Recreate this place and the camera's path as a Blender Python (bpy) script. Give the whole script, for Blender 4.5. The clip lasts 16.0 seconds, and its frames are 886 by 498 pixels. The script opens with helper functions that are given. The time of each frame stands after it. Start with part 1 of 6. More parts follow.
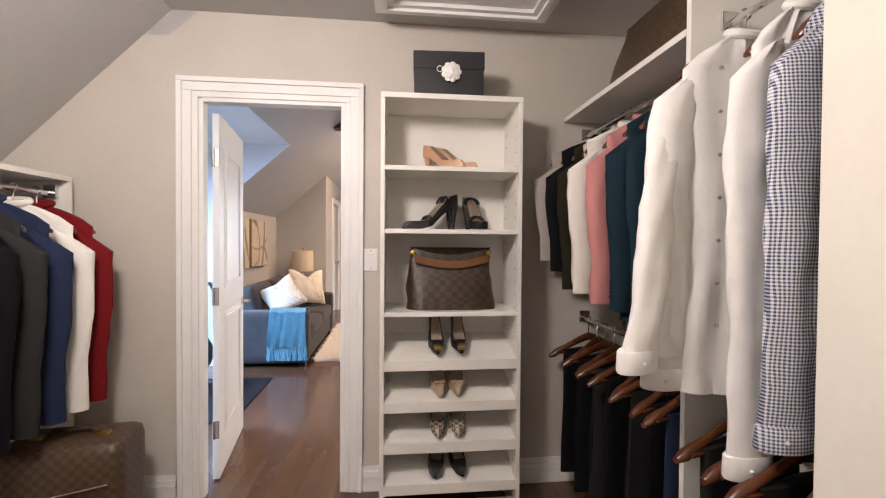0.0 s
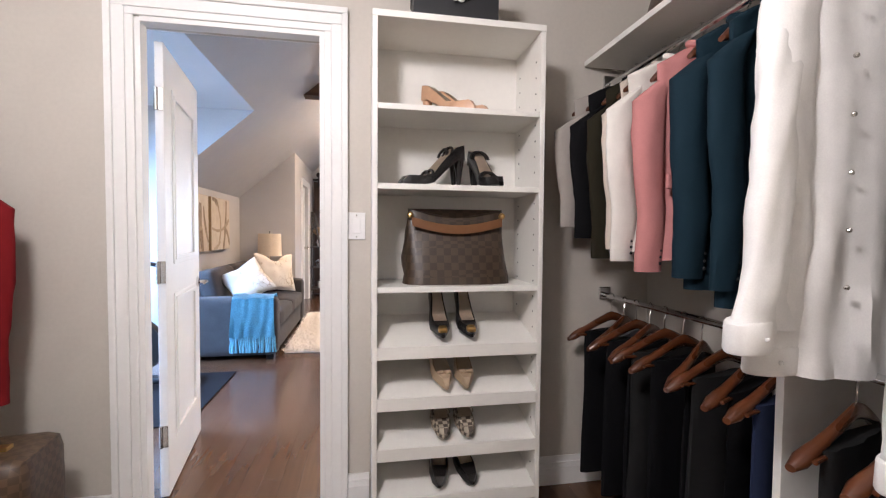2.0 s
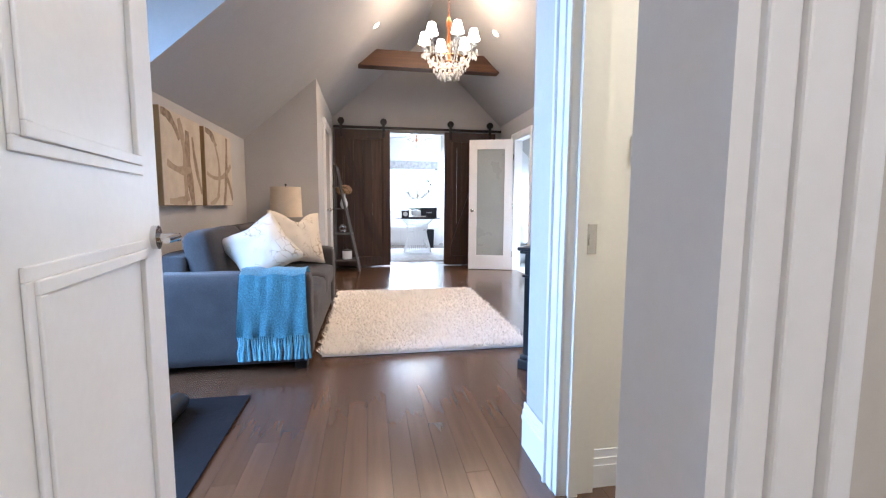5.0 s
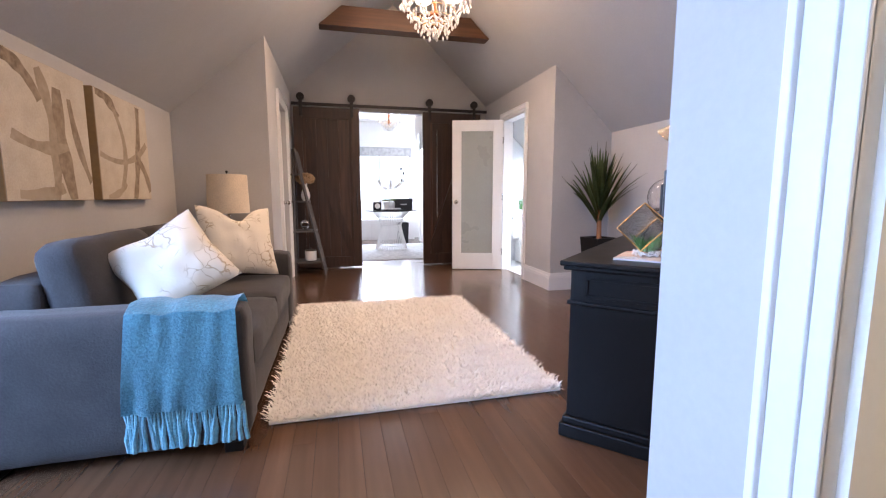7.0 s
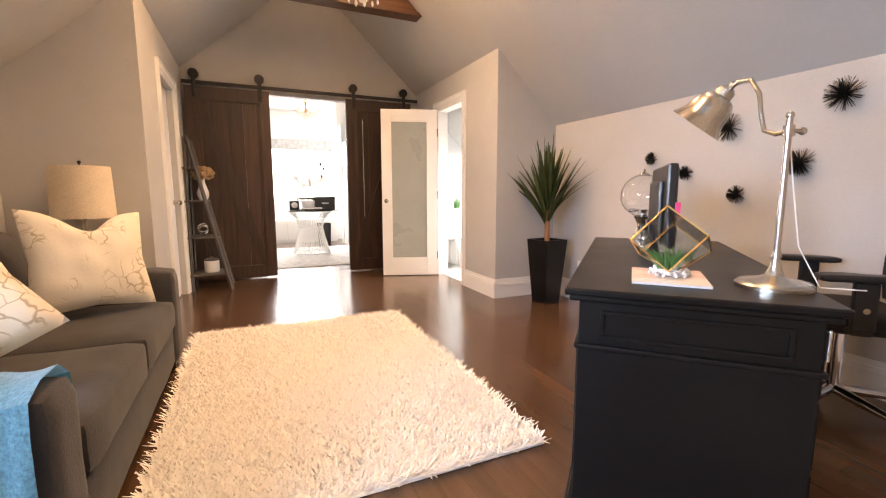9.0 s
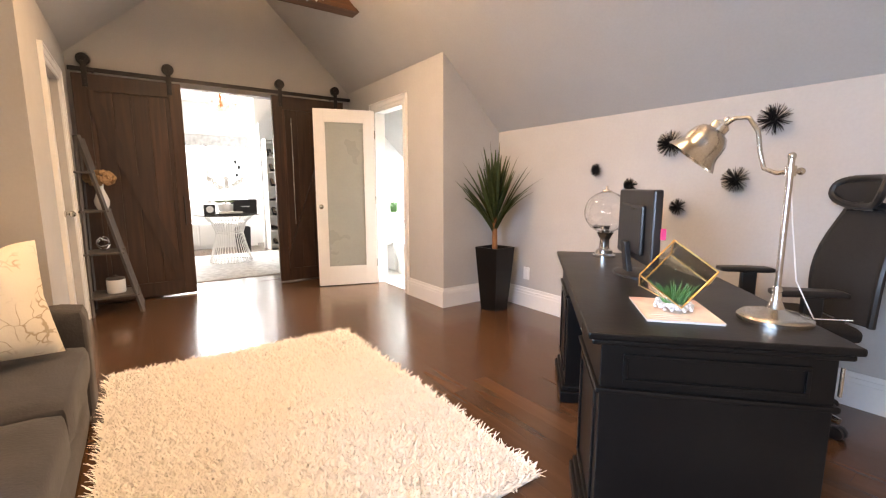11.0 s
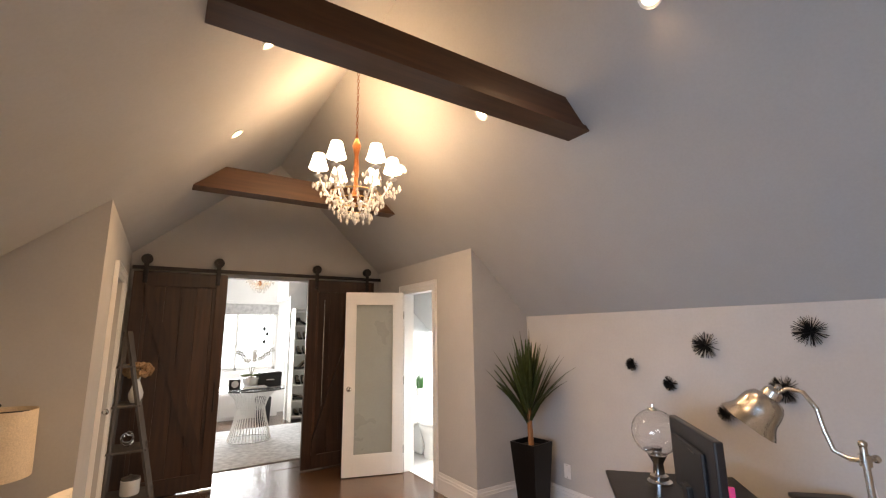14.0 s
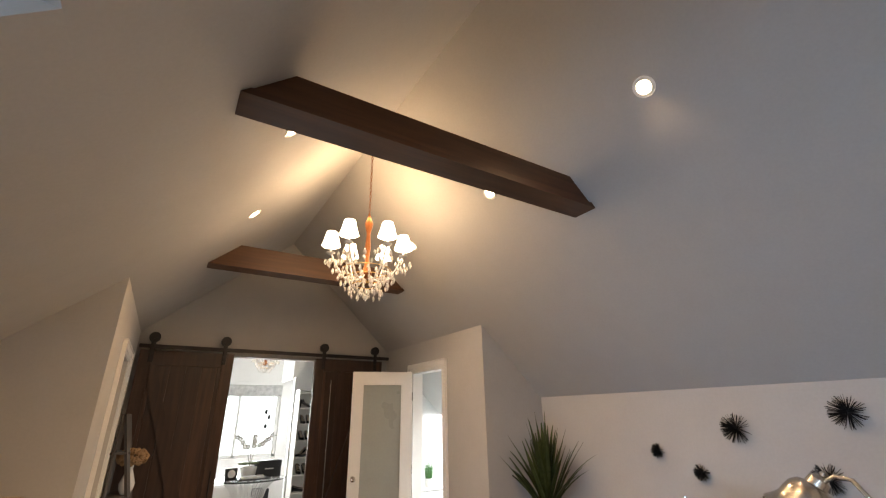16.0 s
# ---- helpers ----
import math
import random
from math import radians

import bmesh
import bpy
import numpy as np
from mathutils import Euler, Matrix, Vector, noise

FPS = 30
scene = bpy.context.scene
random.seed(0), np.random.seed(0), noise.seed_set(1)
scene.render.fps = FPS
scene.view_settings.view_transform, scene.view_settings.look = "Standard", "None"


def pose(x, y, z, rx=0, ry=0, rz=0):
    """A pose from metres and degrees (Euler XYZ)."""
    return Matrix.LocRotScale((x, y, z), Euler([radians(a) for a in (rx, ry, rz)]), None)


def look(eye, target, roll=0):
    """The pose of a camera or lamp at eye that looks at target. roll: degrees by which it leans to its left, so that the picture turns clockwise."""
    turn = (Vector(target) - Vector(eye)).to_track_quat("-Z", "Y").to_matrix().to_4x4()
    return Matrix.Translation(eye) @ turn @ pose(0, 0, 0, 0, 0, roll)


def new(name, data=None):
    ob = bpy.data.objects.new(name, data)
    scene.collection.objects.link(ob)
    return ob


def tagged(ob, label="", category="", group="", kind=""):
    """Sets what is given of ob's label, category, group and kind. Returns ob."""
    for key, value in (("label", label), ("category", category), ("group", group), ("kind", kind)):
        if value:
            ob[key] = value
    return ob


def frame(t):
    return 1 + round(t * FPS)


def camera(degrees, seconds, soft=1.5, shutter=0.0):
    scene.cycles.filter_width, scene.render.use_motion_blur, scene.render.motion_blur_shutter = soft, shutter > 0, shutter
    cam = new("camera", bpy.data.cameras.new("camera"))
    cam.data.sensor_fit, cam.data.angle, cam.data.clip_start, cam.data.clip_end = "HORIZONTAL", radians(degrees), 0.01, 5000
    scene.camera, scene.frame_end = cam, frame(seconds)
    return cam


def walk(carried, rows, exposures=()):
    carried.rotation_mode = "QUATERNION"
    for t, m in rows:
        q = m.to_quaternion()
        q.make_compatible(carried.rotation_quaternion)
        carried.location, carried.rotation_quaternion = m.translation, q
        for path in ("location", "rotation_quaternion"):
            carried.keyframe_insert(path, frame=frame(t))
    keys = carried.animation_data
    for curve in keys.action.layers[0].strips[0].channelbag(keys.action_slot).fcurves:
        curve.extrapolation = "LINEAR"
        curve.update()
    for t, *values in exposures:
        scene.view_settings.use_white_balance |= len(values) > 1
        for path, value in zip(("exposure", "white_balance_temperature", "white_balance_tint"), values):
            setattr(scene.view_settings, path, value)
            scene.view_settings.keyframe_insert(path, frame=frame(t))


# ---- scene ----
cam = camera(91.7, 16.0, soft=1.2)
METRES, EYE, TILT, LEAN, TURN = 4.6, 1.356, 0.0, 0.0, -6.1
ROWS = [
    (0.0, 0.0, 0.0, 0.0, 0.01, -0.99, -0.42),
    (0.5, -0.0005, 0.0019, -0.0005, -2.73, -1.28, -0.34),
    (1.0, -0.003, 0.0115, -0.0051, -3.82, -1.42, -0.39),
    (1.5, -0.0124, 0.0389, -0.016, -4.15, -1.71, -0.39),
    (2.0, -0.0311, 0.0838, -0.0282, -4.04, -2.09, -0.48),
    (2.5, -0.0555, 0.1233, -0.0376, -4.04, -2.79, -0.42),
    (3.0, -0.0812, 0.183, -0.0565, -3.82, -3.73, -0.44),
    (3.5, -0.1016, 0.2456, -0.0632, -3.07, -4.39, -0.39),
    (4.0, -0.1346, 0.3145, -0.0731, -2.5, -4.93, -0.4),
    (6.5, -0.1957, 0.5717, -0.0765, -6.91, -6.73, 0.02),
    (7.0, -0.1939, 0.6247, -0.0725, -7.76, -7.05, 0.05),
    (7.5, -0.191, 0.6605, -0.066, -8.36, -7.14, 0.11),
    (8.0, -0.1947, 0.6973, -0.0649, -9.25, -7.31, 0.07),
    (8.5, -0.2003, 0.7283, -0.0659, -12.6, -7.3, 0.02),
    (9.0, -0.1954, 0.7568, -0.0701, -18.08, -7.44, 0.08),
    (9.5, -0.1956, 0.7819, -0.0684, -24.28, -7.64, -0.03),
    (12.0, -0.2614, 0.8107, -0.0143, -29.36, -8.05, 0.16),
    (12.5, -0.2625, 0.8089, 0.0025, -28.04, -6.03, 0.34),
    (13.0, -0.2636, 0.8076, 0.0206, -27.22, -0.81, 0.49),
    (13.5, -0.2652, 0.8085, 0.0347, -26.87, 5.27, 0.65),
    (14.0, -0.2636, 0.8095, 0.0451, -26.54, 10.83, 0.77),
    (14.5, -0.2633, 0.8076, 0.0509, -26.15, 15.92, 0.87),
    (15.0, -0.2648, 0.8079, 0.0506, -25.85, 19.16, 0.91),
    (15.5, -0.2653, 0.808, 0.0485, -25.56, 20.84, 0.81),
    (16.0, -0.2667, 0.8109, 0.0426, -25.42, 21.12, 0.81),
]
walk(cam, [(t, pose(0, 0, EYE, TILT, LEAN, TURN) @ pose(METRES * x, METRES * y, METRES * z, 90 + pitch, roll, yaw)) for t, x, y, z, yaw, pitch, roll in ROWS],
     [(0.0, 0.3, 5900, 15), (1.5, 0.42, 5500, 15), (2.5, 0.58, 5400, 12), (3.0, 0.62, 5300, 12), (4.0, 0.35, 5250, 10), (6.5, 0.1, 5450, 16), (7.0, 0.0, 5800, 19), (7.5, -0.35, 6350, 20),
      (8.0, -0.45, 7300, 20), (9.0, 0.36, 7650, 18), (12.5, 0.42, 7050, 14), (13.0, 0.38, 7050, 14), (13.5, -0.04, 7150, 15), (14.5, -0.5, 7050, 11), (15.0, -0.58, 7000, 10), (16.0, -0.58, 7000, 10)])

# ---- world and lights ----
world = bpy.data.worlds.new("sky")
scene.world = world
world.use_nodes = True
sky = world.node_tree.nodes.new("ShaderNodeTexSky")
sky.sky_type, sky.sun_disc = "NISHITA", False
sky.sun_elevation, sky.sun_rotation = radians(40), radians(200)
world.node_tree.links.new(sky.outputs[0], world.node_tree.nodes["Background"].inputs[0])
world.node_tree.nodes["Background"].inputs[1].default_value = 0.12


def lamp(name, kind, place, target, watts, colour, **more):
    data = bpy.data.lights.new(name, kind)
    data.energy, data.color = watts, colour
    ob = new(name, data)
    ob.matrix_world = look(place, target)
    return ob, data


WARM, DAY = (1.0, 0.66, 0.38), (0.42, 0.64, 1.0)
_, d = lamp("alcove_daylight", "AREA", (-3.02, 3.75, 1.45), (-1.3, 4.0, 0.35), 105, DAY)
d.spread = radians(130)
d.shape, d.size, d.size_y = "RECTANGLE", 1.7, 1.2
_, d = lamp("far_room_daylight", "AREA", (0.45, 13.32, 1.55), (0.45, 9.0, 0.9), 150, (0.86, 0.93, 1.0))
d.shape, d.size, d.size_y = "RECTANGLE", 1.3, 1.3
# Added unseen lamp that brightens the bathroom; its wall has no window.
_, d = lamp("bathroom_daylight", "AREA", (3.12, 8.3, 1.6), (1.7, 8.4, 1.0), 210, (0.88, 0.95, 1.0))
d.shape, d.size, d.size_y = "RECTANGLE", 1.2, 1.2
_, d = lamp("closet_light", "POINT", (-0.65, 0.55, 2.30), (-0.65, 0.55, 0), 82, (1.0, 0.86, 0.72))
d.shadow_soft_size = 0.16
# Added fill under the hall ceiling, without any fixture, to brighten the cream walls.
_, d = lamp("hall_light", "AREA", (1.2, 2.9, 2.40), (1.2, 2.9, 0), 28, (1.0, 0.86, 0.68))
d.shape, d.size = "DISK", 0.4

# ---- materials ----


def mat(name, colour, rough=0.5, metal=0.0, grain=0.08, scale=40.0, stains=0.06, bump=0.05, random_amount=0.0,
        stretch=(1, 1, 1), second=None, coat=0.0, sheen=0.0, shine=0.5):
    """A surface with fine grain, broad stains and a little relief."""
    m = bpy.data.materials.new(name)
    m.use_nodes = True
    nt = m.node_tree
    b = nt.nodes["Principled BSDF"]
    co = nt.nodes.new("ShaderNodeTexCoord")
    mp = nt.nodes.new("ShaderNodeMapping")
    mp.inputs["Scale"].default_value = stretch
    nt.links.new(co.outputs["Object"], mp.inputs[0])
    n1, n2 = nt.nodes.new("ShaderNodeTexNoise"), nt.nodes.new("ShaderNodeTexNoise")
    n1.inputs["Scale"].default_value, n1.inputs["Detail"].default_value = scale, 6
    n2.inputs["Scale"].default_value, n2.inputs["Detail"].default_value = scale / 14, 3
    vec = mp.outputs[0]
    if random_amount:
        info = nt.nodes.new("ShaderNodeObjectInfo")
        add = nt.nodes.new("ShaderNodeVectorMath")
        add.operation = "ADD"
        wide = nt.nodes.new("ShaderNodeMath")
        wide.operation = "MULTIPLY"
        wide.inputs[1].default_value = 50
        nt.links.new(info.outputs["Random"], wide.inputs[0])
        nt.links.new(mp.outputs[0], add.inputs[0])
        nt.links.new(wide.outputs[0], add.inputs[1])
        vec = add.outputs[0]
    nt.links.new(vec, n1.inputs[0])
    nt.links.new(vec, n2.inputs[0])
    mixes = []
    last = None
    second = second or tuple(c * 0.55 for c in colour)
    for source, amount in ((n1, grain), (n2, stains)):
        mx = nt.nodes.new("ShaderNodeMix")
        mx.data_type = "RGBA"
        ramp = nt.nodes.new("ShaderNodeMapRange")
        ramp.inputs[1].default_value, ramp.inputs[2].default_value = 0.35, 0.7
        ramp.inputs[3].default_value, ramp.inputs[4].default_value = 0, min(1, amount * 3)
        nt.links.new(source.outputs["Fac"], ramp.inputs[0])
        nt.links.new(ramp.outputs[0], mx.inputs[0])
        if last:
            nt.links.new(last, mx.inputs[6])
        else:
            mx.inputs[6].default_value = (*colour, 1)
        mx.inputs[7].default_value = (*second, 1)
        last = mx.outputs[2]
    if random_amount:
        hsv = nt.nodes.new("ShaderNodeHueSaturation")
        rr = nt.nodes.new("ShaderNodeMapRange")
        rr.inputs[3].default_value, rr.inputs[4].default_value = 1 - random_amount, 1 + random_amount
        nt.links.new(info.outputs["Random"], rr.inputs[0])
        nt.links.new(rr.outputs[0], hsv.inputs["Value"])
        nt.links.new(last, hsv.inputs["Color"])
        last = hsv.outputs[0]
    nt.links.new(last, b.inputs["Base Color"])
    b.inputs["Roughness"].default_value, b.inputs["Metallic"].default_value = rough, metal
    rg = nt.nodes.new("ShaderNodeMapRange")
    rg.inputs[3].default_value, rg.inputs[4].default_value = max(0.02, rough - 0.06), min(1, rough + 0.08)
    nt.links.new(n2.outputs["Fac"], rg.inputs[0])
    nt.links.new(rg.outputs[0], b.inputs["Roughness"])
    if bump:
        bp = nt.nodes.new("ShaderNodeBump")
        bp.inputs["Strength"].default_value, bp.inputs["Distance"].default_value = min(1, bump * 4), 0.004
        nt.links.new(n1.outputs["Fac"], bp.inputs["Height"])
        nt.links.new(bp.outputs[0], b.inputs["Normal"])
    b.inputs["Coat Weight"].default_value = coat
    b.inputs["Coat Roughness"].default_value = 0.12
    b.inputs["Sheen Weight"].default_value = sheen
    b.inputs["Specular IOR Level"].default_value = shine
    return m


def glow(name, colour, strength):
    m = bpy.data.materials.new(name)
    m.use_nodes = True
    b = m.node_tree.nodes["Principled BSDF"]
    b.inputs["Base Color"].default_value = (*colour, 1)
    b.inputs["Emission Color"].default_value = (*colour, 1)
    b.inputs["Emission Strength"].default_value = strength
    return m


def glass(name, colour=(1, 1, 1), rough=0.0, ior=1.45):
    m = bpy.data.materials.new(name)
    m.use_nodes = True
    b = m.node_tree.nodes["Principled BSDF"]
    b.inputs["Base Color"].default_value = (*colour, 1)
    b.inputs["Transmission Weight"].default_value = 1
    b.inputs["Roughness"].default_value, b.inputs["IOR"].default_value = rough, ior
    return m


def pattern(name, a, b_col, scale, kind, rough=0.5, lines=0.45):
    """Woven or printed check and monogram surfaces."""
    m = mat(name, a, rough, grain=0.1, scale=90)
    nt = m.node_tree
    b = nt.nodes["Principled BSDF"]
    co = nt.nodes.new("ShaderNodeTexCoord")
    if kind == "check":
        tx = nt.nodes.new("ShaderNodeTexChecker")
        tx.inputs["Scale"].default_value = scale
        tx.inputs["Color1"].default_value, tx.inputs["Color2"].default_value = (*a, 1), (*b_col, 1)
        nt.links.new(co.outputs["Object"], tx.inputs[0])
        nt.links.new(tx.outputs[0], b.inputs["Base Color"])
    elif kind == "gingham":
        sep = nt.nodes.new("ShaderNodeSeparateXYZ")
        nt.links.new(co.outputs["Object"], sep.inputs[0])
        total = None
        for axis in (0, 2):
            mu = nt.nodes.new("ShaderNodeMath")
            mu.operation = "MULTIPLY"
            mu.inputs[1].default_value = scale
            nt.links.new(sep.outputs[axis], mu.inputs[0])
            fr = nt.nodes.new("ShaderNodeMath")
            fr.operation = "FRACT"
            nt.links.new(mu.outputs[0], fr.inputs[0])
            gt = nt.nodes.new("ShaderNodeMath")
            gt.operation = "GREATER_THAN"
            gt.inputs[1].default_value = 0.5
            nt.links.new(fr.outputs[0], gt.inputs[0])
            half = nt.nodes.new("ShaderNodeMath")
            half.operation = "MULTIPLY"
            half.inputs[1].default_value = lines
            nt.links.new(gt.outputs[0], half.inputs[0])
            if total:
                ad = nt.nodes.new("ShaderNodeMath")
                nt.links.new(total, ad.inputs[0])
                nt.links.new(half.outputs[0], ad.inputs[1])
                total = ad.outputs[0]
            else:
                total = half.outputs[0]
        mx = nt.nodes.new("ShaderNodeMix")
        mx.data_type = "RGBA"
        mx.inputs[6].default_value, mx.inputs[7].default_value = (*a, 1), (*b_col, 1)
        nt.links.new(total, mx.inputs[0])
        nt.links.new(mx.outputs[2], b.inputs["Base Color"])
    elif kind == "branch":
        warp = nt.nodes.new("ShaderNodeTexNoise")
        warp.inputs["Scale"].default_value = 9
        nt.links.new(co.outputs["Object"], warp.inputs[0])
        mixv = nt.nodes.new("ShaderNodeMix")
        mixv.data_type = "RGBA"
        mixv.inputs[0].default_value = 0.12
        nt.links.new(co.outputs["Object"], mixv.inputs[6])
        nt.links.new(warp.outputs["Color"], mixv.inputs[7])
        vo = nt.nodes.new("ShaderNodeTexVoronoi")
        vo.feature = "DISTANCE_TO_EDGE"
        vo.inputs["Scale"].default_value = scale
        nt.links.new(mixv.outputs[2], vo.inputs["Vector"])
        thin = nt.nodes.new("ShaderNodeMapRange")
        thin.inputs[1].default_value, thin.inputs[2].default_value = lines * 0.5, lines * 1.6
        thin.inputs[3].default_value, thin.inputs[4].default_value = 1, 0
        nt.links.new(vo.outputs["Distance"], thin.inputs[0])
        where = nt.nodes.new("ShaderNodeTexNoise")
        where.inputs["Scale"].default_value = 8
        nt.links.new(co.outputs["Object"], where.inputs[0])
        gate = nt.nodes.new("ShaderNodeMapRange")
        gate.inputs[1].default_value, gate.inputs[2].default_value = 0.50, 0.62
        nt.links.new(where.outputs["Fac"], gate.inputs[0])
        both = nt.nodes.new("ShaderNodeMath")
        both.operation = "MULTIPLY"
        nt.links.new(thin.outputs[0], both.inputs[0])
        nt.links.new(gate.outputs[0], both.inputs[1])
        mx = nt.nodes.new("ShaderNodeMix")
        mx.data_type = "RGBA"
        mx.inputs[6].default_value, mx.inputs[7].default_value = (*a, 1), (*b_col, 1)
        nt.links.new(both.outputs[0], mx.inputs[0])
        nt.links.new(mx.outputs[2], b.inputs["Base Color"])
    else:  # scattered strokes
        wv = nt.nodes.new("ShaderNodeTexWave")
        wv.inputs["Scale"].default_value = scale
        wv.inputs["Distortion"].default_value, wv.inputs["Detail"].default_value = 14, 3
        wv.inputs["Detail Scale"].default_value = 1.2
        nt.links.new(co.outputs["Object"], wv.inputs[0])
        rp = nt.nodes.new("ShaderNodeValToRGB")
        rp.color_ramp.elements[0].position, rp.color_ramp.elements[0].color = lines, (*a, 1)
        rp.color_ramp.elements[1].position, rp.color_ramp.elements[1].color = min(1, lines + 0.25), (*b_col, 1)
        nt.links.new(wv.outputs["Fac"], rp.inputs[0])
        nt.links.new(rp.outputs[0], b.inputs["Base Color"])
    return m


M_WALL = mat("grey_wall_paint", (0.50, 0.485, 0.465), 0.7, grain=0.03, scale=60, stains=0.03, bump=0.02)
M_CLOSET = mat("greige_closet_paint", (0.56, 0.52, 0.46), 0.7, grain=0.03, scale=60, stains=0.03, bump=0.02)
M_CEIL = mat("grey_ceiling_paint", (0.49, 0.48, 0.465), 0.75, grain=0.03, scale=70, stains=0.02, bump=0.02)
M_CREAM = mat("cream_paint", (0.80, 0.76, 0.66), 0.6, grain=0.02, scale=50, stains=0.02, bump=0.01)
M_WHITE = mat("white_trim_paint", (0.82, 0.81, 0.79), 0.46, grain=0.02, scale=50, stains=0.03, bump=0.01)
M_MELA = mat("white_laminate", (0.80, 0.78, 0.73), 0.4, grain=0.02, scale=50, stains=0.02, bump=0.01)
M_PLANK = mat("stained_oak_plank", (0.122, 0.062, 0.032), 0.23, grain=0.16, scale=26, stains=0.26, bump=0.03, random_amount=0.10,
              stretch=(1, 0.06, 1), second=(0.062, 0.030, 0.015), coat=0.25)
M_SUB = mat("dark_joint", (0.02, 0.013, 0.009), 0.8)
M_BARN = mat("dark_stained_board", (0.078, 0.037, 0.021), 0.42, grain=0.3, scale=30, stains=0.25, bump=0.08, random_amount=0.2,
             stretch=(1, 1, 0.06), second=(0.024, 0.012, 0.007))
M_BEAM = mat("walnut_beam", (0.13, 0.055, 0.022), 0.45, grain=0.25, scale=26, stains=0.2, bump=0.06, stretch=(0.06, 1, 1), second=(0.05, 0.02, 0.009))
M_IRON = mat("dark_iron", (0.035, 0.033, 0.032), 0.45, 0.7, bump=0.05)
M_URCHIN = mat("matt_black_metal", (0.008, 0.008, 0.008), 0.6, bump=0, shine=0.2)
M_STEEL = mat("brushed_nickel", (0.62, 0.59, 0.54), 0.24, 1.0, grain=0.1, scale=120, bump=0.02)
M_CHROME = mat("chrome", (0.75, 0.75, 0.75), 0.08, 1.0, grain=0.02, bump=0)
M_COPPER = mat("aged_copper", (0.26, 0.10, 0.04), 0.38, 1.0, grain=0.15)
M_BRASS = mat("aged_brass", (0.66, 0.43, 0.16), 0.28, 1.0, grain=0.08)
M_SOFA = mat("charcoal_velvet", (0.064, 0.060, 0.060), 0.85, grain=0.12, scale=120, stains=0.15, bump=0.12, sheen=0.12, shine=0.15)
M_PILLOW = pattern("ivory_branch_print", (0.70, 0.64, 0.53), (0.42, 0.34, 0.23), 19, "branch", 0.85, 0.035)
M_THROW = mat("turquoise_chenille", (0.17, 0.43, 0.54), 0.95, grain=0.35, scale=110, stains=0.2, bump=0.35, sheen=0.4)
M_RUG = mat("ivory_shag", (0.96, 0.93, 0.88), 0.95, grain=0.04, scale=30, stains=0.05, bump=0, second=(0.84, 0.78, 0.70))
M_BLACK = mat("black_lacquer", (0.005, 0.0045, 0.0045), 0.34, grain=0.15, scale=50, bump=0.03, second=(0.008, 0.007, 0.006), shine=0.22)
M_BLACKPL = mat("black_plastic", (0.016, 0.016, 0.017), 0.42, grain=0.1, scale=90, bump=0.05)
M_MESH = mat("black_mesh_fabric", (0.016, 0.016, 0.017), 0.8, grain=0.4, scale=260, bump=0.3, second=(0.04, 0.04, 0.042), shine=0.2)
M_SCREEN = mat("monitor_back", (0.018, 0.018, 0.02), 0.3, grain=0.05, bump=0.02)
M_SHADE = mat("linen_shade", (0.74, 0.62, 0.46), 0.9, grain=0.15, scale=150, bump=0.12)
M_LEAF = mat("palm_leaf", (0.105, 0.140, 0.045), 0.45, grain=0.2, scale=30, bump=0.05, second=(0.045, 0.07, 0.022), random_amount=0.2)
M_GRASS = mat("green_succulent", (0.09, 0.25, 0.07), 0.5, grain=0.2, bump=0.03, second=(0.04, 0.12, 0.04))
M_PEBBLE = mat("white_pebbles", (0.75, 0.76, 0.78), 0.4, grain=0.2, bump=0.1)
M_GLASS = glass("clear_glass")
M_THIN = glass("thin_glass", (0.97, 1, 0.98), 0.0, 1.08)
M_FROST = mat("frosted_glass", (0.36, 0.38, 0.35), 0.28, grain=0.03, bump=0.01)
M_CRYSTAL = glass("crystal_drop", (1, 0.98, 0.95), 0.05, 1.5)
M_CRYSTAL.node_tree.nodes["Principled BSDF"].inputs["Transmission Weight"].default_value = 0.45
M_BULBSHADE = glow("lit_lamp_shade", (1.0, 0.90, 0.72), 9.0)
M_SPOT = glow("lit_spot", (1.0, 0.80, 0.52), 25.0)
M_CANVAS = mat("cream_canvas", (0.62, 0.55, 0.44), 0.8, grain=0.10, scale=120, stains=0.14, bump=0.1, second=(0.40, 0.32, 0.22))
M_STROKE = mat("taupe_brush_stroke", (0.25, 0.185, 0.12), 0.8, grain=0.3, scale=24, stains=0.3, bump=0.1, second=(0.42, 0.34, 0.24))
M_STROKEDARK = mat("umber_brush_stroke", (0.15, 0.105, 0.065), 0.8, grain=0.3, scale=24, stains=0.3, bump=0.1, second=(0.36, 0.28, 0.19))
M_CANVASEDGE = mat("canvas_edge", (0.36, 0.24, 0.11), 0.7)
M_MONO = pattern("brown_monogram_leather", (0.055, 0.032, 0.018), (0.085, 0.052, 0.028), 42, "check", 0.42)
M_MONOBAG = mat("worn_brown_leather", (0.032, 0.019, 0.011), 0.38, grain=0.25, scale=60, stains=0.2, second=(0.075, 0.05, 0.03))
M_MONOGRAM = pattern("dark_monogram_canvas", (0.030, 0.018, 0.010), (0.052, 0.033, 0.019), 34, "check", 0.4)
M_TAN = mat("tan_leather", (0.30, 0.13, 0.045), 0.45)
M_HANGER = mat("dark_cherry_wood", (0.11, 0.034, 0.012), 0.25, grain=0.2, stretch=(0.1, 1, 1), coat=0.4)
M_NUDE = mat("nude_leather", (0.55, 0.33, 0.20), 0.35)
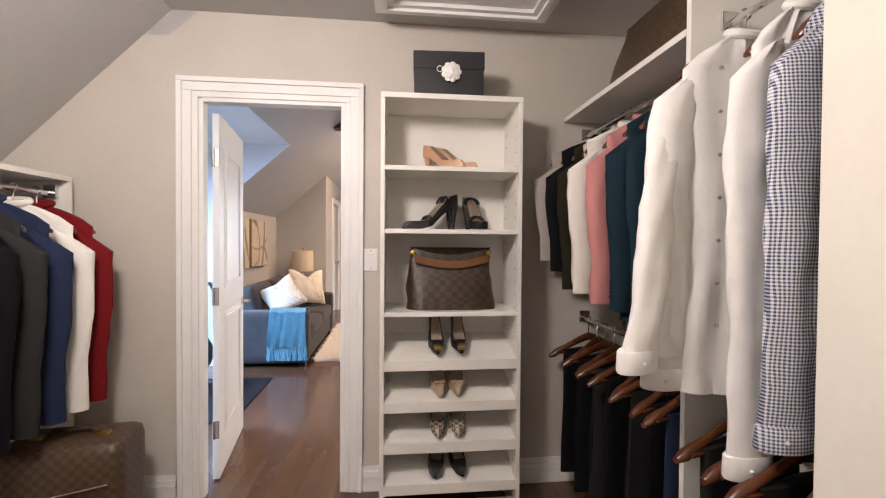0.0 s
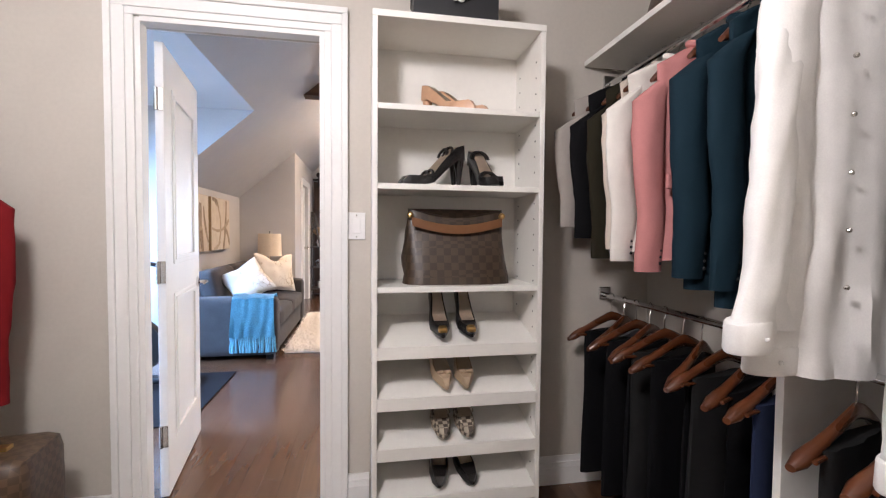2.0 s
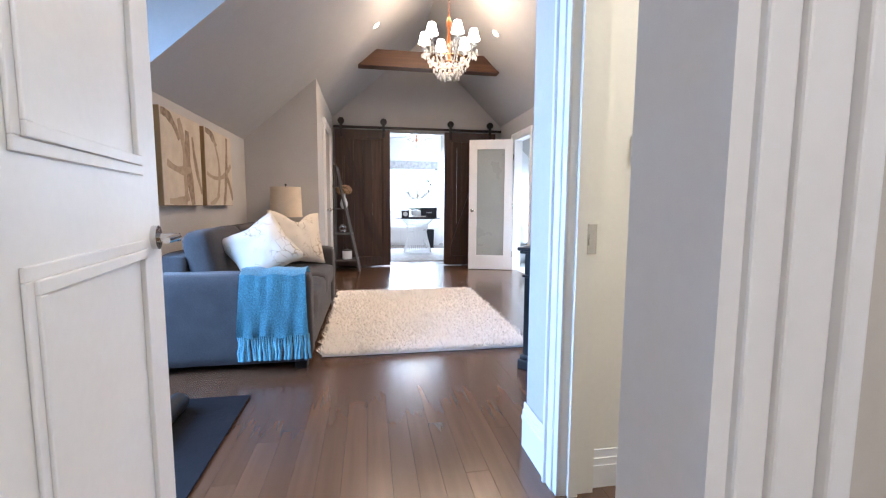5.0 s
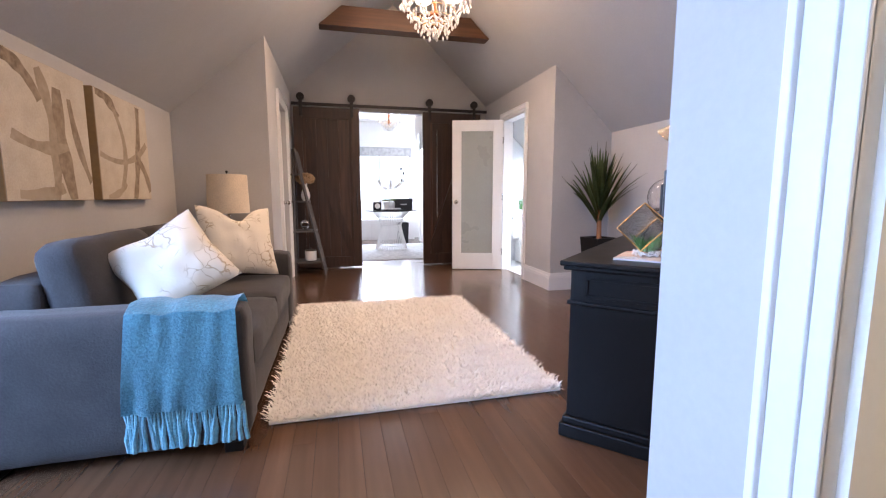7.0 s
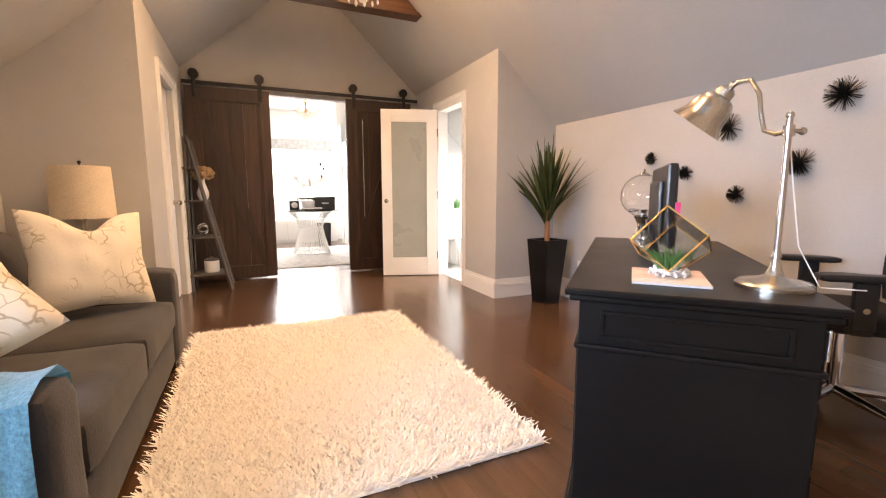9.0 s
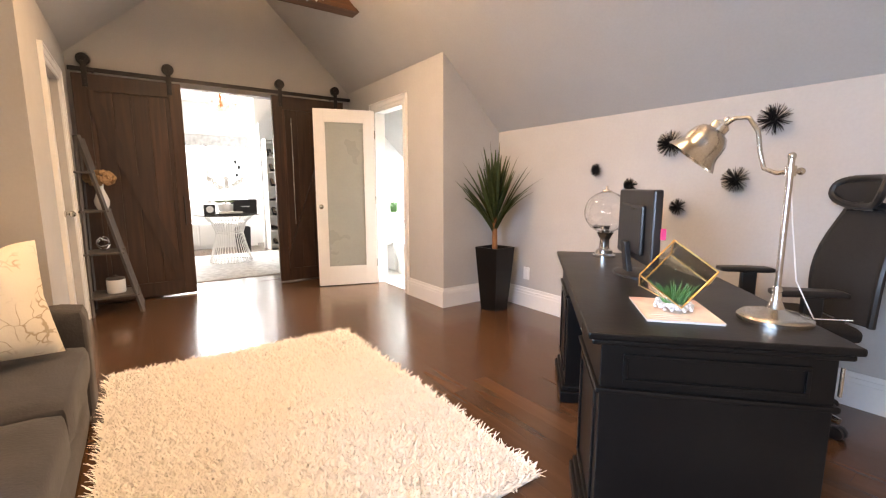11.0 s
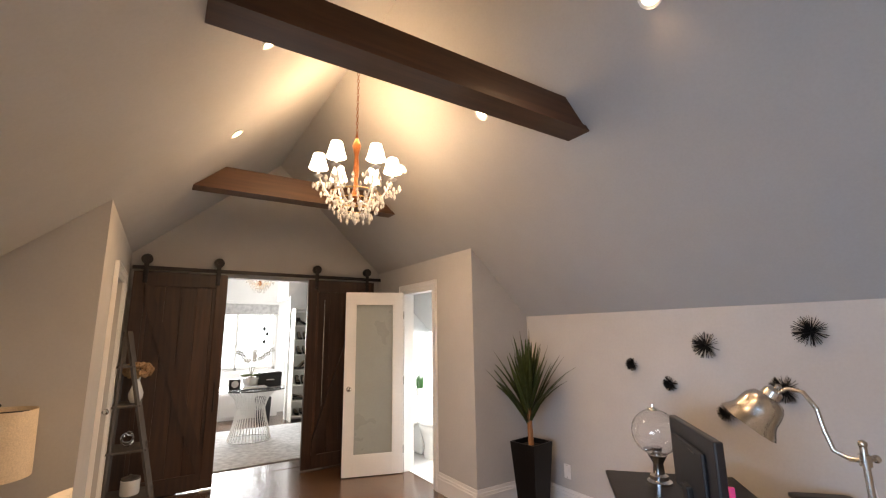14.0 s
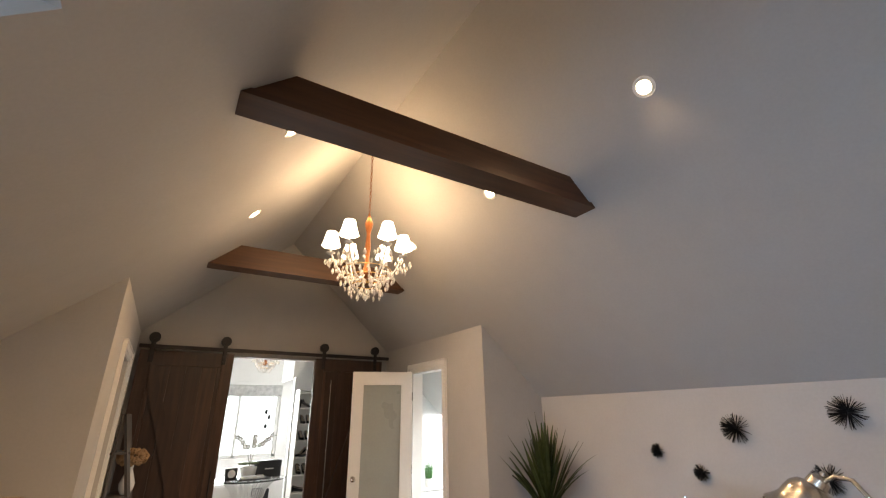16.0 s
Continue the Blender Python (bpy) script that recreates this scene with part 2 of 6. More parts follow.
M_BEIGE = mat("beige_leather", (0.42, 0.31, 0.20), 0.5)
M_SHOE = mat("black_patent", (0.012, 0.011, 0.011), 0.22)
M_INSOLE = mat("pale_insole", (0.55, 0.44, 0.33), 0.6)
M_SNAKE = pattern("snake_print", (0.42, 0.36, 0.28), (0.08, 0.06, 0.045), 60, "check", 0.5)
M_LADDER = mat("weathered_grey_wood", (0.10, 0.085, 0.075), 0.6, grain=0.25, stretch=(1, 1, 0.1))
M_CERAMIC = mat("white_ceramic", (0.80, 0.79, 0.77), 0.15, grain=0.01, bump=0)
M_HYDR = mat("dried_hydrangea", (0.42, 0.26, 0.13), 0.9, grain=0.3, scale=60, bump=0.3)
M_CARD = mat("black_gift_box", (0.012, 0.012, 0.014), 0.5)
M_PINKPAPER = mat("magazine_cover", (0.60, 0.30, 0.28), 0.35, grain=0.4, scale=12, stains=0.35, second=(0.7, 0.66, 0.6))
M_PINK = mat("pink_sticker", (0.75, 0.06, 0.22), 0.5)
M_MAT = mat("dark_exercise_mat", (0.014, 0.014, 0.016), 0.9, bump=0.15, shine=0.12)
M_TILE = mat("pale_tile", (0.72, 0.73, 0.73), 0.2, grain=0.04)
M_GREYRUG = mat("pale_grey_rug", (0.62, 0.61, 0.60), 0.95, grain=0.3, scale=14, stains=0.2, bump=0.2)
M_LOGO = mat("white_satin_flower", (0.82, 0.80, 0.76), 0.6)

CLOTH = {n: mat("cloth_" + n, c, 0.85, grain=0.04, scale=260, stains=0.05, bump=0.012, shine=0.08) for n, c in {
    "grey": (0.42, 0.38, 0.34), "black": (0.007, 0.007, 0.008), "charcoal": (0.018, 0.018, 0.018), "white": (0.80, 0.77, 0.71),
    "cream": (0.66, 0.58, 0.49), "pink": (0.55, 0.24, 0.23), "teal": (0.012, 0.026, 0.038), "olive": (0.022, 0.019, 0.012), "navy": (0.022, 0.030, 0.065),
    "red": (0.16, 0.010, 0.012), "darkgrey": (0.028, 0.028, 0.028), "midgrey": (0.16, 0.155, 0.16), "shirt": (0.84, 0.82, 0.79)}.items()}
M_CHECKSHIRT = pattern("cloth_blue_gingham", (0.72, 0.72, 0.74), (0.035, 0.05, 0.13), 115, "gingham", 0.85, 0.5)

# ---- mesh helpers ----


def add_box(bm, lo, hi, bevel=0.0, m=None, segments=2):
    tmp = bmesh.new()
    bmesh.ops.create_cube(tmp, size=1)
    c = [(a + b) / 2 for a, b in zip(lo, hi)]
    s = [abs(b - a) for a, b in zip(lo, hi)]
    bmesh.ops.transform(tmp, matrix=Matrix.LocRotScale(c, None, s), verts=tmp.verts)
    if bevel:
        bmesh.ops.bevel(tmp, geom=tmp.edges[:], offset=min(bevel, min(s) * 0.45), segments=segments, affect="EDGES", profile=0.5)
    merge(bm, tmp, m)


def merge(bm, tmp, m=None):
    if m is not None:
        bmesh.ops.transform(tmp, matrix=m, verts=tmp.verts)
    me = bpy.data.meshes.new("tmp")
    tmp.to_mesh(me)
    tmp.free()
    bm.from_mesh(me)
    bpy.data.meshes.remove(me)


def add_rod(bm, a, b, r, r2=None, n=12):
    a, b = Vector(a), Vector(b)
    tmp = bmesh.new()
    bmesh.ops.create_cone(tmp, cap_ends=True, segments=n, radius1=r, radius2=r if r2 is None else r2, depth=(b - a).length)
    q = (b - a).to_track_quat("Z", "Y").to_matrix().to_4x4()
    merge(bm, tmp, Matrix.Translation((a + b) / 2) @ q)


def add_tube(bm, points, r, n=8):
    """A round bar swept along the points; a closed run meets its own start."""
    pts = [Vector(p) for p in points]
    loop = (pts[0] - pts[-1]).length < 1e-6
    if loop:
        pts = pts[:-1]
    m = len(pts)
    rings, side = [], None
    for i, p in enumerate(pts):
        a = pts[i - 1] if i or loop else p
        b = pts[(i + 1) % m] if i < m - 1 or loop else p
        d = (b - a).normalized()
        side = d.orthogonal().normalized() if side is None else (side - d * side.dot(d)).normalized()
        up = d.cross(side)
        rings.append([bm.verts.new(p + (side * math.cos(2 * math.pi * k / n) + up * math.sin(2 * math.pi * k / n)) * r) for k in range(n)])
    for q, w in zip(rings, rings[1:] + (rings[:1] if loop else [])):
        for k in range(n):
            bm.faces.new((q[k], q[(k + 1) % n], w[(k + 1) % n], w[k]))
    if not loop:
        bm.faces.new(rings[0][::-1])
        bm.faces.new(rings[-1])


def add_ball(bm, c, r, u=12, v=8):
    tmp = bmesh.new()
    bmesh.ops.create_uvsphere(tmp, u_segments=u, v_segments=v, radius=1)
    r = (r, r, r) if not hasattr(r, "__len__") else r
    merge(bm, tmp, Matrix.LocRotScale(c, None, r))


def add_turned(bm, profile, n=24, centre=(0, 0, 0), square=False, closed=True):
    """A body of revolution (or with a square plan) from (radius, z) rows."""
    rings = []
    for r, z in profile:
        ring = []
        for i in range(n):
            a = 2 * math.pi * i / n + (math.pi / n if square else 0)
            ring.append(bm.verts.new((centre[0] + r * math.cos(a), centre[1] + r * math.sin(a), centre[2] + z)))
        rings.append(ring)
    for p, q in zip(rings, rings[1:]):
        for i in range(n):
            bm.faces.new((p[i], p[(i + 1) % n], q[(i + 1) % n], q[i]))
    if closed:
        bm.faces.new(rings[0][::-1])
        bm.faces.new(rings[-1])


def add_prism(bm, outline, axis, lo, hi):
    """A solid with a polygon outline, pulled along an axis. outline: pairs of the two other coordinates."""
    def at(p, v):
        return {"x": (v, p[0], p[1]), "y": (p[0], v, p[1]), "z": (p[0], p[1], v)}[axis]
    a = [bm.verts.new(at(p, lo)) for p in outline]
    b = [bm.verts.new(at(p, hi)) for p in outline]
    n = len(outline)
    bm.faces.new(a)
    bm.faces.new(b[::-1])
    for i in range(n):
        bm.faces.new((a[i], b[i], b[(i + 1) % n], a[(i + 1) % n]))
    bmesh.ops.recalc_face_normals(bm, faces=bm.faces)


def finish(name, bm, material, smooth=False):
    me = bpy.data.meshes.new(name)
    bm.normal_update()
    bm.to_mesh(me)
    bm.free()
    if smooth:
        me.shade_smooth()
        me.set_sharp_from_angle(angle=radians(40))
    me.materials.append(material)
    return new(name, me)


def part(name, bm, material, parent, label="", smooth=False):
    ob = finish(name, bm, material, smooth)
    ob.parent = parent
    if label:
        tagged(ob, label)
    return ob


def thing(name, label, category, x=0, y=0, z=0, rz=0, group=""):
    ob = new(name)
    ob.matrix_basis = pose(x, y, z, 0, 0, rz)
    ob.empty_display_size = 0.1
    return tagged(ob, label, category, group)


def box_part(name, lo, hi, material, parent, bevel=0.003, label="", m=None):
    bm = bmesh.new()
    add_box(bm, lo, hi, bevel, m)
    return part(name, bm, material, parent, label)


def rod_part(name, a, b, r, material, parent, r2=None, label="", n=14):
    bm = bmesh.new()
    add_rod(bm, a, b, r, r2, n)
    return part(name, bm, material, parent, label, True)


def structure(name, bm, material, label="", category=""):
    return tagged(finish(name, bm, material), label, category, kind="structure")


def solid(name, boxes, material, label="", category=""):
    bm = bmesh.new()
    for lo, hi in boxes:
        add_box(bm, lo, hi)
    return structure(name, bm, material, label, category)


# ---- the large structure ----
LX, RX, LZ, RZ, RIDGE_X, RIDGE_Z = -1.93, 2.33, 1.72, 1.70, 0.27, 3.667


def roof_z(x):
    if x < RIDGE_X:
        return LZ + (x - LX) * (RIDGE_Z - LZ) / (RIDGE_X - LX)
    return RZ + (RX - x) * (RIDGE_Z - RZ) / (RX - RIDGE_X)


DX = -1.165  # where the dormer ceiling meets the slope
CZ = 2.53  # closet ceiling
# closet
solid("wall_closet_front", [((-2.2, 2.35, 0), (-1.06, 2.47, CZ + 1.3)), ((-0.28, 2.35, 0), (0.06, 2.47, CZ + 1.3)), ((0.06, 2.35, 0), (1.42, 2.47, 2.53)),
                            ((-1.06, 2.35, 2.09), (-0.28, 2.47, CZ + 1.3))], M_CLOSET, "painted greige closet wall with a doorway", "wall")
# Greige instead of the pier's cream: shade behind the clothes put into the paint.
solid("wall_closet_east", [((1.30, 0.86, 0), (1.42, 2.35, CZ))], M_CLOSET, "closet wall behind the clothes, its shade put into greige paint", "wall")
solid("wall_closet_pier", [((0.93, -1.2, 0), (1.42, 0.86, CZ))], M_CREAM, "cream painted closet wall", "wall")
solid("wall_closet_west", [((-2.1, -1.2, 0), (-1.98, 2.35, 1.75))], M_CLOSET, "greige low closet wall", "wall")
solid("wall_closet_south", [((-1.98, -1.32, 0), (0.93, -1.2, CZ))], M_CLOSET, "greige closet end wall", "wall")
solid("ceiling_closet", [((-1.15, -1.32, CZ), (1.42, 2.35, CZ + 0.1))], M_CEIL, "flat closet ceiling", "ceiling")
bm = bmesh.new()
add_prism(bm, [(-1.15, CZ), (-1.15, CZ + 0.1), (-2.1, 1.75 - 0.05 + 0.0), (-1.98, 1.70)], "y", -1.32, 2.35)
structure("ceiling_closet_slope", bm, M_CEIL, "sloping closet ceiling", "ceiling")
bm = bmesh.new()
for k, (o, h) in enumerate(((0.0, 0.03), (0.03, 0.045), (0.06, 0.03))):
    x0, x1, y0, y1 = -0.115 + o, 0.76 - o, 1.35 + o, 2.20 - o
    w = 0.03
    for lo, hi in (((x0, y0), (x1, y0 + w)), ((x0, y1 - w), (x1, y1)), ((x0, y0 + w), (x0 + w, y1 - w)), ((x1 - w, y0 + w), (x1, y1 - w))):
        add_box(bm, (*lo, CZ - h), (*hi, CZ))
structure("trim_ceiling_hatch", bm, M_WHITE, "white moulded frame of a ceiling hatch", "trim")
box = bmesh.new()
add_box(box, (-0.022, 1.443, CZ - 0.012), (0.667, 2.107, CZ))
structure("ceiling_hatch_panel", box, M_WHITE, "white ceiling hatch panel", "hatch")
bm = bmesh.new()
add_turned(bm, [(0.26, 0), (0.26, 0.05), (0.24, 0.06)], 32, (-0.65, 0.55, CZ - 0.06))
tagged(finish("ceiling_light", bm, M_WHITE, True), "white round closet ceiling light", "ceiling light")

# main room
solid("wall_west", [((LX - 0.12, 5.02, 0), (LX, 7.27, LZ))], M_WALL, "low grey wall under the roof slope", "wall")
bm = bmesh.new()
add_prism(bm, [(-3.1, 0), (LX, 0), (LX, LZ), (DX, roof_z(DX)), (-3.1, roof_z(DX))], "y", 4.86, 5.02)
structure("wall_alcove_north", bm, M_WALL, "grey cheek wall of the window alcove", "wall")
solid("wall_alcove_west", [((-3.22, 2.35, 0), (-3.1, 5.02, 0.75)), ((-3.22, 2.35, 2.15), (-3.1, 5.02, roof_z(DX))), ((-3.22, 2.35, 0.75), (-3.1, 2.85, 2.15)),
                           ((-3.22, 4.65, 0.75), (-3.1, 5.02, 2.15))], M_WALL, "grey alcove wall with a window", "wall")
solid("wall_alcove_south", [((-3.1, 2.35, 0), (-2.2, 2.47, roof_z(DX)))], M_WALL, "grey alcove side wall", "wall")
solid("ceiling_alcove", [((-3.22, 2.35, roof_z(DX)), (DX, 5.02, roof_z(DX) + 0.1))], M_CEIL, "flat grey dormer ceiling", "ceiling")


def slope_slab(name, x0, x1, y0, y1):
    bm = bmesh.new()
    add_prism(bm, [(x0, roof_z(x0)), (x1, roof_z(x1)), (x1, roof_z(x1) + 0.12), (x0, roof_z(x0) + 0.12)], "y", y0, y1)
    structure(name, bm, M_CEIL, "sloping grey painted ceiling", "ceiling")


slope_slab("ceiling_west", LX - 0.15, RIDGE_X, 5.02, 9.3)
slope_slab("ceiling_west_entry", DX, RIDGE_X, 2.35, 5.02)
slope_slab("ceiling_east", RIDGE_X, RX + 0.15, 2.35, 9.3)
solid("wall_east", [((RX, 3.69, 0), (RX + 0.12, 7.27, RZ))], M_WALL, "low grey wall under the roof slope", "wall")


def gable_piece(name, pts, y0, y1, label):
    bm = bmesh.new()
    add_prism(bm, pts, "y", y0, y1)
    return structure(name, bm, M_WALL, label, "wall")


BX, CX = -1.15, 1.645
gable_piece("wall_west_return", [(LX, 0), (BX, 0), (BX, roof_z(BX)), (LX, LZ)], 7.15, 7.27, "grey wall end beside the sofa")
gable_piece("wall_east_return", [(RX, 0), (RX, RZ), (CX, roof_z(CX)), (CX, 0)], 7.14, 7.26, "grey wall end behind the plant")


def side_wall(name, x0, x1, y0, y1, door0, door1, top, zc, label):
    solid(name, [((x0, y0, 0), (x1, door0, zc)), ((x0, door1, 0), (x1, y1, zc)), ((x0, door0, top), (x1, door1, zc))], M_WALL, label, "wall")


side_wall("wall_closet_door_side", BX - 0.12, BX, 7.27, 9.3, 7.86, 8.60, 2.03, roof_z(BX), "grey side wall with a white door")
side_wall("wall_bathroom_side", CX, CX + 0.12, 7.26, 9.3, 7.86, 8.54, 2.03, roof_z(CX), "grey side wall with the bathroom doorway")
bm = bmesh.new()
for pts in ([(BX - 0.15, 0), (-0.55, 0), (-0.55, 2.2), (0.98, 2.2), (0.98, 0), (CX + 0.15, 0), (CX + 0.15, roof_z(CX)), (RIDGE_X, RIDGE_Z + 0.05), (BX - 0.15, roof_z(BX))],):
    add_prism(bm, pts, "y", 9.3, 9.42)
structure("wall_north", bm, M_WALL, "grey gable wall over the barn doors", "wall")
# entry wall with the hall doorway
solid("wall_entry_east", [((0.06, 3.40, 0), (0.18, 3.69, 3.6)), ((0.06, 2.47, 0), (0.18, 2.58, 3.6)), ((0.06, 2.58, 2.06), (0.18, 3.40, 3.6))], M_WALL,
      "grey entry wall with a doorway to the hall", "wall")
solid("wall_desk_south", [((0.18, 3.60, 0), (RX, 3.69, 3.6))], M_WALL, "grey wall behind the desk", "wall")
solid("wall_hall", [((0.18, 3.40, 0), (2.6, 3.58, 2.42)), ((2.5, 2.47, 0), (2.6, 3.40, 2.42)), ((0.18, 2.48, 0), (2.5, 2.56, 2.42))], M_CREAM, "cream hall walls", "wall")
solid("ceiling_hall", [((0.18, 2.47, 2.42), (2.6, 3.58, 2.5))], M_CEIL, "white hall ceiling", "ceiling")
# bathroom
solid("wall_bathroom", [((CX + 0.12, 9.30, 0), (3.2, 9.42, 2.3)), ((3.2, 7.27, 0), (3.3, 9.42, 2.3)), ((RX + 0.12, 7.15, 0), (3.2, 7.27, 2.3))], M_TILE, "pale bathroom walls", "wall")
solid("ceiling_bathroom", [((CX + 0.12, 7.27, 2.3), (3.3, 9.42, 2.4))], M_WHITE, "white bathroom ceiling", "ceiling")
# far room
FZ = 2.75
solid("wall_far_room", [((-1.6, 9.42, 0), (-1.5, 13.5, FZ)), ((2.1, 9.42, 0), (2.2, 13.5, FZ)), ((-1.6, 13.4, 0), (-0.3, 13.52, FZ)), ((1.2, 13.4, 0), (2.2, 13.52, FZ)),
                        ((-0.3, 13.4, 0), (1.2, 13.52, 0.85)), ((-0.3, 13.4, 2.2), (1.2, 13.52, FZ)), ((1.22, 12.45, 0), (2.1, 12.55, FZ))], M_WHITE, "white walls of the far room", "wall")
bm = bmesh.new()
add_prism(bm, [(0.98, 2.15), (1.45, FZ), (0.98, FZ)], "y", 11.6, 12.44)
structure("ceiling_far_room_slope", bm, M_WHITE, "white sloping ceiling piece", "ceiling")
solid("ceiling_far_room", [((-1.6, 9.42, FZ), (2.2, 13.52, FZ + 0.1))], M_WHITE, "white ceiling of the far room", "ceiling")

# baseboards
bm = bmesh.new()


def base(x0, y0, x1, y1, h=0.19, t=0.018):
    add_box(bm, (x0, y0, 0), (x1, y1, h - 0.03))
    sx, sy = (0.006, 0) if abs(x1 - x0) < 0.05 else (0, 0.006)
    add_box(bm, (x0 + sx, y0 + sy, h - 0.03), (x1 - sx, y1 - sy, h))
    if abs(x1 - x0) < 0.05:
        add_box(bm, (x0 - 0.004, y0, h - 0.07), (x1 + 0.004, y1, h - 0.055))
    else:
        add_box(bm, (x0, y0 - 0.004, h - 0.07), (x1, y1 + 0.004, h - 0.055))


base(LX, 5.02, LX + 0.018, 7.15)
base(LX + 0.018, 7.132, BX, 7.15)
base(RX - 0.018, 3.71, RX, 7.12)
base(CX, 7.122, RX - 0.018, 7.14)
base(CX - 0.018, 7.122, CX, 7.775)
base(BX, 7.15, BX + 0.018, 7.77)
base(-3.1, 4.842, LX - 0.002, 4.86)
base(-3.1, 2.47, -1.13, 2.488)
base(0.18, 3.69, RX - 0.018, 3.708)
base(0.042, 3.46, 0.06, 3.69)
structure("baseboard_room", bm, M_WHITE, "tall white moulded baseboard", "baseboard")
bm = bmesh.new()
base(-1.96, 2.332, -1.13, 2.35, 0.14)
base(-0.18, 2.332, -0.085, 2.35, 0.14)
base(0.61, 2.332, 1.30, 2.35, 0.14)
base(-1.98, -1.2, -1.962, 2.33, 0.14)
base(0.18, 3.382, 2.5, 3.40, 0.14)
structure("baseboard_closet", bm, M_WHITE, "white baseboard", "baseboard")


def casing(name, axis, plane, out, a, b, top, w=0.10, label="white moulded door casing"):
    """Three-step moulding round an opening; axis is the way the wall runs, out the side it faces."""
    bm = bmesh.new()
    for o0, o1, t in ((0.0, 0.03, 0.014), (0.03, 0.075, 0.02), (0.075, w, 0.03)):
        for lo, hi in (((a - o1, 0), (a - o0, top + o0)), ((b + o0, 0), (b + o1, top + o0)), ((a - o1, top + o0), (b + o1, top + o1))):
            p, q = sorted((plane, plane + out * t))
            if axis == "x":
                add_box(bm, (lo[0], p, lo[1]), (hi[0], q, hi[1]), 0.003)
            else:
                add_box(bm, (p, lo[0], lo[1]), (q, hi[0], hi[1]), 0.003)
    return structure(name, bm, M_WHITE, label, "trim")


casing("trim_closet_door", "x", 2.35, -1, -1.02, -0.28, 2.09)
casing("trim_closet_door_room", "x", 2.47, 1, -1.06, -0.28, 2.09)
casing("trim_hall_door", "y", 0.06, -1, 2.58, 3.36, 2.06, 0.09)
casing("trim_bathroom_door", "y", CX, -1, 7.86, 8.54, 2.03, 0.085)
casing("trim_side_door", "y", BX, 1, 7.86, 8.60, 2.03, 0.085)
solid("door_jamb_closet", [((-1.058, 2.352, 0), (-1.0, 2.405, 2.088)), ((-1.058, 2.405, 0), (-1.030, 2.474, 2.088)), ((-0.30, 2.345, 0), (-0.28, 2.475, 2.09)), ((-1.0, 2.345, 2.07), (-0.30, 2.405, 2.09))], M_WHITE, "white door jamb", "door jamb")
solid("door_jamb_hall", [((0.055, 3.36, 0), (0.185, 3.399, 2.06)), ((0.085, 3.345, 0), (0.12, 3.36, 2.06))], M_CREAM, "cream door jamb with a stop", "door jamb")
solid("door_jamb_bathroom", [((CX - 0.004, 7.86, 0), (CX + 0.124, 7.878, 2.03)), ((CX - 0.004, 8.522, 0), (CX + 0.124, 8.54, 2.03)), ((CX - 0.004, 7.878, 2.012), (CX + 0.124, 8.522, 2.03))], M_WHITE, "white door jamb", "door jamb")
plate = bmesh.new()
add_box(plate, (0.125, 3.356, 0.85), (0.16, 3.3595, 0.95))
add_box(plate, (0.132, 3.353, 0.88), (0.15, 3.357, 0.915))
tagged(finish("strike_plate", plate, M_STEEL), "metal strike plate on the door jamb", "strike plate")

# subfloor
solid("floor", [((-3.1, -1.2, -0.08), (2.6, 9.42, -0.012))], M_SUB, "dark stained hardwood floor", "floor")
solid("floor_bathroom", [((CX + 0.06, 7.27, -0.012), (3.2, 9.3, 0.004))], M_TILE, "pale tile bathroom floor", "floor")
solid("floor_far_room", [((-1.5, 9.42, -0.012), (2.1, 13.4, 0.003))], M_PLANK, "wooden floor of the far room", "floor")


# windows
def window(name, axis_x, x, y0, y1, z0, z1, label):
    w = tagged(new(name), label, "window", kind="structure")
    bmf = bmesh.new()
    for lo, hi in (((y0, z0), (y1, z0 + 0.06)), ((y0, z1 - 0.06), (y1, z1)), ((y0, z0), (y0 + 0.06, z1)), ((y1 - 0.06, z0), (y1, z1)), (((y0 + y1) / 2 - 0.02, z0), ((y0 + y1) / 2 + 0.02, z1))):
        if axis_x:
            add_box(bmf, (x, lo[0], lo[1]), (x + 0.06, hi[0], hi[1]), 0.004)
        else:
            add_box(bmf, (lo[0], x, lo[1]), (hi[0], x + 0.06, hi[1]), 0.004)
    part("window_frame", bmf, M_WHITE, w)
    bmg = bmesh.new()
    if axis_x:
        add_box(bmg, (x + 0.02, y0, z0), (x + 0.026, y1, z1))
    else:
        add_box(bmg, (y0, x + 0.02, z0), (y1, x + 0.026, z1))
    g = part("pane", bmg, M_THIN, w)
    g.visible_shadow = False
    return w


window("window_1", True, -3.2, 2.85, 4.65, 0.75, 2.15, "white framed alcove window in daylight")
window("window_2", False, 13.44, -0.3, 1.2, 0.85, 2.2, "bright white framed window of the far room")

# ---- doors ----


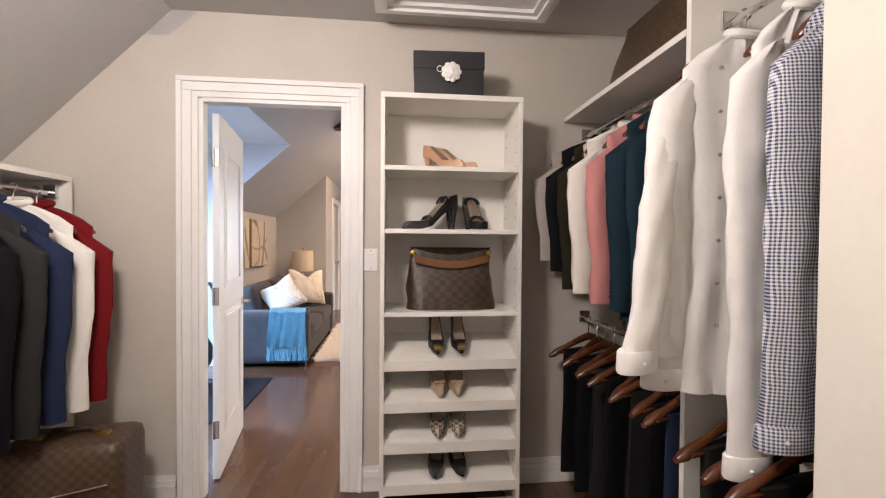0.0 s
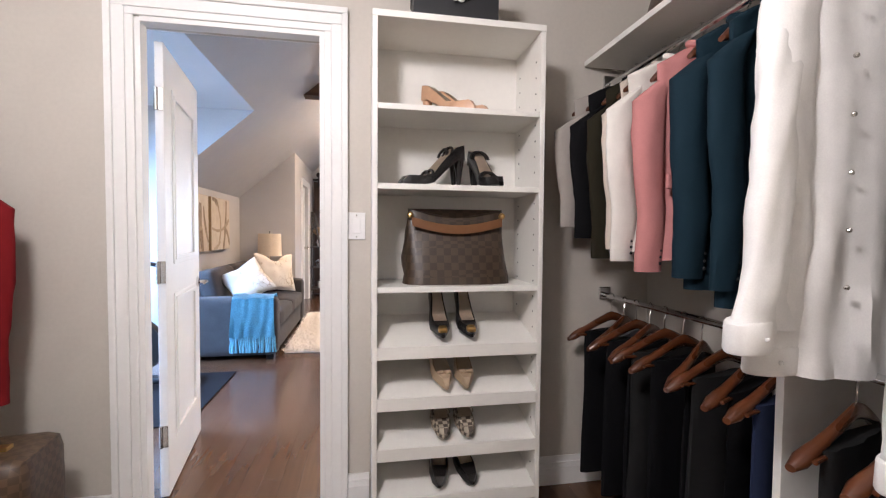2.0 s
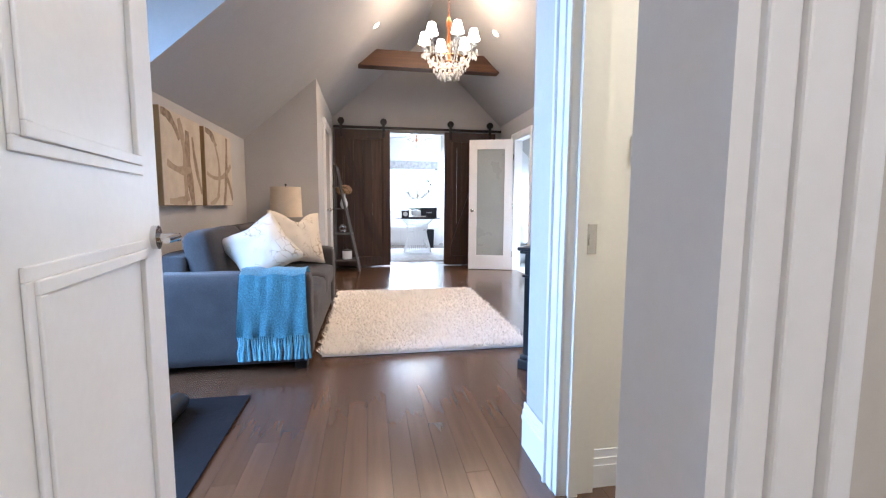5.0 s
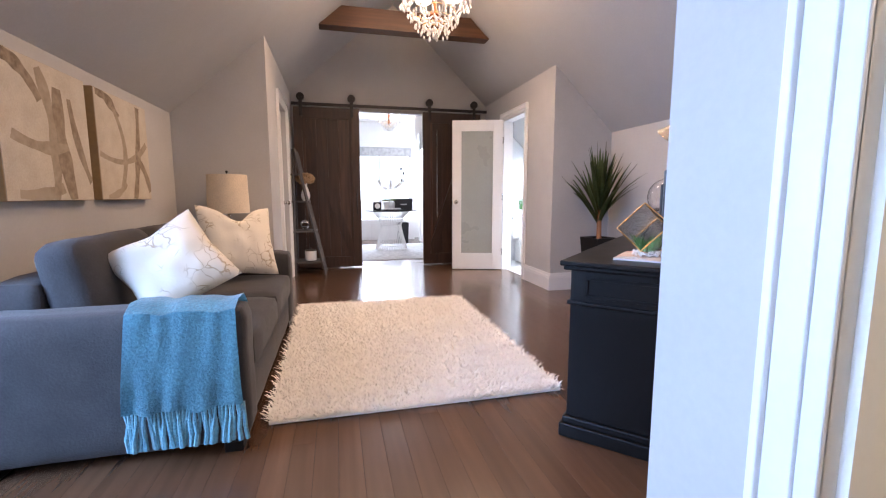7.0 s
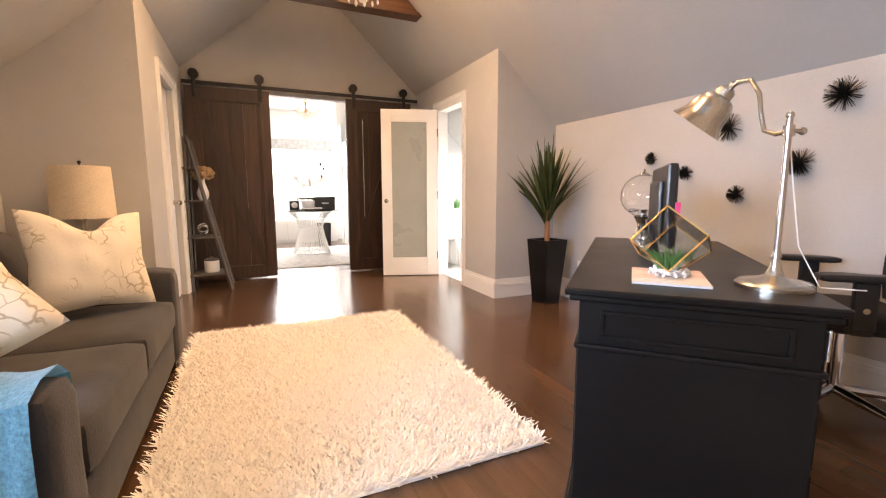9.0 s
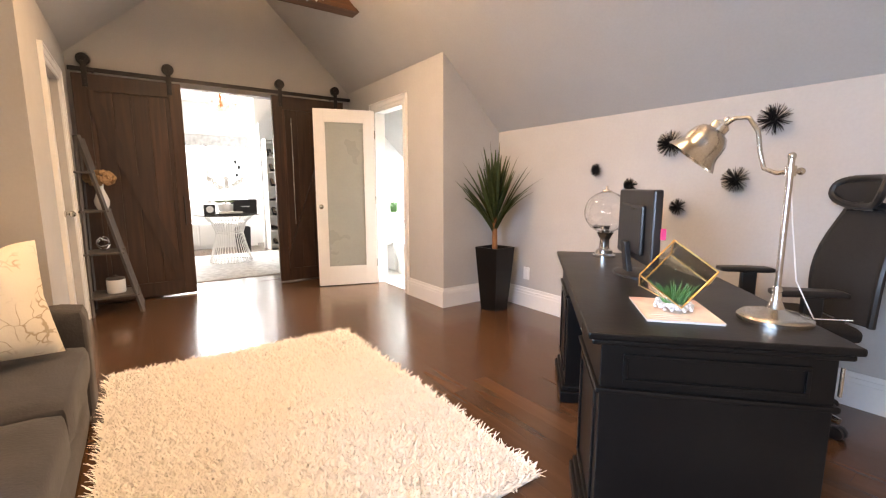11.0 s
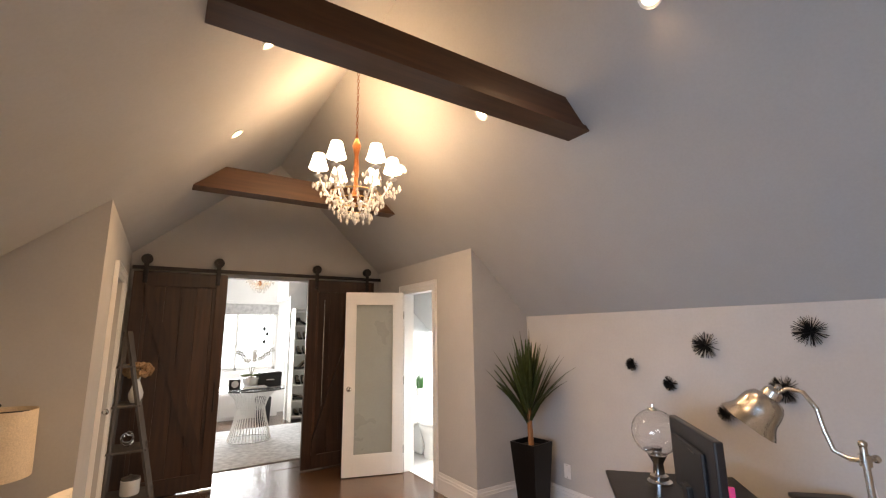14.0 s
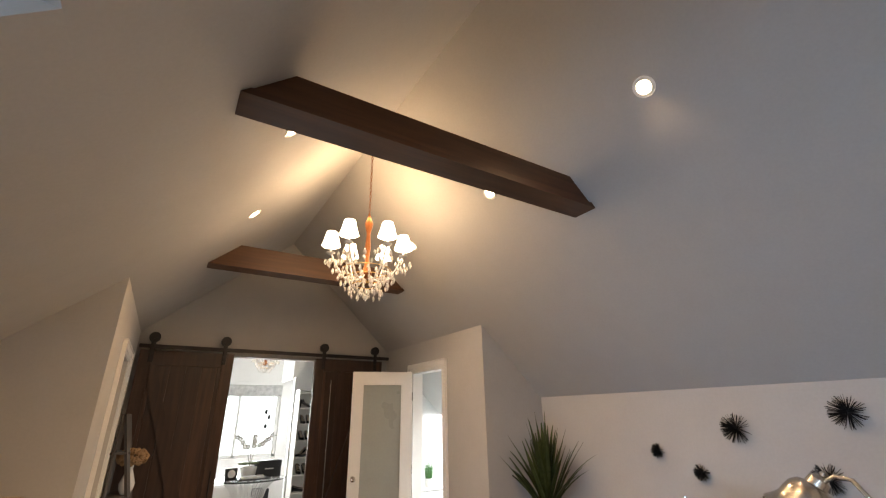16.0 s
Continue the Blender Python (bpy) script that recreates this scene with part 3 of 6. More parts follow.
def closet_door():
    W, H = 0.70, 2.05
    d = thing("panel_door", "white two-panel interior door standing open", "door", -1.021, 2.512, 0.01, 98.9)
    box_part("door_leaf", (0, -0.036, 0), (W, 0, H), M_WHITE, d, 0.004)
    for z0, z1 in ((0.22, 0.92), (1.06, 1.88)):
        for side in (0, 1):
            bm = bmesh.new()
            y0 = 0.0 if side else -0.036
            s = 1 if side else -1
            for o, t in ((0.0, 0.006), (0.02, 0.011)):
                x0, x1 = 0.12 + o, W - 0.12 - o
                p, q = sorted((y0, y0 + s * t))
                for lo, hi in (((x0, z0 + o), (x1, z0 + o + 0.02)), ((x0, z1 - o - 0.02), (x1, z1 - o)), ((x0, z0 + o + 0.02), (x0 + 0.02, z1 - o - 0.02)), ((x1 - 0.02, z0 + o + 0.02), (x1, z1 - o - 0.02))):
                    add_box(bm, (lo[0], p, lo[1]), (hi[0], q, hi[1]), 0.002)
            part("panel_moulding", bm, M_WHITE, d)
    for side in (0.0, -0.036):
        s = 1 if side == 0 else -1
        bm = bmesh.new()
        add_rod(bm, (W - 0.06, side, 0.92), (W - 0.06, side + s * 0.012, 0.92), 0.028, None, 20)
        add_rod(bm, (W - 0.06, side, 0.92), (W - 0.06, side + s * 0.055, 0.92), 0.010)
        add_rod(bm, (W - 0.06, side + s * 0.05, 0.92), (W - 0.17, side + s * 0.055, 0.92), 0.009, 0.007)
        part("lever_handle", bm, M_CHROME, d, "chrome lever handle", True)
    for z in (0.28, 1.03, 1.80):
        bm = bmesh.new()
        add_rod(bm, (-0.006, -0.006, z - 0.05), (-0.006, -0.006, z + 0.05), 0.008)
        add_box(bm, (-0.0035, -0.034, z - 0.05), (-0.0005, -0.006, z + 0.05), 0.001)
        part("hinge", bm, M_STEEL, d, "nickel hinge")


closet_door()


def glass_door():
    W, H = 0.675, 2.02
    d = thing("glass_door", "white door with a frosted glass panel, standing open", "door", 1.612, 8.50, 0.008, 161.5)
    bm = bmesh.new()
    for lo, hi in (((0, 0), (0.11, H)), ((W - 0.11, 0), (W, H)), ((0.11, 0), (W - 0.11, 0.21)), ((0.11, H - 0.13), (W - 0.11, H))):
        add_box(bm, (lo[0], -0.018, lo[1]), (hi[0], 0.018, hi[1]), 0.002)
    part("door_frame", bm, M_WHITE, d)
    bm = bmesh.new()
    for y in (-0.02, 0.008):
        for lo, hi in (((0.11, 0.21), (0.125, H - 0.13)), ((W - 0.125, 0.21), (W - 0.11, H - 0.13)), ((0.125, 0.21), (W - 0.125, 0.225)), ((0.125, H - 0.145), (W - 0.125, H - 0.13))):
            add_box(bm, (lo[0], y, lo[1]), (hi[0], y + 0.012, hi[1]))
    part("glazing_bead", bm, M_WHITE, d)
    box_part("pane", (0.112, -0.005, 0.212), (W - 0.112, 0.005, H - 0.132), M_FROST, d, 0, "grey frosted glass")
    for s in (1, -1):
        bm = bmesh.new()
        add_rod(bm, (W - 0.055, s * 0.018, 0.93), (W - 0.055, s * 0.028, 0.93), 0.026, None, 18)
        add_rod(bm, (W - 0.055, s * 0.028, 0.93), (W - 0.055, s * 0.055, 0.93), 0.010)
        add_ball(bm, (W - 0.055, s * 0.07, 0.93), (0.027, 0.02, 0.027))
        part("knob", bm, M_STEEL, d, "nickel knob", True)
    for z in (0.25, 1.0, 1.75):
        rod_part("hinge", (-0.006, 0.012, z - 0.045), (-0.006, 0.012, z + 0.045), 0.007, M_STEEL, d)


glass_door()


def side_door():
    d = thing("closed_door", "white closed door in the side wall", "door", BX - 0.05, 7.87, 0.01)
    box_part("door_leaf", (-0.036, 0, 0), (0, 0.72, 2.015), M_WHITE, d, 0.003)
    for z in (0.25, 1.0, 1.75):
        rod_part("hinge", (0.006, 0.005, z - 0.045), (0.006, 0.005, z + 0.045), 0.007, M_STEEL, d)
    bm = bmesh.new()
    add_rod(bm, (0, 0.66, 0.93), (0.012, 0.66, 0.93), 0.026)
    add_ball(bm, (0.05, 0.66, 0.93), 0.025)
    add_rod(bm, (0.012, 0.66, 0.93), (0.04, 0.66, 0.93), 0.01)
    part("knob", bm, M_STEEL, d, "nickel knob", True)


side_door()


def barn_door(x0, x1, mirror):
    W, H, y = x1 - x0, 2.20, 9.20
    d = thing("barn_door", "dark stained wooden sliding barn door with a diagonal brace", "sliding door", x0, y, 0.015, group="pair of barn doors")
    n = 6
    for i in range(n):
        box_part("board", (i * W / n + 0.0002, 0.012, 0), ((i + 1) * W / n - 0.0002, 0.042, H), M_BARN, d, 0.003)
    for lo, hi in (((0, 0), (0.11, H)), ((W - 0.11, 0), (W, H)), ((0.11, 0), (W - 0.11, 0.15)), ((0.11, H - 0.15), (W - 0.11, H))):
        box_part("rail" if hi[0] - lo[0] > 0.3 else "stile", (lo[0], -0.008, lo[1]), (hi[0], 0.0118, hi[1]), M_BARN, d, 0.003)
    bm = bmesh.new()
    a, b = ((0.11, H - 0.15), (W - 0.11, 0.15))
    if mirror:
        a, b = ((W - 0.11, H - 0.15), (0.11, 0.15))
    s = 1 if not mirror else -1
    add_prism(bm, [(a[0], a[1]), (a[0] + s * 0.055, a[1]), (b[0], b[1] + 0.16), (b[0], b[1]), (b[0] - s * 0.055, b[1]), (a[0], a[1] - 0.16)], "y", -0.034, 0.0117)
    part("brace", bm, M_BARN, d)
    for x in (0.10, W - 0.10):
        bm = bmesh.new()
        add_box(bm, (x - 0.022, -0.016, H - 0.12), (x + 0.022, -0.0082, H + 0.13), 0.002)
        add_rod(bm, (x, -0.02, H + 0.13), (x, 0.025, H + 0.13), 0.052, None, 24)
        add_rod(bm, (x, -0.026, H + 0.13), (x, -0.02, H + 0.13), 0.02, None, 12)
        for z in (H - 0.09, H - 0.04):
            add_rod(bm, (x, -0.022, z), (x, -0.015, z), 0.009, None, 8)
        part("roller", bm, M_IRON, d, "black iron strap roller", True)
    # Left: an iron pull. Mirrored door: a long steel rod standing for a bright slit of light.
    hx = W - 0.055 if not mirror else 0.20
    rod_part("pull_handle", (hx, -0.045, 0.75 if not mirror else 0.7), (hx, -0.045, 1.05 if not mirror else 1.95), 0.007, M_IRON if not mirror else M_STEEL, d)
    return d


barn_door(-1.11, -0.24, False)
barn_door(0.66, 1.53, True)
rail = thing("barn_door_rail", "black iron sliding door rail over the doors", "rail", 0, 9.2, 0)
box_part("track", (-1.13, -0.004, 2.235), (1.63, 0.006, 2.275), M_IRON, rail, 0.002)
for x in (-0.95, -0.35, 0.2, 0.8, 1.4):
    rod_part("standoff", (x, -0.012, 2.255), (x, 0.1, 2.255), 0.011, M_IRON, rail)
fg = bmesh.new()
add_box(fg, (-0.36, 9.15, 0.0), (-0.24, 9.17, 0.012), 0.002)
tagged(finish("floor_guide", fg, M_WHITE), "white floor guide under the barn door", "door guide")

# ---- beams and ceiling lights ----


def beam(y, z0, h, t):
    bm = bmesh.new()
    for (za, zb, ya, yb) in ((z0 + 0.03, z0 + h, y, y + t), (z0, z0 + 0.03, y - 0.012, y + t + 0.012)):
        pts = []
        for z in (za, zb):
            xl = LX + (z - LZ) * (RIDGE_X - LX) / (RIDGE_Z - LZ)
            xr = RX - (z - RZ) * (RX - RIDGE_X) / (RIDGE_Z - RZ)
            pts.append((xl + 0.004, xr - 0.004, z))
        (l0, r0, a), (l1, r1, b) = pts
        add_prism(bm, [(l0, a), (r0, a), (r1, b), (l1, b)], "y", ya, yb)
    return tagged(finish("ceiling_beam", bm, M_BEAM), "dark stained wooden tie beam across the vaulted ceiling", "beam", "ceiling beams")


beam(5.385, 2.733, 0.175, 0.14)
beam(7.86, 2.80, 0.21, 0.14)


def downlight(x, y, s):
    z = roof_z(x)
    tilt = math.atan2(RIDGE_Z - LZ, RIDGE_X - LX) * s
    d = thing("downlight", "small round recessed ceiling spotlight, lit", "spotlight", group="recessed spotlights")
    d.matrix_basis = Matrix.Translation((x, y, z)) @ Matrix.Rotation(-tilt, 4, "Y")
    bm = bmesh.new()
    add_turned(bm, [(0.034, -0.003), (0.052, -0.006), (0.055, -0.001)], 24, closed=False)
    part("trim_ring", bm, M_WHITE, d, smooth=True)
    bm = bmesh.new()
    add_turned(bm, [(0.036, -0.004), (0.036, -0.002)], 20)
    part("bulb", bm, M_SPOT, d)
    n = Vector((math.sin(tilt), 0, -math.cos(tilt))) if s > 0 else Vector((math.sin(tilt), 0, -math.cos(tilt)))
    p = Vector((x, y, z)) + n * 0.02
    ob, data = lamp("downlight_beam", "SPOT", p, p + n * 0.4 + Vector((0, 0, -1)), 70 if s > 0 else 48, WARM)
    data.spot_size, data.spot_blend, data.shadow_soft_size = radians(150), 0.9, 0.035


for y in (4.68, 5.91, 7.10):
    downlight(-0.483, y, 1)
for y in (4.75, 6.0, 7.19):
    downlight(0.921, y, -1)


def chandelier(x, y, zb, R, ztop, watts, scale=1.0):
    c = thing("chandelier", "crystal chandelier with small lit white shades, hanging on a chain", "chandelier", x, y, zb)
    H = 0.62 * scale
    bm = bmesh.new()
    z = H + 0.05
    k = 0
    while z < ztop - zb - 0.03:
        tmp = bmesh.new()
        for i in range(8):
            a0, a1 = 2 * math.pi * i / 8, 2 * math.pi * (i + 1) / 8
            p = [(0.008 * math.cos(a) * (k % 2), 0.008 * math.cos(a) * ((k + 1) % 2), 0.017 * math.sin(a)) for a in (a0, a1)]
            add_rod(tmp, p[0], p[1], 0.0025, None, 5)
        merge(bm, tmp, Matrix.Translation((0, 0, z)))
        z += 0.028
        k += 1
        if k > 60:
            break
    add_rod(bm, (0, 0, z - 0.02), (0, 0, ztop - zb), 0.003)
    part("chain", bm, M_COPPER, c, "copper chain")
    bm = bmesh.new()
    add_turned(bm, [(0.010, H * 0.25), (0.04, H * 0.30), (0.022, H * 0.38), (0.014, H * 0.5), (0.022, H * 0.62), (0.014, H * 0.8), (0.032, H * 0.93), (0.015, H), (0.006, H + 0.05)], 16)
    part("stem", bm, M_COPPER, c, "turned copper stem", True)
    rng = random.Random(4)
    drop = bmesh.new()
    add_turned(drop, [(0.001, -0.034), (0.0085, -0.022), (0.006, -0.008), (0.001, 0)], 6)
    me = bpy.data.meshes.new("crystal")
    drop.to_mesh(me)
    drop.free()
    me.materials.append(M_CRYSTAL)

    def hang(px, py, pz, s=1.0):
        o = new("crystal", me)
        o.parent = c
        o.matrix_basis = Matrix.Translation((px, py, pz)) @ Matrix.Rotation(rng.uniform(0, 3), 4, "Z") @ Matrix.Scale(s * scale, 4)
    for i in range(6):
        a = 2 * math.pi * i / 6 + 0.68
        ca, sa = math.cos(a), math.sin(a)
        r = R * 0.82
        zt = H * 0.58
        bm = bmesh.new()
        pts = [(ca * r * u, sa * r * u, H * 0.33 - 0.10 * scale * math.sin(math.pi * u) + (zt - H * 0.36) * u * u) for u in (0.05, 0.2, 0.4, 0.6, 0.8, 0.95, 1.0)]
        add_tube(bm, pts, 0.006 * scale, 6)
        add_turned(bm, [(0.008, -0.02), (0.03 * scale, -0.005), (0.032 * scale, 0.0)], 12, (ca * r, sa * r, zt - 0.02))
        add_rod(bm, (ca * r, sa * r, zt - 0.02), (ca * r, sa * r, zt + 0.05 * scale), 0.009)
        part("arm", bm, M_PEBBLE, c, "pale glass arm", True)
        bm = bmesh.new()
        s = scale
        add_turned(bm, [(0.066 * s, 0.0), (0.055 * s, 0.035 * s), (0.038 * s, 0.105 * s), (0.0365 * s, 0.105 * s), (0.053 * s, 0.035 * s), (0.064 * s, 0.0)], 18, (ca * r, sa * r, zt + 0.03 * s), closed=False)
        part("lamp_shade", bm, M_BULBSHADE, c, "small pleated white shade, lit")
        for j in range(5):
            b = a + rng.uniform(-0.25, 0.25)
            rr = R * rng.uniform(0.7, 1.0)
            hang(rr * math.cos(b), rr * math.sin(b), zt - 0.03 - rng.uniform(0, 0.10) * scale, rng.uniform(1.0, 1.7))
    for ring, (r, z, n) in enumerate(((0.55, 0.34, 20), (0.42, 0.26, 18), (0.30, 0.17, 14), (0.15, 0.11, 8), (0.7, 0.40, 26), (0.85, 0.44, 26), (0.62, 0.28, 24), (0.48, 0.19, 18), (0.36, 0.10, 12))):
        for i in range(n):
            a = 2 * math.pi * i / n + ring
            hang(R * r * math.cos(a), R * r * math.sin(a), H * z + rng.uniform(-0.015, 0.015), rng.uniform(0.9, 1.5))
    bm = bmesh.new()
    for r, z in ((0.55, 0.345), (0.42, 0.265), (0.30, 0.175)):
        for i in range(20):
            a0, a1 = 2 * math.pi * i / 20, 2 * math.pi * (i + 1) / 20
            add_rod(bm, (R * r * math.cos(a0), R * r * math.sin(a0), H * z), (R * r * math.cos(a1), R * r * math.sin(a1), H * z), 0.003, None, 5)
    tagged(part("hoop", bm, M_BRASS, c), kind="stuff")
    bm = bmesh.new()
    add_ball(bm, (0, 0, 0.022 * scale), 0.022 * scale, 10, 8)
    part("crystal_ball", bm, M_CRYSTAL, c)
    ob, data = lamp("chandelier_bulbs", "POINT", (x, y, zb + H * 0.98 + 0.03), (x, y, 0), watts, WARM)
    data.shadow_soft_size = 0.2
    return c


chandelier(0.247, 6.6, 2.305, 0.315, 3.72, 48)

# ---- sofa group ----


def soft_box(bm, lo, hi, r, puff=0.0, m=None):
    """A cushion: rounded box, its large faces swollen."""
    tmp = bmesh.new()
    bmesh.ops.create_cube(tmp, size=2)
    bmesh.ops.subdivide_edges(tmp, edges=tmp.edges[:], cuts=9, use_grid_fill=True)
    c = Vector([(a + b) / 2 for a, b in zip(lo, hi)])
    h = Vector([(b - a) / 2 for a, b in zip(lo, hi)])
    for v in tmp.verts:
        p = Vector([v.co[i] * h[i] for i in range(3)])
        core = Vector([max(-(h[i] - r), min(h[i] - r, p[i])) for i in range(3)])
        dvec = p - core
        if dvec.length > 1e-6:
            p = core + dvec.normalized() * min(dvec.length, r)
        k = min(range(3), key=lambda i: h[i])
        o = [i for i in range(3) if i != k]
        f = (1 - (p[o[0]] / h[o[0]]) ** 2) * (1 - (p[o[1]] / h[o[1]]) ** 2)
        p[k] += puff * max(f, 0) ** 0.6 * (1 if v.co[k] > 0 else -1) * abs(v.co[k])
        v.co = c + p + Vector([0.004 * noise.noise((c + p) * 7 + Vector((i * 9, 0, 0))) for i in range(3)])
    merge(bm, tmp, m)


def sofa():
    s = thing("sofa", "charcoal velvet two-seat sofa with rounded arms", "sofa", -1.415, 5.64, 0)
    X0, X1, L = -0.475, 0.475, 0.94
    def cushion(name, lo, hi, r, puff=0.0, m=None):
        bm = bmesh.new()
        soft_box(bm, lo, hi, r, puff, m)
        part(name, bm, M_SOFA, s, smooth=True)
    cushion("base", (X0, -L + 0.17, 0.05), (X1 - 0.02, L - 0.17, 0.27), 0.02)
    for y in (-L, L - 0.2):
        cushion("arm", (X0, y, 0.04), (X1, y + 0.2, 0.60), 0.05)
    cushion("back", (X0, -L + 0.19, 0.25), (X0 + 0.20, L - 0.19, 0.70), 0.05)
    for y in (-L + 0.2, 0.0):
        cushion("seat_cushion", (X0 + 0.19, y + 0.004, 0.27), (X1 + 0.005, y + 0.736, 0.44), 0.045, 0.012)
    for y in (-L + 0.2, 0.0):
        cushion("back_cushion", (-0.09, 0.01, -0.23), (0.09, 0.73, 0.23), 0.07, 0.02,
                Matrix.Translation((X0 + 0.27, y, 0.62)) @ Matrix.Rotation(radians(-12), 4, "Y"))
    for x in (X0 + 0.06, X1 - 0.07):
        for y in (-L + 0.07, L - 0.07):
            box_part("foot", (x - 0.035, y - 0.045, 0), (x + 0.035, y + 0.045, 0.045), M_BLACK, s, 0.004)
    return s


sofa()


def pillow(x, y, z, size, turn, lean, label, spin=0.0, chop=0.0):
    bm = bmesh.new()
    bmesh.ops.create_grid(bm, x_segments=22, y_segments=22, size=0.5)
    top = bm.verts[:]
    r = bmesh.ops.duplicate(bm, geom=bm.verts[:] + bm.edges[:] + bm.faces[:])
    low = [v for v in r["geom"] if isinstance(v, bmesh.types.BMVert)]
    for vs, sgn in ((top, 1), (low, -1)):
        for v in vs:
            u, w = v.co.x * 2, v.co.y * 2
            f = max(0, (1 - u * u) * (1 - w * w)) ** 0.45
            pinch = 1 - 0.10 * (1 - abs(u * w)) * max(abs(u), abs(w)) ** 3
            wrinkle = 0.012 * noise.noise(Vector((u * 2.6, w * 2.6, sgn * 3 + x)))
            dent = -chop * size * math.exp(-(u / 0.42) ** 2) * max(0, w) ** 2
            v.co = Vector((v.co.x * size * pinch, dent + v.co.y * size * pinch, sgn * 0.085 * f + wrinkle * (0.2 + f)))
    bmesh.ops.remove_doubles(bm, verts=bm.verts[:], dist=0.003)
    bmesh.ops.recalc_face_normals(bm, faces=bm.faces[:])
    ob = finish("throw_pillow", bm, M_PILLOW, True)
    ob.matrix_basis = pose(x, y, z, 0, 0, turn) @ pose(0, 0, 0, lean, 0, 0) @ pose(0, 0, 0, 0, 0, spin)
    return tagged(ob, label, "pillow", "sofa pillows")


pillow(-1.31, 5.12, 0.71, 0.41, 8, 62, "ivory pillow with a branch print, leaning behind the sofa arm", 34, 0.05)
pillow(-1.24, 6.14, 0.715, 0.50, 36, 70, "ivory pillow with a branch print, dented on top", -4, 0.20)


def throw():
    t = thing("throw_blanket", "turquoise fringed chenille throw hung over the sofa arm", "blanket", -1.165, 4.70, 0)
    bm = bmesh.new()
    path = [(0.23, 0.50), (0.215, 0.575), (0.15, 0.622), (0.05, 0.622), (-0.012, 0.595), (-0.024, 0.52), (-0.03, 0.42), (-0.034, 0.32), (-0.036, 0.235)]
    nx = 26
    grid = []
    for j, (py, pz) in enumerate(path):
        row = []
        for i in range(nx + 1):
            u = i / nx
            fold = 0.020 * math.sin(u * 13 + j * 0.22 + 1.5 * noise.noise(Vector((u * 3, j * 0.3, 7)))) + 0.022 * noise.noise(Vector((u * 6, j * 0.5, 2)))
            drop = max(0, j - 4) / 5
            px = -0.17 + 0.37 * u + (u - 0.5) * 0.04 * drop
            row.append(bm.verts.new((px, py - (0.008 + abs(fold)) * (0.3 + drop), pz + fold * 0.3)))
        grid.append(row)
    for a, b in zip(grid, grid[1:]):
        for i in range(nx):
            bm.faces.new((a[i], a[i + 1], b[i + 1], b[i]))
    bmesh.ops.solidify(bm, geom=bm.faces[:], thickness=0.008)
    part("cloth", bm, M_THROW, t, smooth=True)
    rng = random.Random(2)
    for i in range(34):
        u = (i + 0.5) / 34
        px = -0.19 + 0.41 * u
        bm = bmesh.new()
        p = Vector((px, -0.042, 0.24))
        pts = [p]
        for k in range(3):
            p = p + Vector((rng.uniform(-0.008, 0.008), rng.uniform(-0.006, 0.004), -0.05))
            pts.append(p)
        for a, b, r in zip(pts, pts[1:], (0.006, 0.008, 0.0085)):
            add_rod(bm, a, b, r, r + 0.001, 6)
        part("tassel", bm, M_THROW, t)


throw()


def canvas(y0, y1, strokes):
    c = thing("canvas_painting", "abstract brown and cream canvas painting on the wall", "painting", LX + 0.002, (y0 + y1) / 2, 1.0, group="pair of paintings")
    w, H = (y1 - y0) / 2, 0.635
    box_part("canvas", (0, -w, 0), (0.042, w, H), M_CANVASEDGE, c, 0.003)
    box_part("picture", (0.042, -w + 0.003, 0.003), (0.0445, w - 0.003, 0.632), M_CANVAS, c, 0)
    for k, (a, b, m, width) in enumerate(strokes):
        bm = bmesh.new()
        prev = None
        a2, b2, m2 = Vector(a), Vector(b), Vector(m)
        for i in range(25):
            u = i / 24
            q = a2 * (1 - u) ** 2 + m2 * 2 * u * (1 - u) + b2 * u * u
            d = ((m2 - a2) * (1 - u) + (b2 - m2) * u).normalized()
            n = Vector((-d.y, d.x)) * width * (0.7 + 0.5 * noise.noise(Vector((u * 4, k * 3.1, y0))) + 0.3 * math.sin(math.pi * u))
            ends = []
            for e in (q + n, q - n):
                py = min(0.994, max(0.006, e.x)) * 2 * w - w
                pz = min(0.994, max(0.006, e.y)) * H
                ends.append(bm.verts.new((0.0449 + 0.0002 * k, py, pz)))
            if prev:
                bm.faces.new((prev[0], prev[1], ends[1], ends[0]))
            prev = ends
        part("brush_stroke", bm, M_STROKE if k % 2 else M_STROKEDARK, c)
    return c


canvas(5.09, 5.75, (((0.02, 0.95), (0.42, 0.72), (0.25, 0.98), 0.05), ((0.42, 0.95), (0.50, 0.0), (0.62, 0.5), 0.055), ((0.62, 0.85), (0.72, 0.0), (0.60, 0.4), 0.075),
                    ((0.12, 0.05), (0.60, 0.10), (0.40, 0.02), 0.05), ((0.98, 0.15), (0.76, 0.80), (0.80, 0.45), 0.04), ((0.10, 0.45), (0.70, 0.42), (0.40, 0.34), 0.04)))
canvas(5.84, 6.52, (((0.03, 0.97), (0.40, 0.80), (0.22, 0.98), 0.05), ((0.30, 0.88), (0.36, 0.10), (0.62, 0.50), 0.035), ((0.80, 0.97), (0.62, 0.0), (0.78, 0.45), 0.055),
                    ((0.02, 0.42), (0.95, 0.60), (0.55, 0.26), 0.032), ((0.70, 0.45), (0.98, 0.08), (0.90, 0.32), 0.045), ((0.10, 0.03), (0.45, 0.16), (0.32, 0.04), 0.03)))


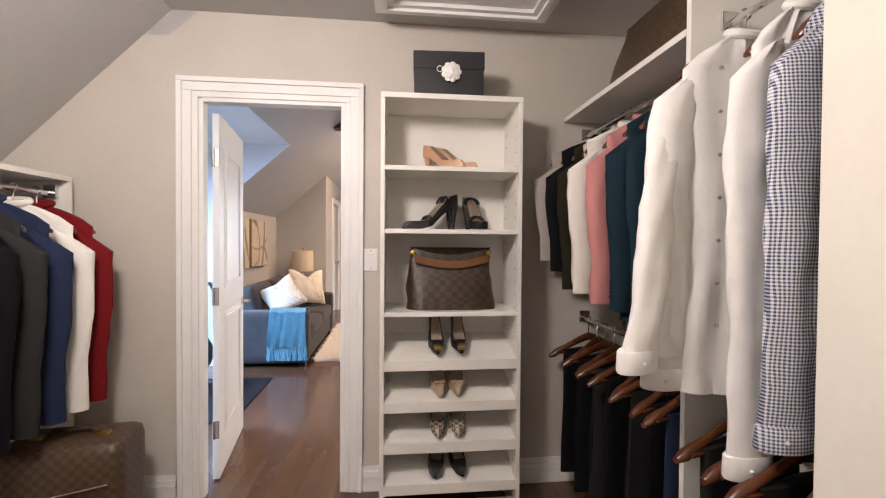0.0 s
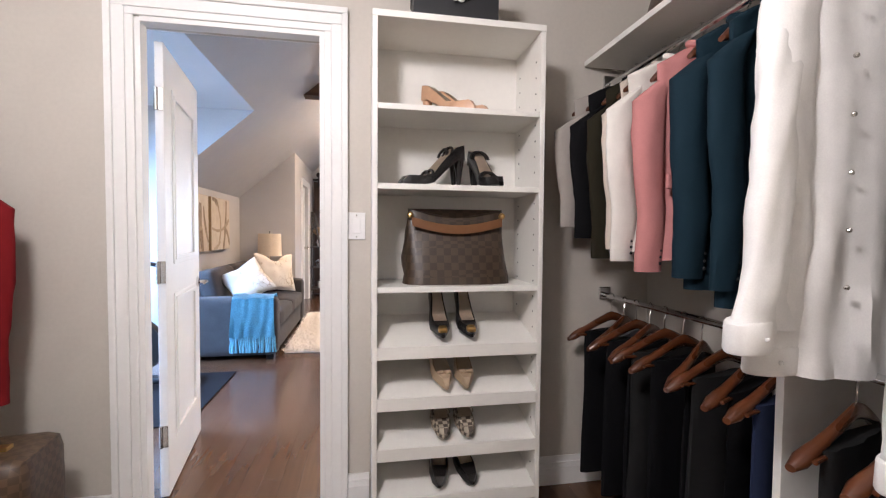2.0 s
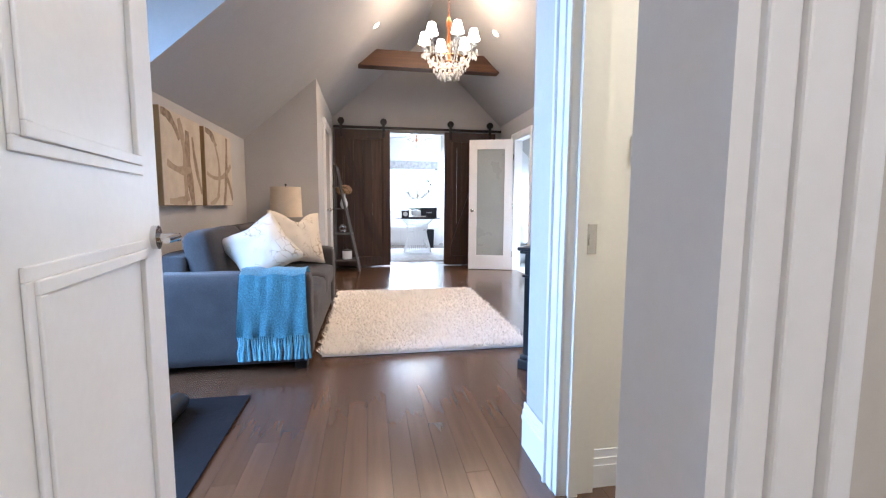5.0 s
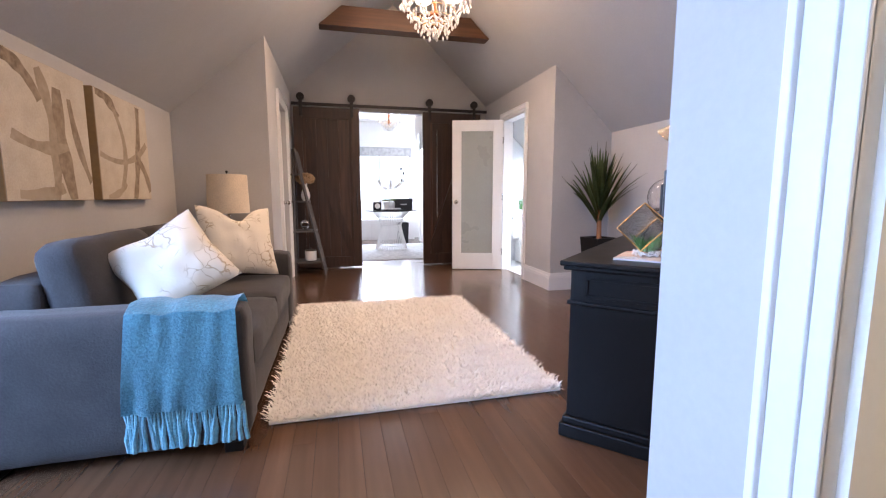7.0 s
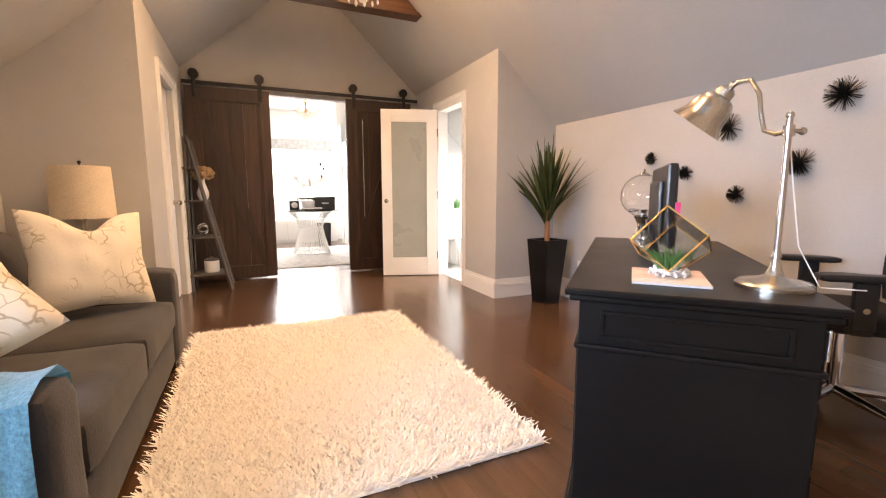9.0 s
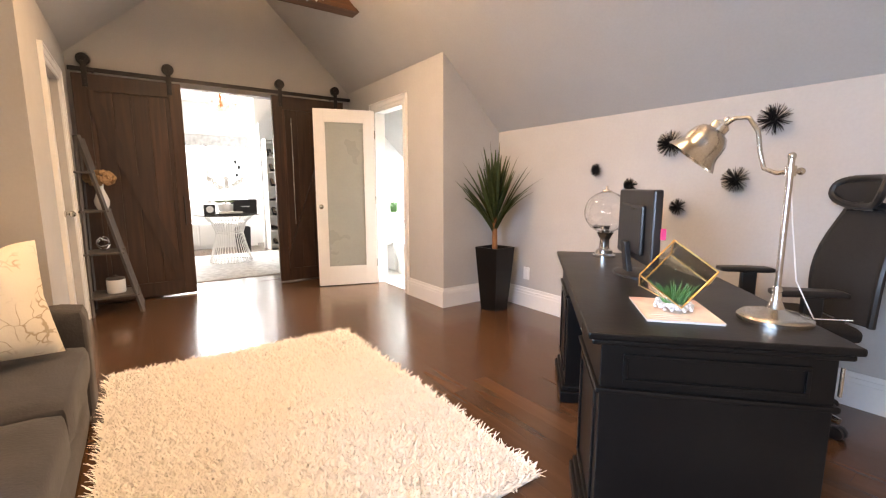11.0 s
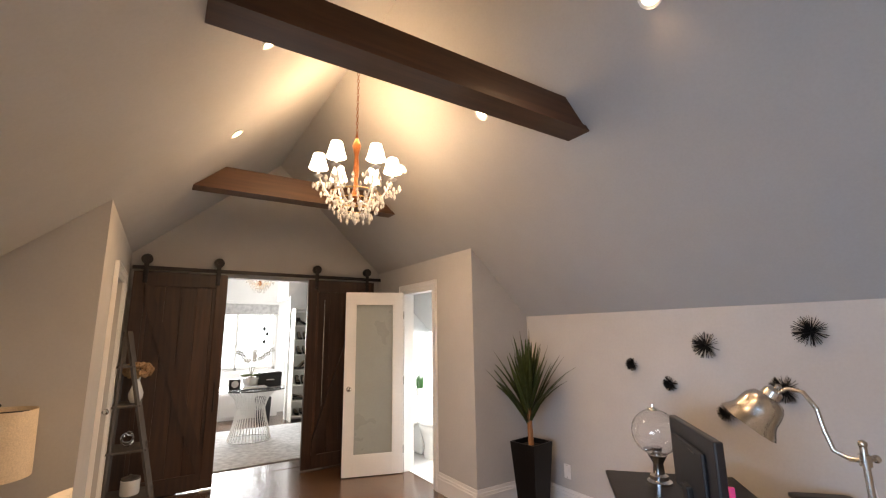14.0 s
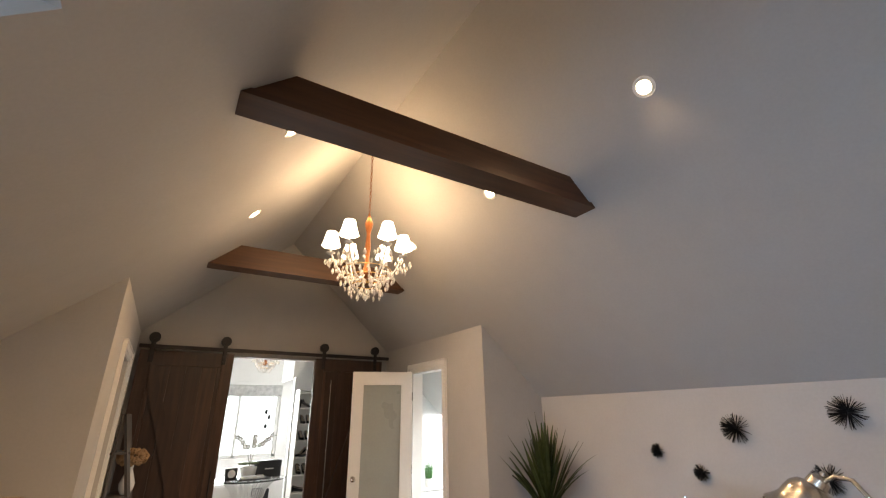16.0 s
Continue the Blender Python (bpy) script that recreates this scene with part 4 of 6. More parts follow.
def table_lamp():
    t = thing("side_table", "dark side table behind the sofa", "side table", -1.47, 6.90, 0)
    box_part("tabletop", (-0.22, -0.20, 0.52), (0.22, 0.20, 0.55), M_BLACK, t, 0.006)
    for x in (-0.19, 0.19):
        for y in (-0.17, 0.17):
            box_part("leg", (x - 0.02, y - 0.02, 0), (x + 0.02, y + 0.02, 0.52), M_BLACK, t)
    l = thing("table_lamp", "table lamp with a beige linen drum shade", "lamp", -1.47, 6.95, 0.55)
    bm = bmesh.new()
    add_turned(bm, [(0.07, 0), (0.075, 0.015), (0.03, 0.03), (0.02, 0.06), (0.05, 0.11), (0.06, 0.16), (0.035, 0.22), (0.015, 0.25), (0.012, 0.34)], 24)
    part("lamp_base", bm, M_CHROME, l, "mercury glass lamp base", True)
    bm = bmesh.new()
    add_turned(bm, [(0.165, 0.33), (0.155, 0.65), (0.152, 0.65), (0.162, 0.33)], 36, closed=False)
    part("shade", bm, M_SHADE, l, smooth=True)
    bm = bmesh.new()
    add_rod(bm, (0, 0, 0.34), (0, 0, 0.67), 0.004)
    add_ball(bm, (0, 0, 0.675), 0.011)
    add_rod(bm, (-0.155, 0, 0.64), (0.155, 0, 0.64), 0.003)
    part("finial", bm, M_BLACKPL, l)


table_lamp()


def rug():
    r = thing("shag_rug", "ivory shag rug on the wooden floor", "rug", 0, 0, 0.004)
    corners = [Vector((-0.905, 4.90)), Vector((0.535, 4.90)), Vector((0.58, 7.00)), Vector((-0.925, 7.00))]
    bm = bmesh.new()
    add_prism(bm, [tuple(c) for c in corners], "z", 0, 0.012)
    part("backing", bm, M_RUG, r)
    rng = np.random.default_rng(3)
    n = 70000
    u, v = rng.random(n), rng.random(n)
    cs = np.array([tuple(c) for c in corners])
    base2 = (cs[0] * ((1 - u) * (1 - v))[:, None] + cs[1] * (u * (1 - v))[:, None] + cs[2] * (u * v)[:, None] + cs[3] * ((1 - u) * v)[:, None])
    hgt = 0.022 + 0.020 * rng.random(n)
    a = rng.random(n) * 2 * np.pi
    lean = 0.032 * rng.random(n) + 0.012
    w = 0.0042
    edge = (u < 0.012) | (u > 0.988) | (v < 0.010) | (v > 0.990)
    lean = np.where(edge, lean + 0.012, lean)
    p0 = np.stack([base2[:, 0] - w * np.sin(a), base2[:, 1] + w * np.cos(a), np.full(n, 0.008)], 1)
    p1 = np.stack([base2[:, 0] + w * np.sin(a), base2[:, 1] - w * np.cos(a), np.full(n, 0.008)], 1)
    ox, oy = np.cos(a) * lean, np.sin(a) * lean
    p2 = np.stack([base2[:, 0] + ox + w * 0.5 * np.sin(a), base2[:, 1] + oy - w * 0.5 * np.cos(a), hgt], 1)
    p3 = np.stack([base2[:, 0] + ox - w * 0.5 * np.sin(a), base2[:, 1] + oy + w * 0.5 * np.cos(a), hgt], 1)
    verts = np.stack([p0, p1, p2, p3], 1).reshape(-1, 3)
    me = bpy.data.meshes.new("pile")
    me.vertices.add(4 * n)
    me.vertices.foreach_set("co", verts.ravel())
    me.loops.add(4 * n)
    me.loops.foreach_set("vertex_index", np.arange(4 * n))
    me.polygons.add(n)
    me.polygons.foreach_set("loop_start", np.arange(n) * 4)
    me.update(calc_edges=True)
    me.materials.append(M_RUG)
    ob = new("shag_pile", me)
    ob.parent = r
    tagged(ob, kind="stuff")


rug()

# ---- closet: shelf tower ----
TX0, TX1, TY0, TY1 = -0.079, 0.604, 2.04, 2.34


def shelf_tower():
    s = thing("shelf_tower", "white laminate shelf tower with flat and slanted shoe shelves", "shelving", TX0, TY0, 0)
    W, D, H = TX1 - TX0, TY1 - TY0, 2.056
    for x in (0, W - 0.02):
        box_part("side_panel", (x, 0, 0), (x + 0.02, D, H - 0.025), M_MELA, s, 0.0015)
    box_part("top_panel", (0, -0.002, H - 0.025), (W, D, H), M_MELA, s, 0.0015)
    box_part("back_panel", (0.02, D - 0.008, 0.08), (W - 0.02, D - 0.001, H - 0.025), M_MELA, s, 0)
    box_part("plinth", (0.02, 0.03, 0), (W - 0.02, 0.05, 0.08), M_MELA, s, 0)
    for z in (1.715, 1.415, 1.018):
        box_part("shelf", (0.0205, 0.004, z - 0.022), (W - 0.0205, D - 0.009, z), M_MELA, s, 0.0015)
    for z in (0.785, 0.585, 0.388, 0.19):
        m = Matrix.Translation((0, 0.01, z)) @ Matrix.Rotation(radians(17), 4, "X")
        sh = box_part("slanted_shelf", (0.0205, 0, -0.018), (W - 0.0205, D - 0.03, 0), M_MELA, s, 0.0015, m=m)
        box_part("lip", (0.0205, -0.006, z - 0.045), (W - 0.0205, 0.009, z + 0.004), M_MELA, sh, 0.0015)
    for x in (0.0205, W - 0.0205):
        bm = bmesh.new()
        for z in np.arange(0.2, 1.95, 0.064):
            for y in (0.05, D - 0.06):
                add_rod(bm, (x - 0.0012, y, z), (x + 0.0012, y, z), 0.0035, None, 6)
        tagged(part("peg_hole", bm, M_BLACKPL, s), kind="stuff")


shelf_tower()


def loft(bm, rings):
    vs = [[bm.verts.new(p) for p in ring] for ring in rings]
    n = len(vs[0])
    for a, b in zip(vs, vs[1:]):
        for i in range(n):
            bm.faces.new((a[i], a[(i + 1) % n], b[(i + 1) % n], b[i]))
    bm.faces.new(vs[0][::-1])
    bm.faces.new(vs[-1])
    bmesh.ops.recalc_face_normals(bm, faces=bm.faces[:])


def shoe_pair(x, y, z, rz, heel, upper, label, tilt=0.0, pointed=True, strap=False, gap=0.085, toe_cap=None, bow=None, spread=0.0):
    """A pair of shoes, toes towards local -y, heels at +y."""
    base = pose(x, y, z, 0, 0, rz) @ pose(0, 0, 0, tilt, 0, 0)
    for k, side in enumerate((-1, 1)):
        s = new("shoe")
        s.matrix_basis = base @ pose(side * gap / 2, 0, 0, 0, 0, side * spread) @ Matrix.Scale(1.12, 4)
        tagged(s, label, "shoe", "shoes on the tower")
        L = 0.245
        st = [(0.0, 0.006, 0.0), (0.02, 0.024 if not pointed else 0.016, 0), (0.07, 0.036, 0), (0.11, 0.037, 0.004 + heel * 0.06), (0.16, 0.028, heel * 0.55), (0.21, 0.027, heel * 0.95), (0.245, 0.022, heel)]
        rings, inner = [], []
        for l, w, zb in st:
            top = zb + (0.035 if l < 0.09 else 0.03 + 0.03 * (l - 0.09) / 0.15)
            if l < 0.02:
                top = zb + 0.014
            yy = -0.12 + l
            rings.append([(-w, yy, zb + 0.003), (0, yy, zb), (w, yy, zb + 0.003), (w * 0.97, yy, (zb + top) / 2), (w * 0.8, yy, top), (-w * 0.8, yy, top), (-w * 0.97, yy, (zb + top) / 2)])
            if l >= 0.06:
                inner.append((w * 0.66, yy, top + 0.0015))
        bm = bmesh.new()
        loft(bm, rings)
        part("upper", bm, upper, s, smooth=True)
        bm = bmesh.new()
        a = [bm.verts.new((-w, yy, t)) for w, yy, t in inner]
        b = [bm.verts.new((w, yy, t)) for w, yy, t in inner]
        for i in range(len(a) - 1):
            bm.faces.new((a[i], a[i + 1], b[i + 1], b[i]))
        bmesh.ops.solidify(bm, geom=bm.faces[:], thickness=0.002)
        part("insole", bm, M_INSOLE, s, "pale insole")
        if heel > 0.02:
            rod_part("heel", (0, 0.112, 0), (0, 0.112, heel + 0.004), 0.006, upper, s, 0.02)
        else:
            box_part("heel", (-0.02, 0.085, 0), (0.02, 0.12, heel + 0.004), upper, s)
        if strap:
            for yy, zz in ((0.06, heel * 0.75 + 0.045), (-0.02, 0.03)):
                bm = bmesh.new()
                pts = [(0.033 * math.cos(a), yy + 0.012 * math.sin(a), zz + 0.03 * math.sin(a)) for a in np.linspace(0, math.pi, 8)]
                add_tube(bm, pts, 0.0055, 6)
                part("strap", bm, upper, s)
        if toe_cap:
            bm = bmesh.new()
            add_box(bm, (-0.016, -0.117, 0.016), (0.016, -0.085, 0.036), 0.006)
            part("toe_ornament", bm, toe_cap, s, "gold toe ornament")
        if bow:
            bm = bmesh.new()
            for sx in (-1, 1):
                add_ball(bm, (sx * 0.013, -0.07, 0.042), (0.014, 0.006, 0.008), 8, 6)
            part("bow", bm, bow, s)


shoe_pair(0.275, 2.20, 1.717, 38, 0.07, M_NUDE, "nude leather high-heeled pump on the shelf", gap=0.095)
shoe_pair(0.16, 2.17, 1.417, -70, 0.10, M_SHOE, "black strappy high-heeled sandal on the shelf", gap=0.04, strap=True)
shoe_pair(0.40, 2.17, 1.417, 10, 0.10, M_SHOE, "black strappy high-heeled sandal on the shelf", gap=0.01, strap=True)
shoe_pair(0.255, 2.175, 0.842, 0, 0.08, M_SHOE, "black patent pump with a gold toe ornament", 12, gap=0.115, toe_cap=M_BRASS)
shoe_pair(0.255, 2.175, 0.642, 0, 0.012, M_BEIGE, "beige pointed flat shoe with a bow", 15, gap=0.10, bow=M_BEIGE, spread=-4)
shoe_pair(0.255, 2.175, 0.445, 0, 0.02, M_SNAKE, "snake print strappy sandal", 15, False, True, gap=0.10)
shoe_pair(0.255, 2.175, 0.247, 0, 0.02, M_SHOE, "black open shoe on the slanted shelf", 15, False, gap=0.10, spread=8)


def gift_box():
    g = thing("gift_box", "black gift box with a white flower on the shelf tower", "box", 0.25, 2.17, 2.0565, -3)
    box_part("box_body", (-0.168, -0.10, 0), (0.168, 0.10, 0.18), M_CARD, g, 0.003)
    box_part("lid", (-0.172, -0.104, 0.13), (0.172, 0.104, 0.215), M_CARD, g, 0.003)
    bm = bmesh.new()
    rng = random.Random(5)
    for ring, (r, n) in enumerate(((0.034, 9), (0.02, 6), (0.006, 2))):
        for i in range(n):
            a = 2 * math.pi * i / n + ring
            add_ball(bm, (0.01 + r * math.cos(a), -0.112 - ring * 0.006, 0.112 + r * math.sin(a)), (0.016, 0.007, 0.016), 8, 6)
    part("flower", bm, M_LOGO, g, "white satin flower", True)
    bm = bmesh.new()
    for i in range(10):
        a0, a1 = radians(50 + i * 26), radians(76 + i * 26)
        add_rod(bm, (-0.045 + 0.014 * math.cos(a0), -0.106, 0.128 + 0.014 * math.sin(a0)), (-0.045 + 0.014 * math.cos(a1), -0.106, 0.128 + 0.014 * math.sin(a1)), 0.0022, None, 5)
    part("printed_mark", bm, M_LOGO, g)


gift_box()


def tote(name, x, y, z, rz, W, D, H, mat_body, label, strap=True, sag=0.05):
    t = thing(name, label, "bag", x, y, z, rz)
    bm = bmesh.new()
    rings = []
    for k in range(10):
        u = k / 9
        ring = []
        for i in range(40):
            a = 2 * math.pi * i / 40
            ca, sa = math.cos(a), math.sin(a)
            e = 0.55
            px = math.copysign(abs(ca) ** e, ca) * W / 2 * (1 - 0.10 * u)
            py = math.copysign(abs(sa) ** e, sa) * D / 2 * (1 - 0.75 * u)
            zz = u * H
            if u > 0.4:
                zz -= sag * (u - 0.4) / 0.6 * max(0, 1 - (2 * px / W) ** 2)
            wr = 0.018 * noise.noise(Vector((px * 9 + x, zz * 9, sa * 2))) + 0.006 * noise.noise(Vector((px * 30, zz * 24, sa * 3)))
            ring.append((px + wr, py * (1 + wr * 6), zz))
        rings.append(ring)
    loft(bm, rings)
    part("bag_body", bm, mat_body, t, smooth=True)
    if strap:
        bm = bmesh.new()
        n = 14
        prev = None
        for i in range(n + 1):
            u = i / n
            px = -W * 0.42 + W * 0.84 * u
            zz = H * 0.86 - 0.10 * H * math.sin(math.pi * u) - 0.02
            yy = -D * 0.5 * (1 - 0.75 * zz / H) - 0.012
            row = [bm.verts.new((px, yy - 0.004, zz + 0.018)), bm.verts.new((px, yy - 0.010, zz - 0.018))]
            if prev:
                bm.faces.new((prev[0], row[0], row[1], prev[1]))
            prev = row
        bmesh.ops.solidify(bm, geom=bm.faces[:], thickness=0.004)
        part("strap", bm, M_TAN, t, "tan leather strap", True)
        for sx in (-1, 1):
            bm = bmesh.new()
            add_ball(bm, (sx * W * 0.43, -D * 0.2, H * 0.88), 0.014)
            part("ring", bm, M_BRASS, t, "brass ring")
    return t


tote("tote_bag", 0.27, 2.19, 1.0185, 0, 0.45, 0.20, 0.32, M_MONOGRAM, "brown leather tote bag with a tan strap on the shelf")


def switch_plate(x, y, z, rz, label, k=1.0):
    s = thing("light_switch", label, "light switch", x, y, z, rz)
    box_part("plate", (-0.038 * k, -0.006, -0.06 * k), (0.038 * k, 0, 0.06 * k), M_WHITE, s, 0.003)
    box_part("rocker", (-0.018 * k, -0.010, -0.034 * k), (0.018 * k, -0.0062, 0.034 * k), M_WHITE, s, 0.002)
    for z2 in (-0.048 * k, 0.048 * k):
        rod_part("screw", (0, -0.0075, z2), (0, -0.005, z2), 0.003, M_STEEL, s, n=8)


switch_plate(-0.142, 2.349, 1.255, 0, "white rocker light switch on the closet wall")
switch_plate(0.325, 3.399, 1.20, 0, "white rocker light switch on the hall wall", 0.82)
switch_plate(2.328, 6.71, 0.33, -90, "white wall socket above the baseboard")


# ---- closet: hanging units ----
def hanging_unit_east():
    u = thing("wardrobe_unit", "white closet unit with chrome rods over two levels", "wardrobe", 0, 0, 0)
    box_part("top_shelf", (0.93, 1.318, 2.03), (1.295, 2.345, 2.055), M_MELA, u, 0.0015)
    box_part("divider_panel", (0.93, 1.295, 0), (1.295, 1.317, 2.45), M_MELA, u, 0.0015)
    box_part("high_shelf", (0.93, 0.865, 2.30), (1.295, 1.295, 2.325), M_MELA, u, 0.0015)
    for y0, y1, z, name in ((1.317, 2.348, 1.955, "rod"), (0.865, 1.295, 2.06, "rod"), (1.317, 2.348, 0.93, "rod"), (0.865, 1.295, 0.90, "rod")):
        r = rod_part(name, (1.06, y0, z), (1.06, y1, z), 0.0125, M_CHROME, u)
        for yy in (y0 + 0.006, y1 - 0.006):
            bm = bmesh.new()
            add_box(bm, (1.03, yy - 0.006, z - 0.022), (1.09, yy + 0.006, z + 0.04), 0.004)
            part("bracket", bm, M_CHROME, r)


hanging_unit_east()


def hanging_unit_west():
    u = thing("wardrobe_unit", "white low closet unit with a chrome rod under the slope", "wardrobe", 0, 0, 0)
    box_part("top_shelf", (-1.975, 0.2, 1.635), (-1.588, 2.30, 1.66), M_MELA, u, 0.0015)
    box_part("end_panel", (-1.975, 2.275, 0), (-1.588, 2.30, 1.635), M_MELA, u, 0.0015)
    box_part("end_panel", (-1.975, 0.2, 0), (-1.588, 0.225, 1.635), M_MELA, u, 0.0015)
    r = rod_part("rod", (-1.66, 0.225, 1.575), (-1.66, 2.275, 1.575), 0.0125, M_CHROME, u)
    bm = bmesh.new()
    add_box(bm, (-1.69, 2.255, 1.55), (-1.63, 2.274, 1.615), 0.004)
    part("bracket", bm, M_CHROME, r)


hanging_unit_west()


def hanger(name_parent, half, zrod, wood):
    """Curved wooden hanger under a local origin on the rod's axis."""
    bm = bmesh.new()
    rings = []
    for i in range(-9, 10):
        u = i / 9
        cz = -0.088 - 0.10 * abs(u) ** 1.35
        hz = 0.012 + 0.010 * (1 - abs(u)) + (0.006 if abs(u) > 0.7 else 0)
        hy = 0.009 + 0.012 * abs(u) ** 2
        if abs(u) == 1:
            hz, hy = hz * 0.5, hy * 0.5
        rings.append([(half * u, 0.035 * u * u + hy * math.cos(a), cz + hz * math.sin(a)) for a in np.linspace(0, 2 * math.pi, 11)[:-1]])
    loft(bm, rings)
    part("hanger", bm, wood, name_parent, "dark polished wooden hanger", True)
    bm = bmesh.new()
    pts = [(0, 0, -0.085), (0, 0, -0.03)] + [(0.017 * math.sin(a), 0, 0.017 * -math.cos(a) + 0.0) for a in np.linspace(0.3, 4.2, 8)]
    add_tube(bm, pts, 0.0028, 6)
    part("hook", bm, M_CHROME, name_parent, "chrome hook")


def garment(x, y, zrod, half, zbot, thick, material, label, category, sleeve_bot, seed, cuff=False, buttons=False, turn=0.0, flare=0.0):
    g = thing("garment", label, category, x, y, zrod, turn, "hanging clothes")
    hanger(g, half * 0.8, zrod, M_HANGER)
    top = -0.075
    bot = zbot - zrod
    crease = 1.5 if cuff else 0.8

    def shoulder(px):
        """Height of the shoulder line at a place along the hanger."""
        return top - 0.012 - 0.115 * (abs(px) / half) ** 1.5
    rows = []
    levels = [0, 0.012, 0.03, 0.06, 0.10] + [0.10 + 0.9 * i / 22 for i in range(1, 23)]
    for u in levels:
        z = top + (bot - top) * u
        if u < 0.10:
            f = u / 0.10
            w = half * (0.24 + 0.62 * f ** 0.8)
            t = thick * (0.35 + 0.35 * f)
        else:
            f = (u - 0.10) / 0.9
            w = half * (0.86 - 0.07 * math.sin(math.pi * min(1, f * 1.4)) + 0.05 * f)
            t = thick * (0.7 + 0.35 * f)
        ring = []
        for i in range(48):
            a = 2 * math.pi * i / 48
            ca, sa = math.cos(a), math.sin(a)
            ca = math.copysign(abs(ca) ** 0.8, ca)
            fold = 0.013 * f * math.sin(ca * 11 + seed + 1.2 * math.sin(z * 3)) + 0.010 * crease * noise.noise(Vector((ca * 3 + seed, sa, z * 5)))
            fold += 0.005 * crease * noise.noise(Vector((ca * 9 + seed, sa * 2, z * 14 + ca * 5)))
            hem = 0.022 * f * f * (ca * ca) if cuff else 0.006 * f * math.sin(ca * 4 + seed)
            ring.append((ca * (w + fold * 0.5 + (flare * f if ca < 0 and u >= 0.1 else 0)), sa * t / 2 + fold * (0.4 + 0.6 * abs(sa)) * (1 if sa > 0 else -1), z + hem))
        rows.append(ring)
    bm = bmesh.new()
    loft(bm, rows)
    part("body", bm, material, g, smooth=True)
    for s in (-1, 1):
        # the sleeve starts inside the shoulder and drops from its outer end
        line = []
        for k in range(4):
            px = half * (0.60 + 0.34 * k / 3)
            line.append((px, shoulder(px) - 0.035 - 0.012 * k, 0.030 + 0.012 * k))
        z0, z1 = line[-1][1], sleeve_bot - zrod
        for k in range(1, 19):
            u = k / 18
            px = half * (0.94 + 0.06 * math.sin(math.pi * min(1, u * 1.5)) - 0.05 * u) + (flare * u if s < 0 else 0)
            line.append((px, z0 + (z1 - z0) * u, (0.078 if cuff else 0.062) - 0.014 * u))
        rows = []
        for k, (px, z, rx) in enumerate(line):
            u = max(0, k - 3) / 18
            cy = -0.014 * math.sin(math.pi * u) + 0.01 * math.sin(seed + s)
            ry = max(0.026, thick * 0.44) * (0.55 + 0.15 * k if k < 3 else 1 - 0.15 * u)
            if cuff and u > 0.9:
                rx, ry = 0.068, ry * 1.05
            ring = []
            for i in range(20):
                a = 2 * math.pi * i / 20
                wr = 0.007 * crease * noise.noise(Vector((math.cos(a) * 1.5 + seed, math.sin(a) + s, z * 8))) + 0.004 * crease * noise.noise(Vector((math.cos(a) * 4, seed, z * 22 + math.sin(a) * 3)))
                lift = 0.035 * math.cos(a) * (1 if k > 3 else 0.4) * -1 * max(0, 1 - u * 3)
                ring.append((s * (px + math.cos(a) * (rx + wr)), cy + math.sin(a) * (ry + wr), z + lift))
            rows.append(ring)
        bm = bmesh.new()
        loft(bm, rows)
        sl = part("sleeve", bm, material, g, smooth=True)
        if cuff:
            bm = bmesh.new()
            band = []
            for zz, k2 in ((z1 + 0.062, 0.93), (z1 + 0.058, 1.0), (z1 + 0.004, 1.04), (z1 - 0.002, 0.98)):
                band.append([(s * (px + math.cos(a) * 0.072 * k2), cy + math.sin(a) * (ry + 0.005) * k2, zz) for a in np.linspace(0, 2 * math.pi, 21)[:-1]])
            loft(bm, band)
            part("cuff", bm, material, sl, smooth=True)
            bm = bmesh.new()
            add_ball(bm, (s * px - 0.02, cy - ry - 0.007, z1 + 0.03), 0.005, 8, 6)
            part("button", bm, M_CERAMIC, sl)
        elif category == "jacket":
            for q in range(3):
                bm = bmesh.new()
                add_ball(bm, (s * (px - 0.02), cy - ry, z1 + 0.03 + q * 0.022), 0.006, 8, 6)
                part("button", bm, M_CARD, sl)
    # stand collar on shirts, folded lapels on jackets
    bm = bmesh.new()
    pts = [(half * 0.22 * math.cos(a), thick * 0.36 * math.sin(a), top + 0.012 + 0.012 * math.sin(a)) for a in np.linspace(0, 2 * math.pi, 17)]
    add_tube(bm, pts, 0.014, 8)
    part("collar", bm, material, g, smooth=True)
    front = -thick * 0.42
    if category == "jacket":
        for s in (-1, 1):
            bm = bmesh.new()
            add_prism(bm, [(s * 0.012, top - 0.36), (s * 0.062, top - 0.19), (s * 0.095, top - 0.13), (s * 0.06, top - 0.02), (s * 0.035, top - 0.01)], "y", front - 0.018, front - 0.006)
            part("lapel", bm, material, g)
            bm = bmesh.new()
            a, b = sorted((s * 0.075, s * 0.19))
            add_box(bm, (a, front - 0.028, bot + 0.24), (b, front - 0.012, bot + 0.29), 0.004)
            part("pocket_flap", bm, material, g)
    if buttons:
        for col in (-half * 0.52, half * 0.08):
            for i in range(7):
                bm = bmesh.new()
                add_ball(bm, (col, -thick * 0.5 - 0.014, top - 0.12 - i * 0.125), 0.006, 8, 6)
                part("button", bm, M_STEEL, g)
    return g


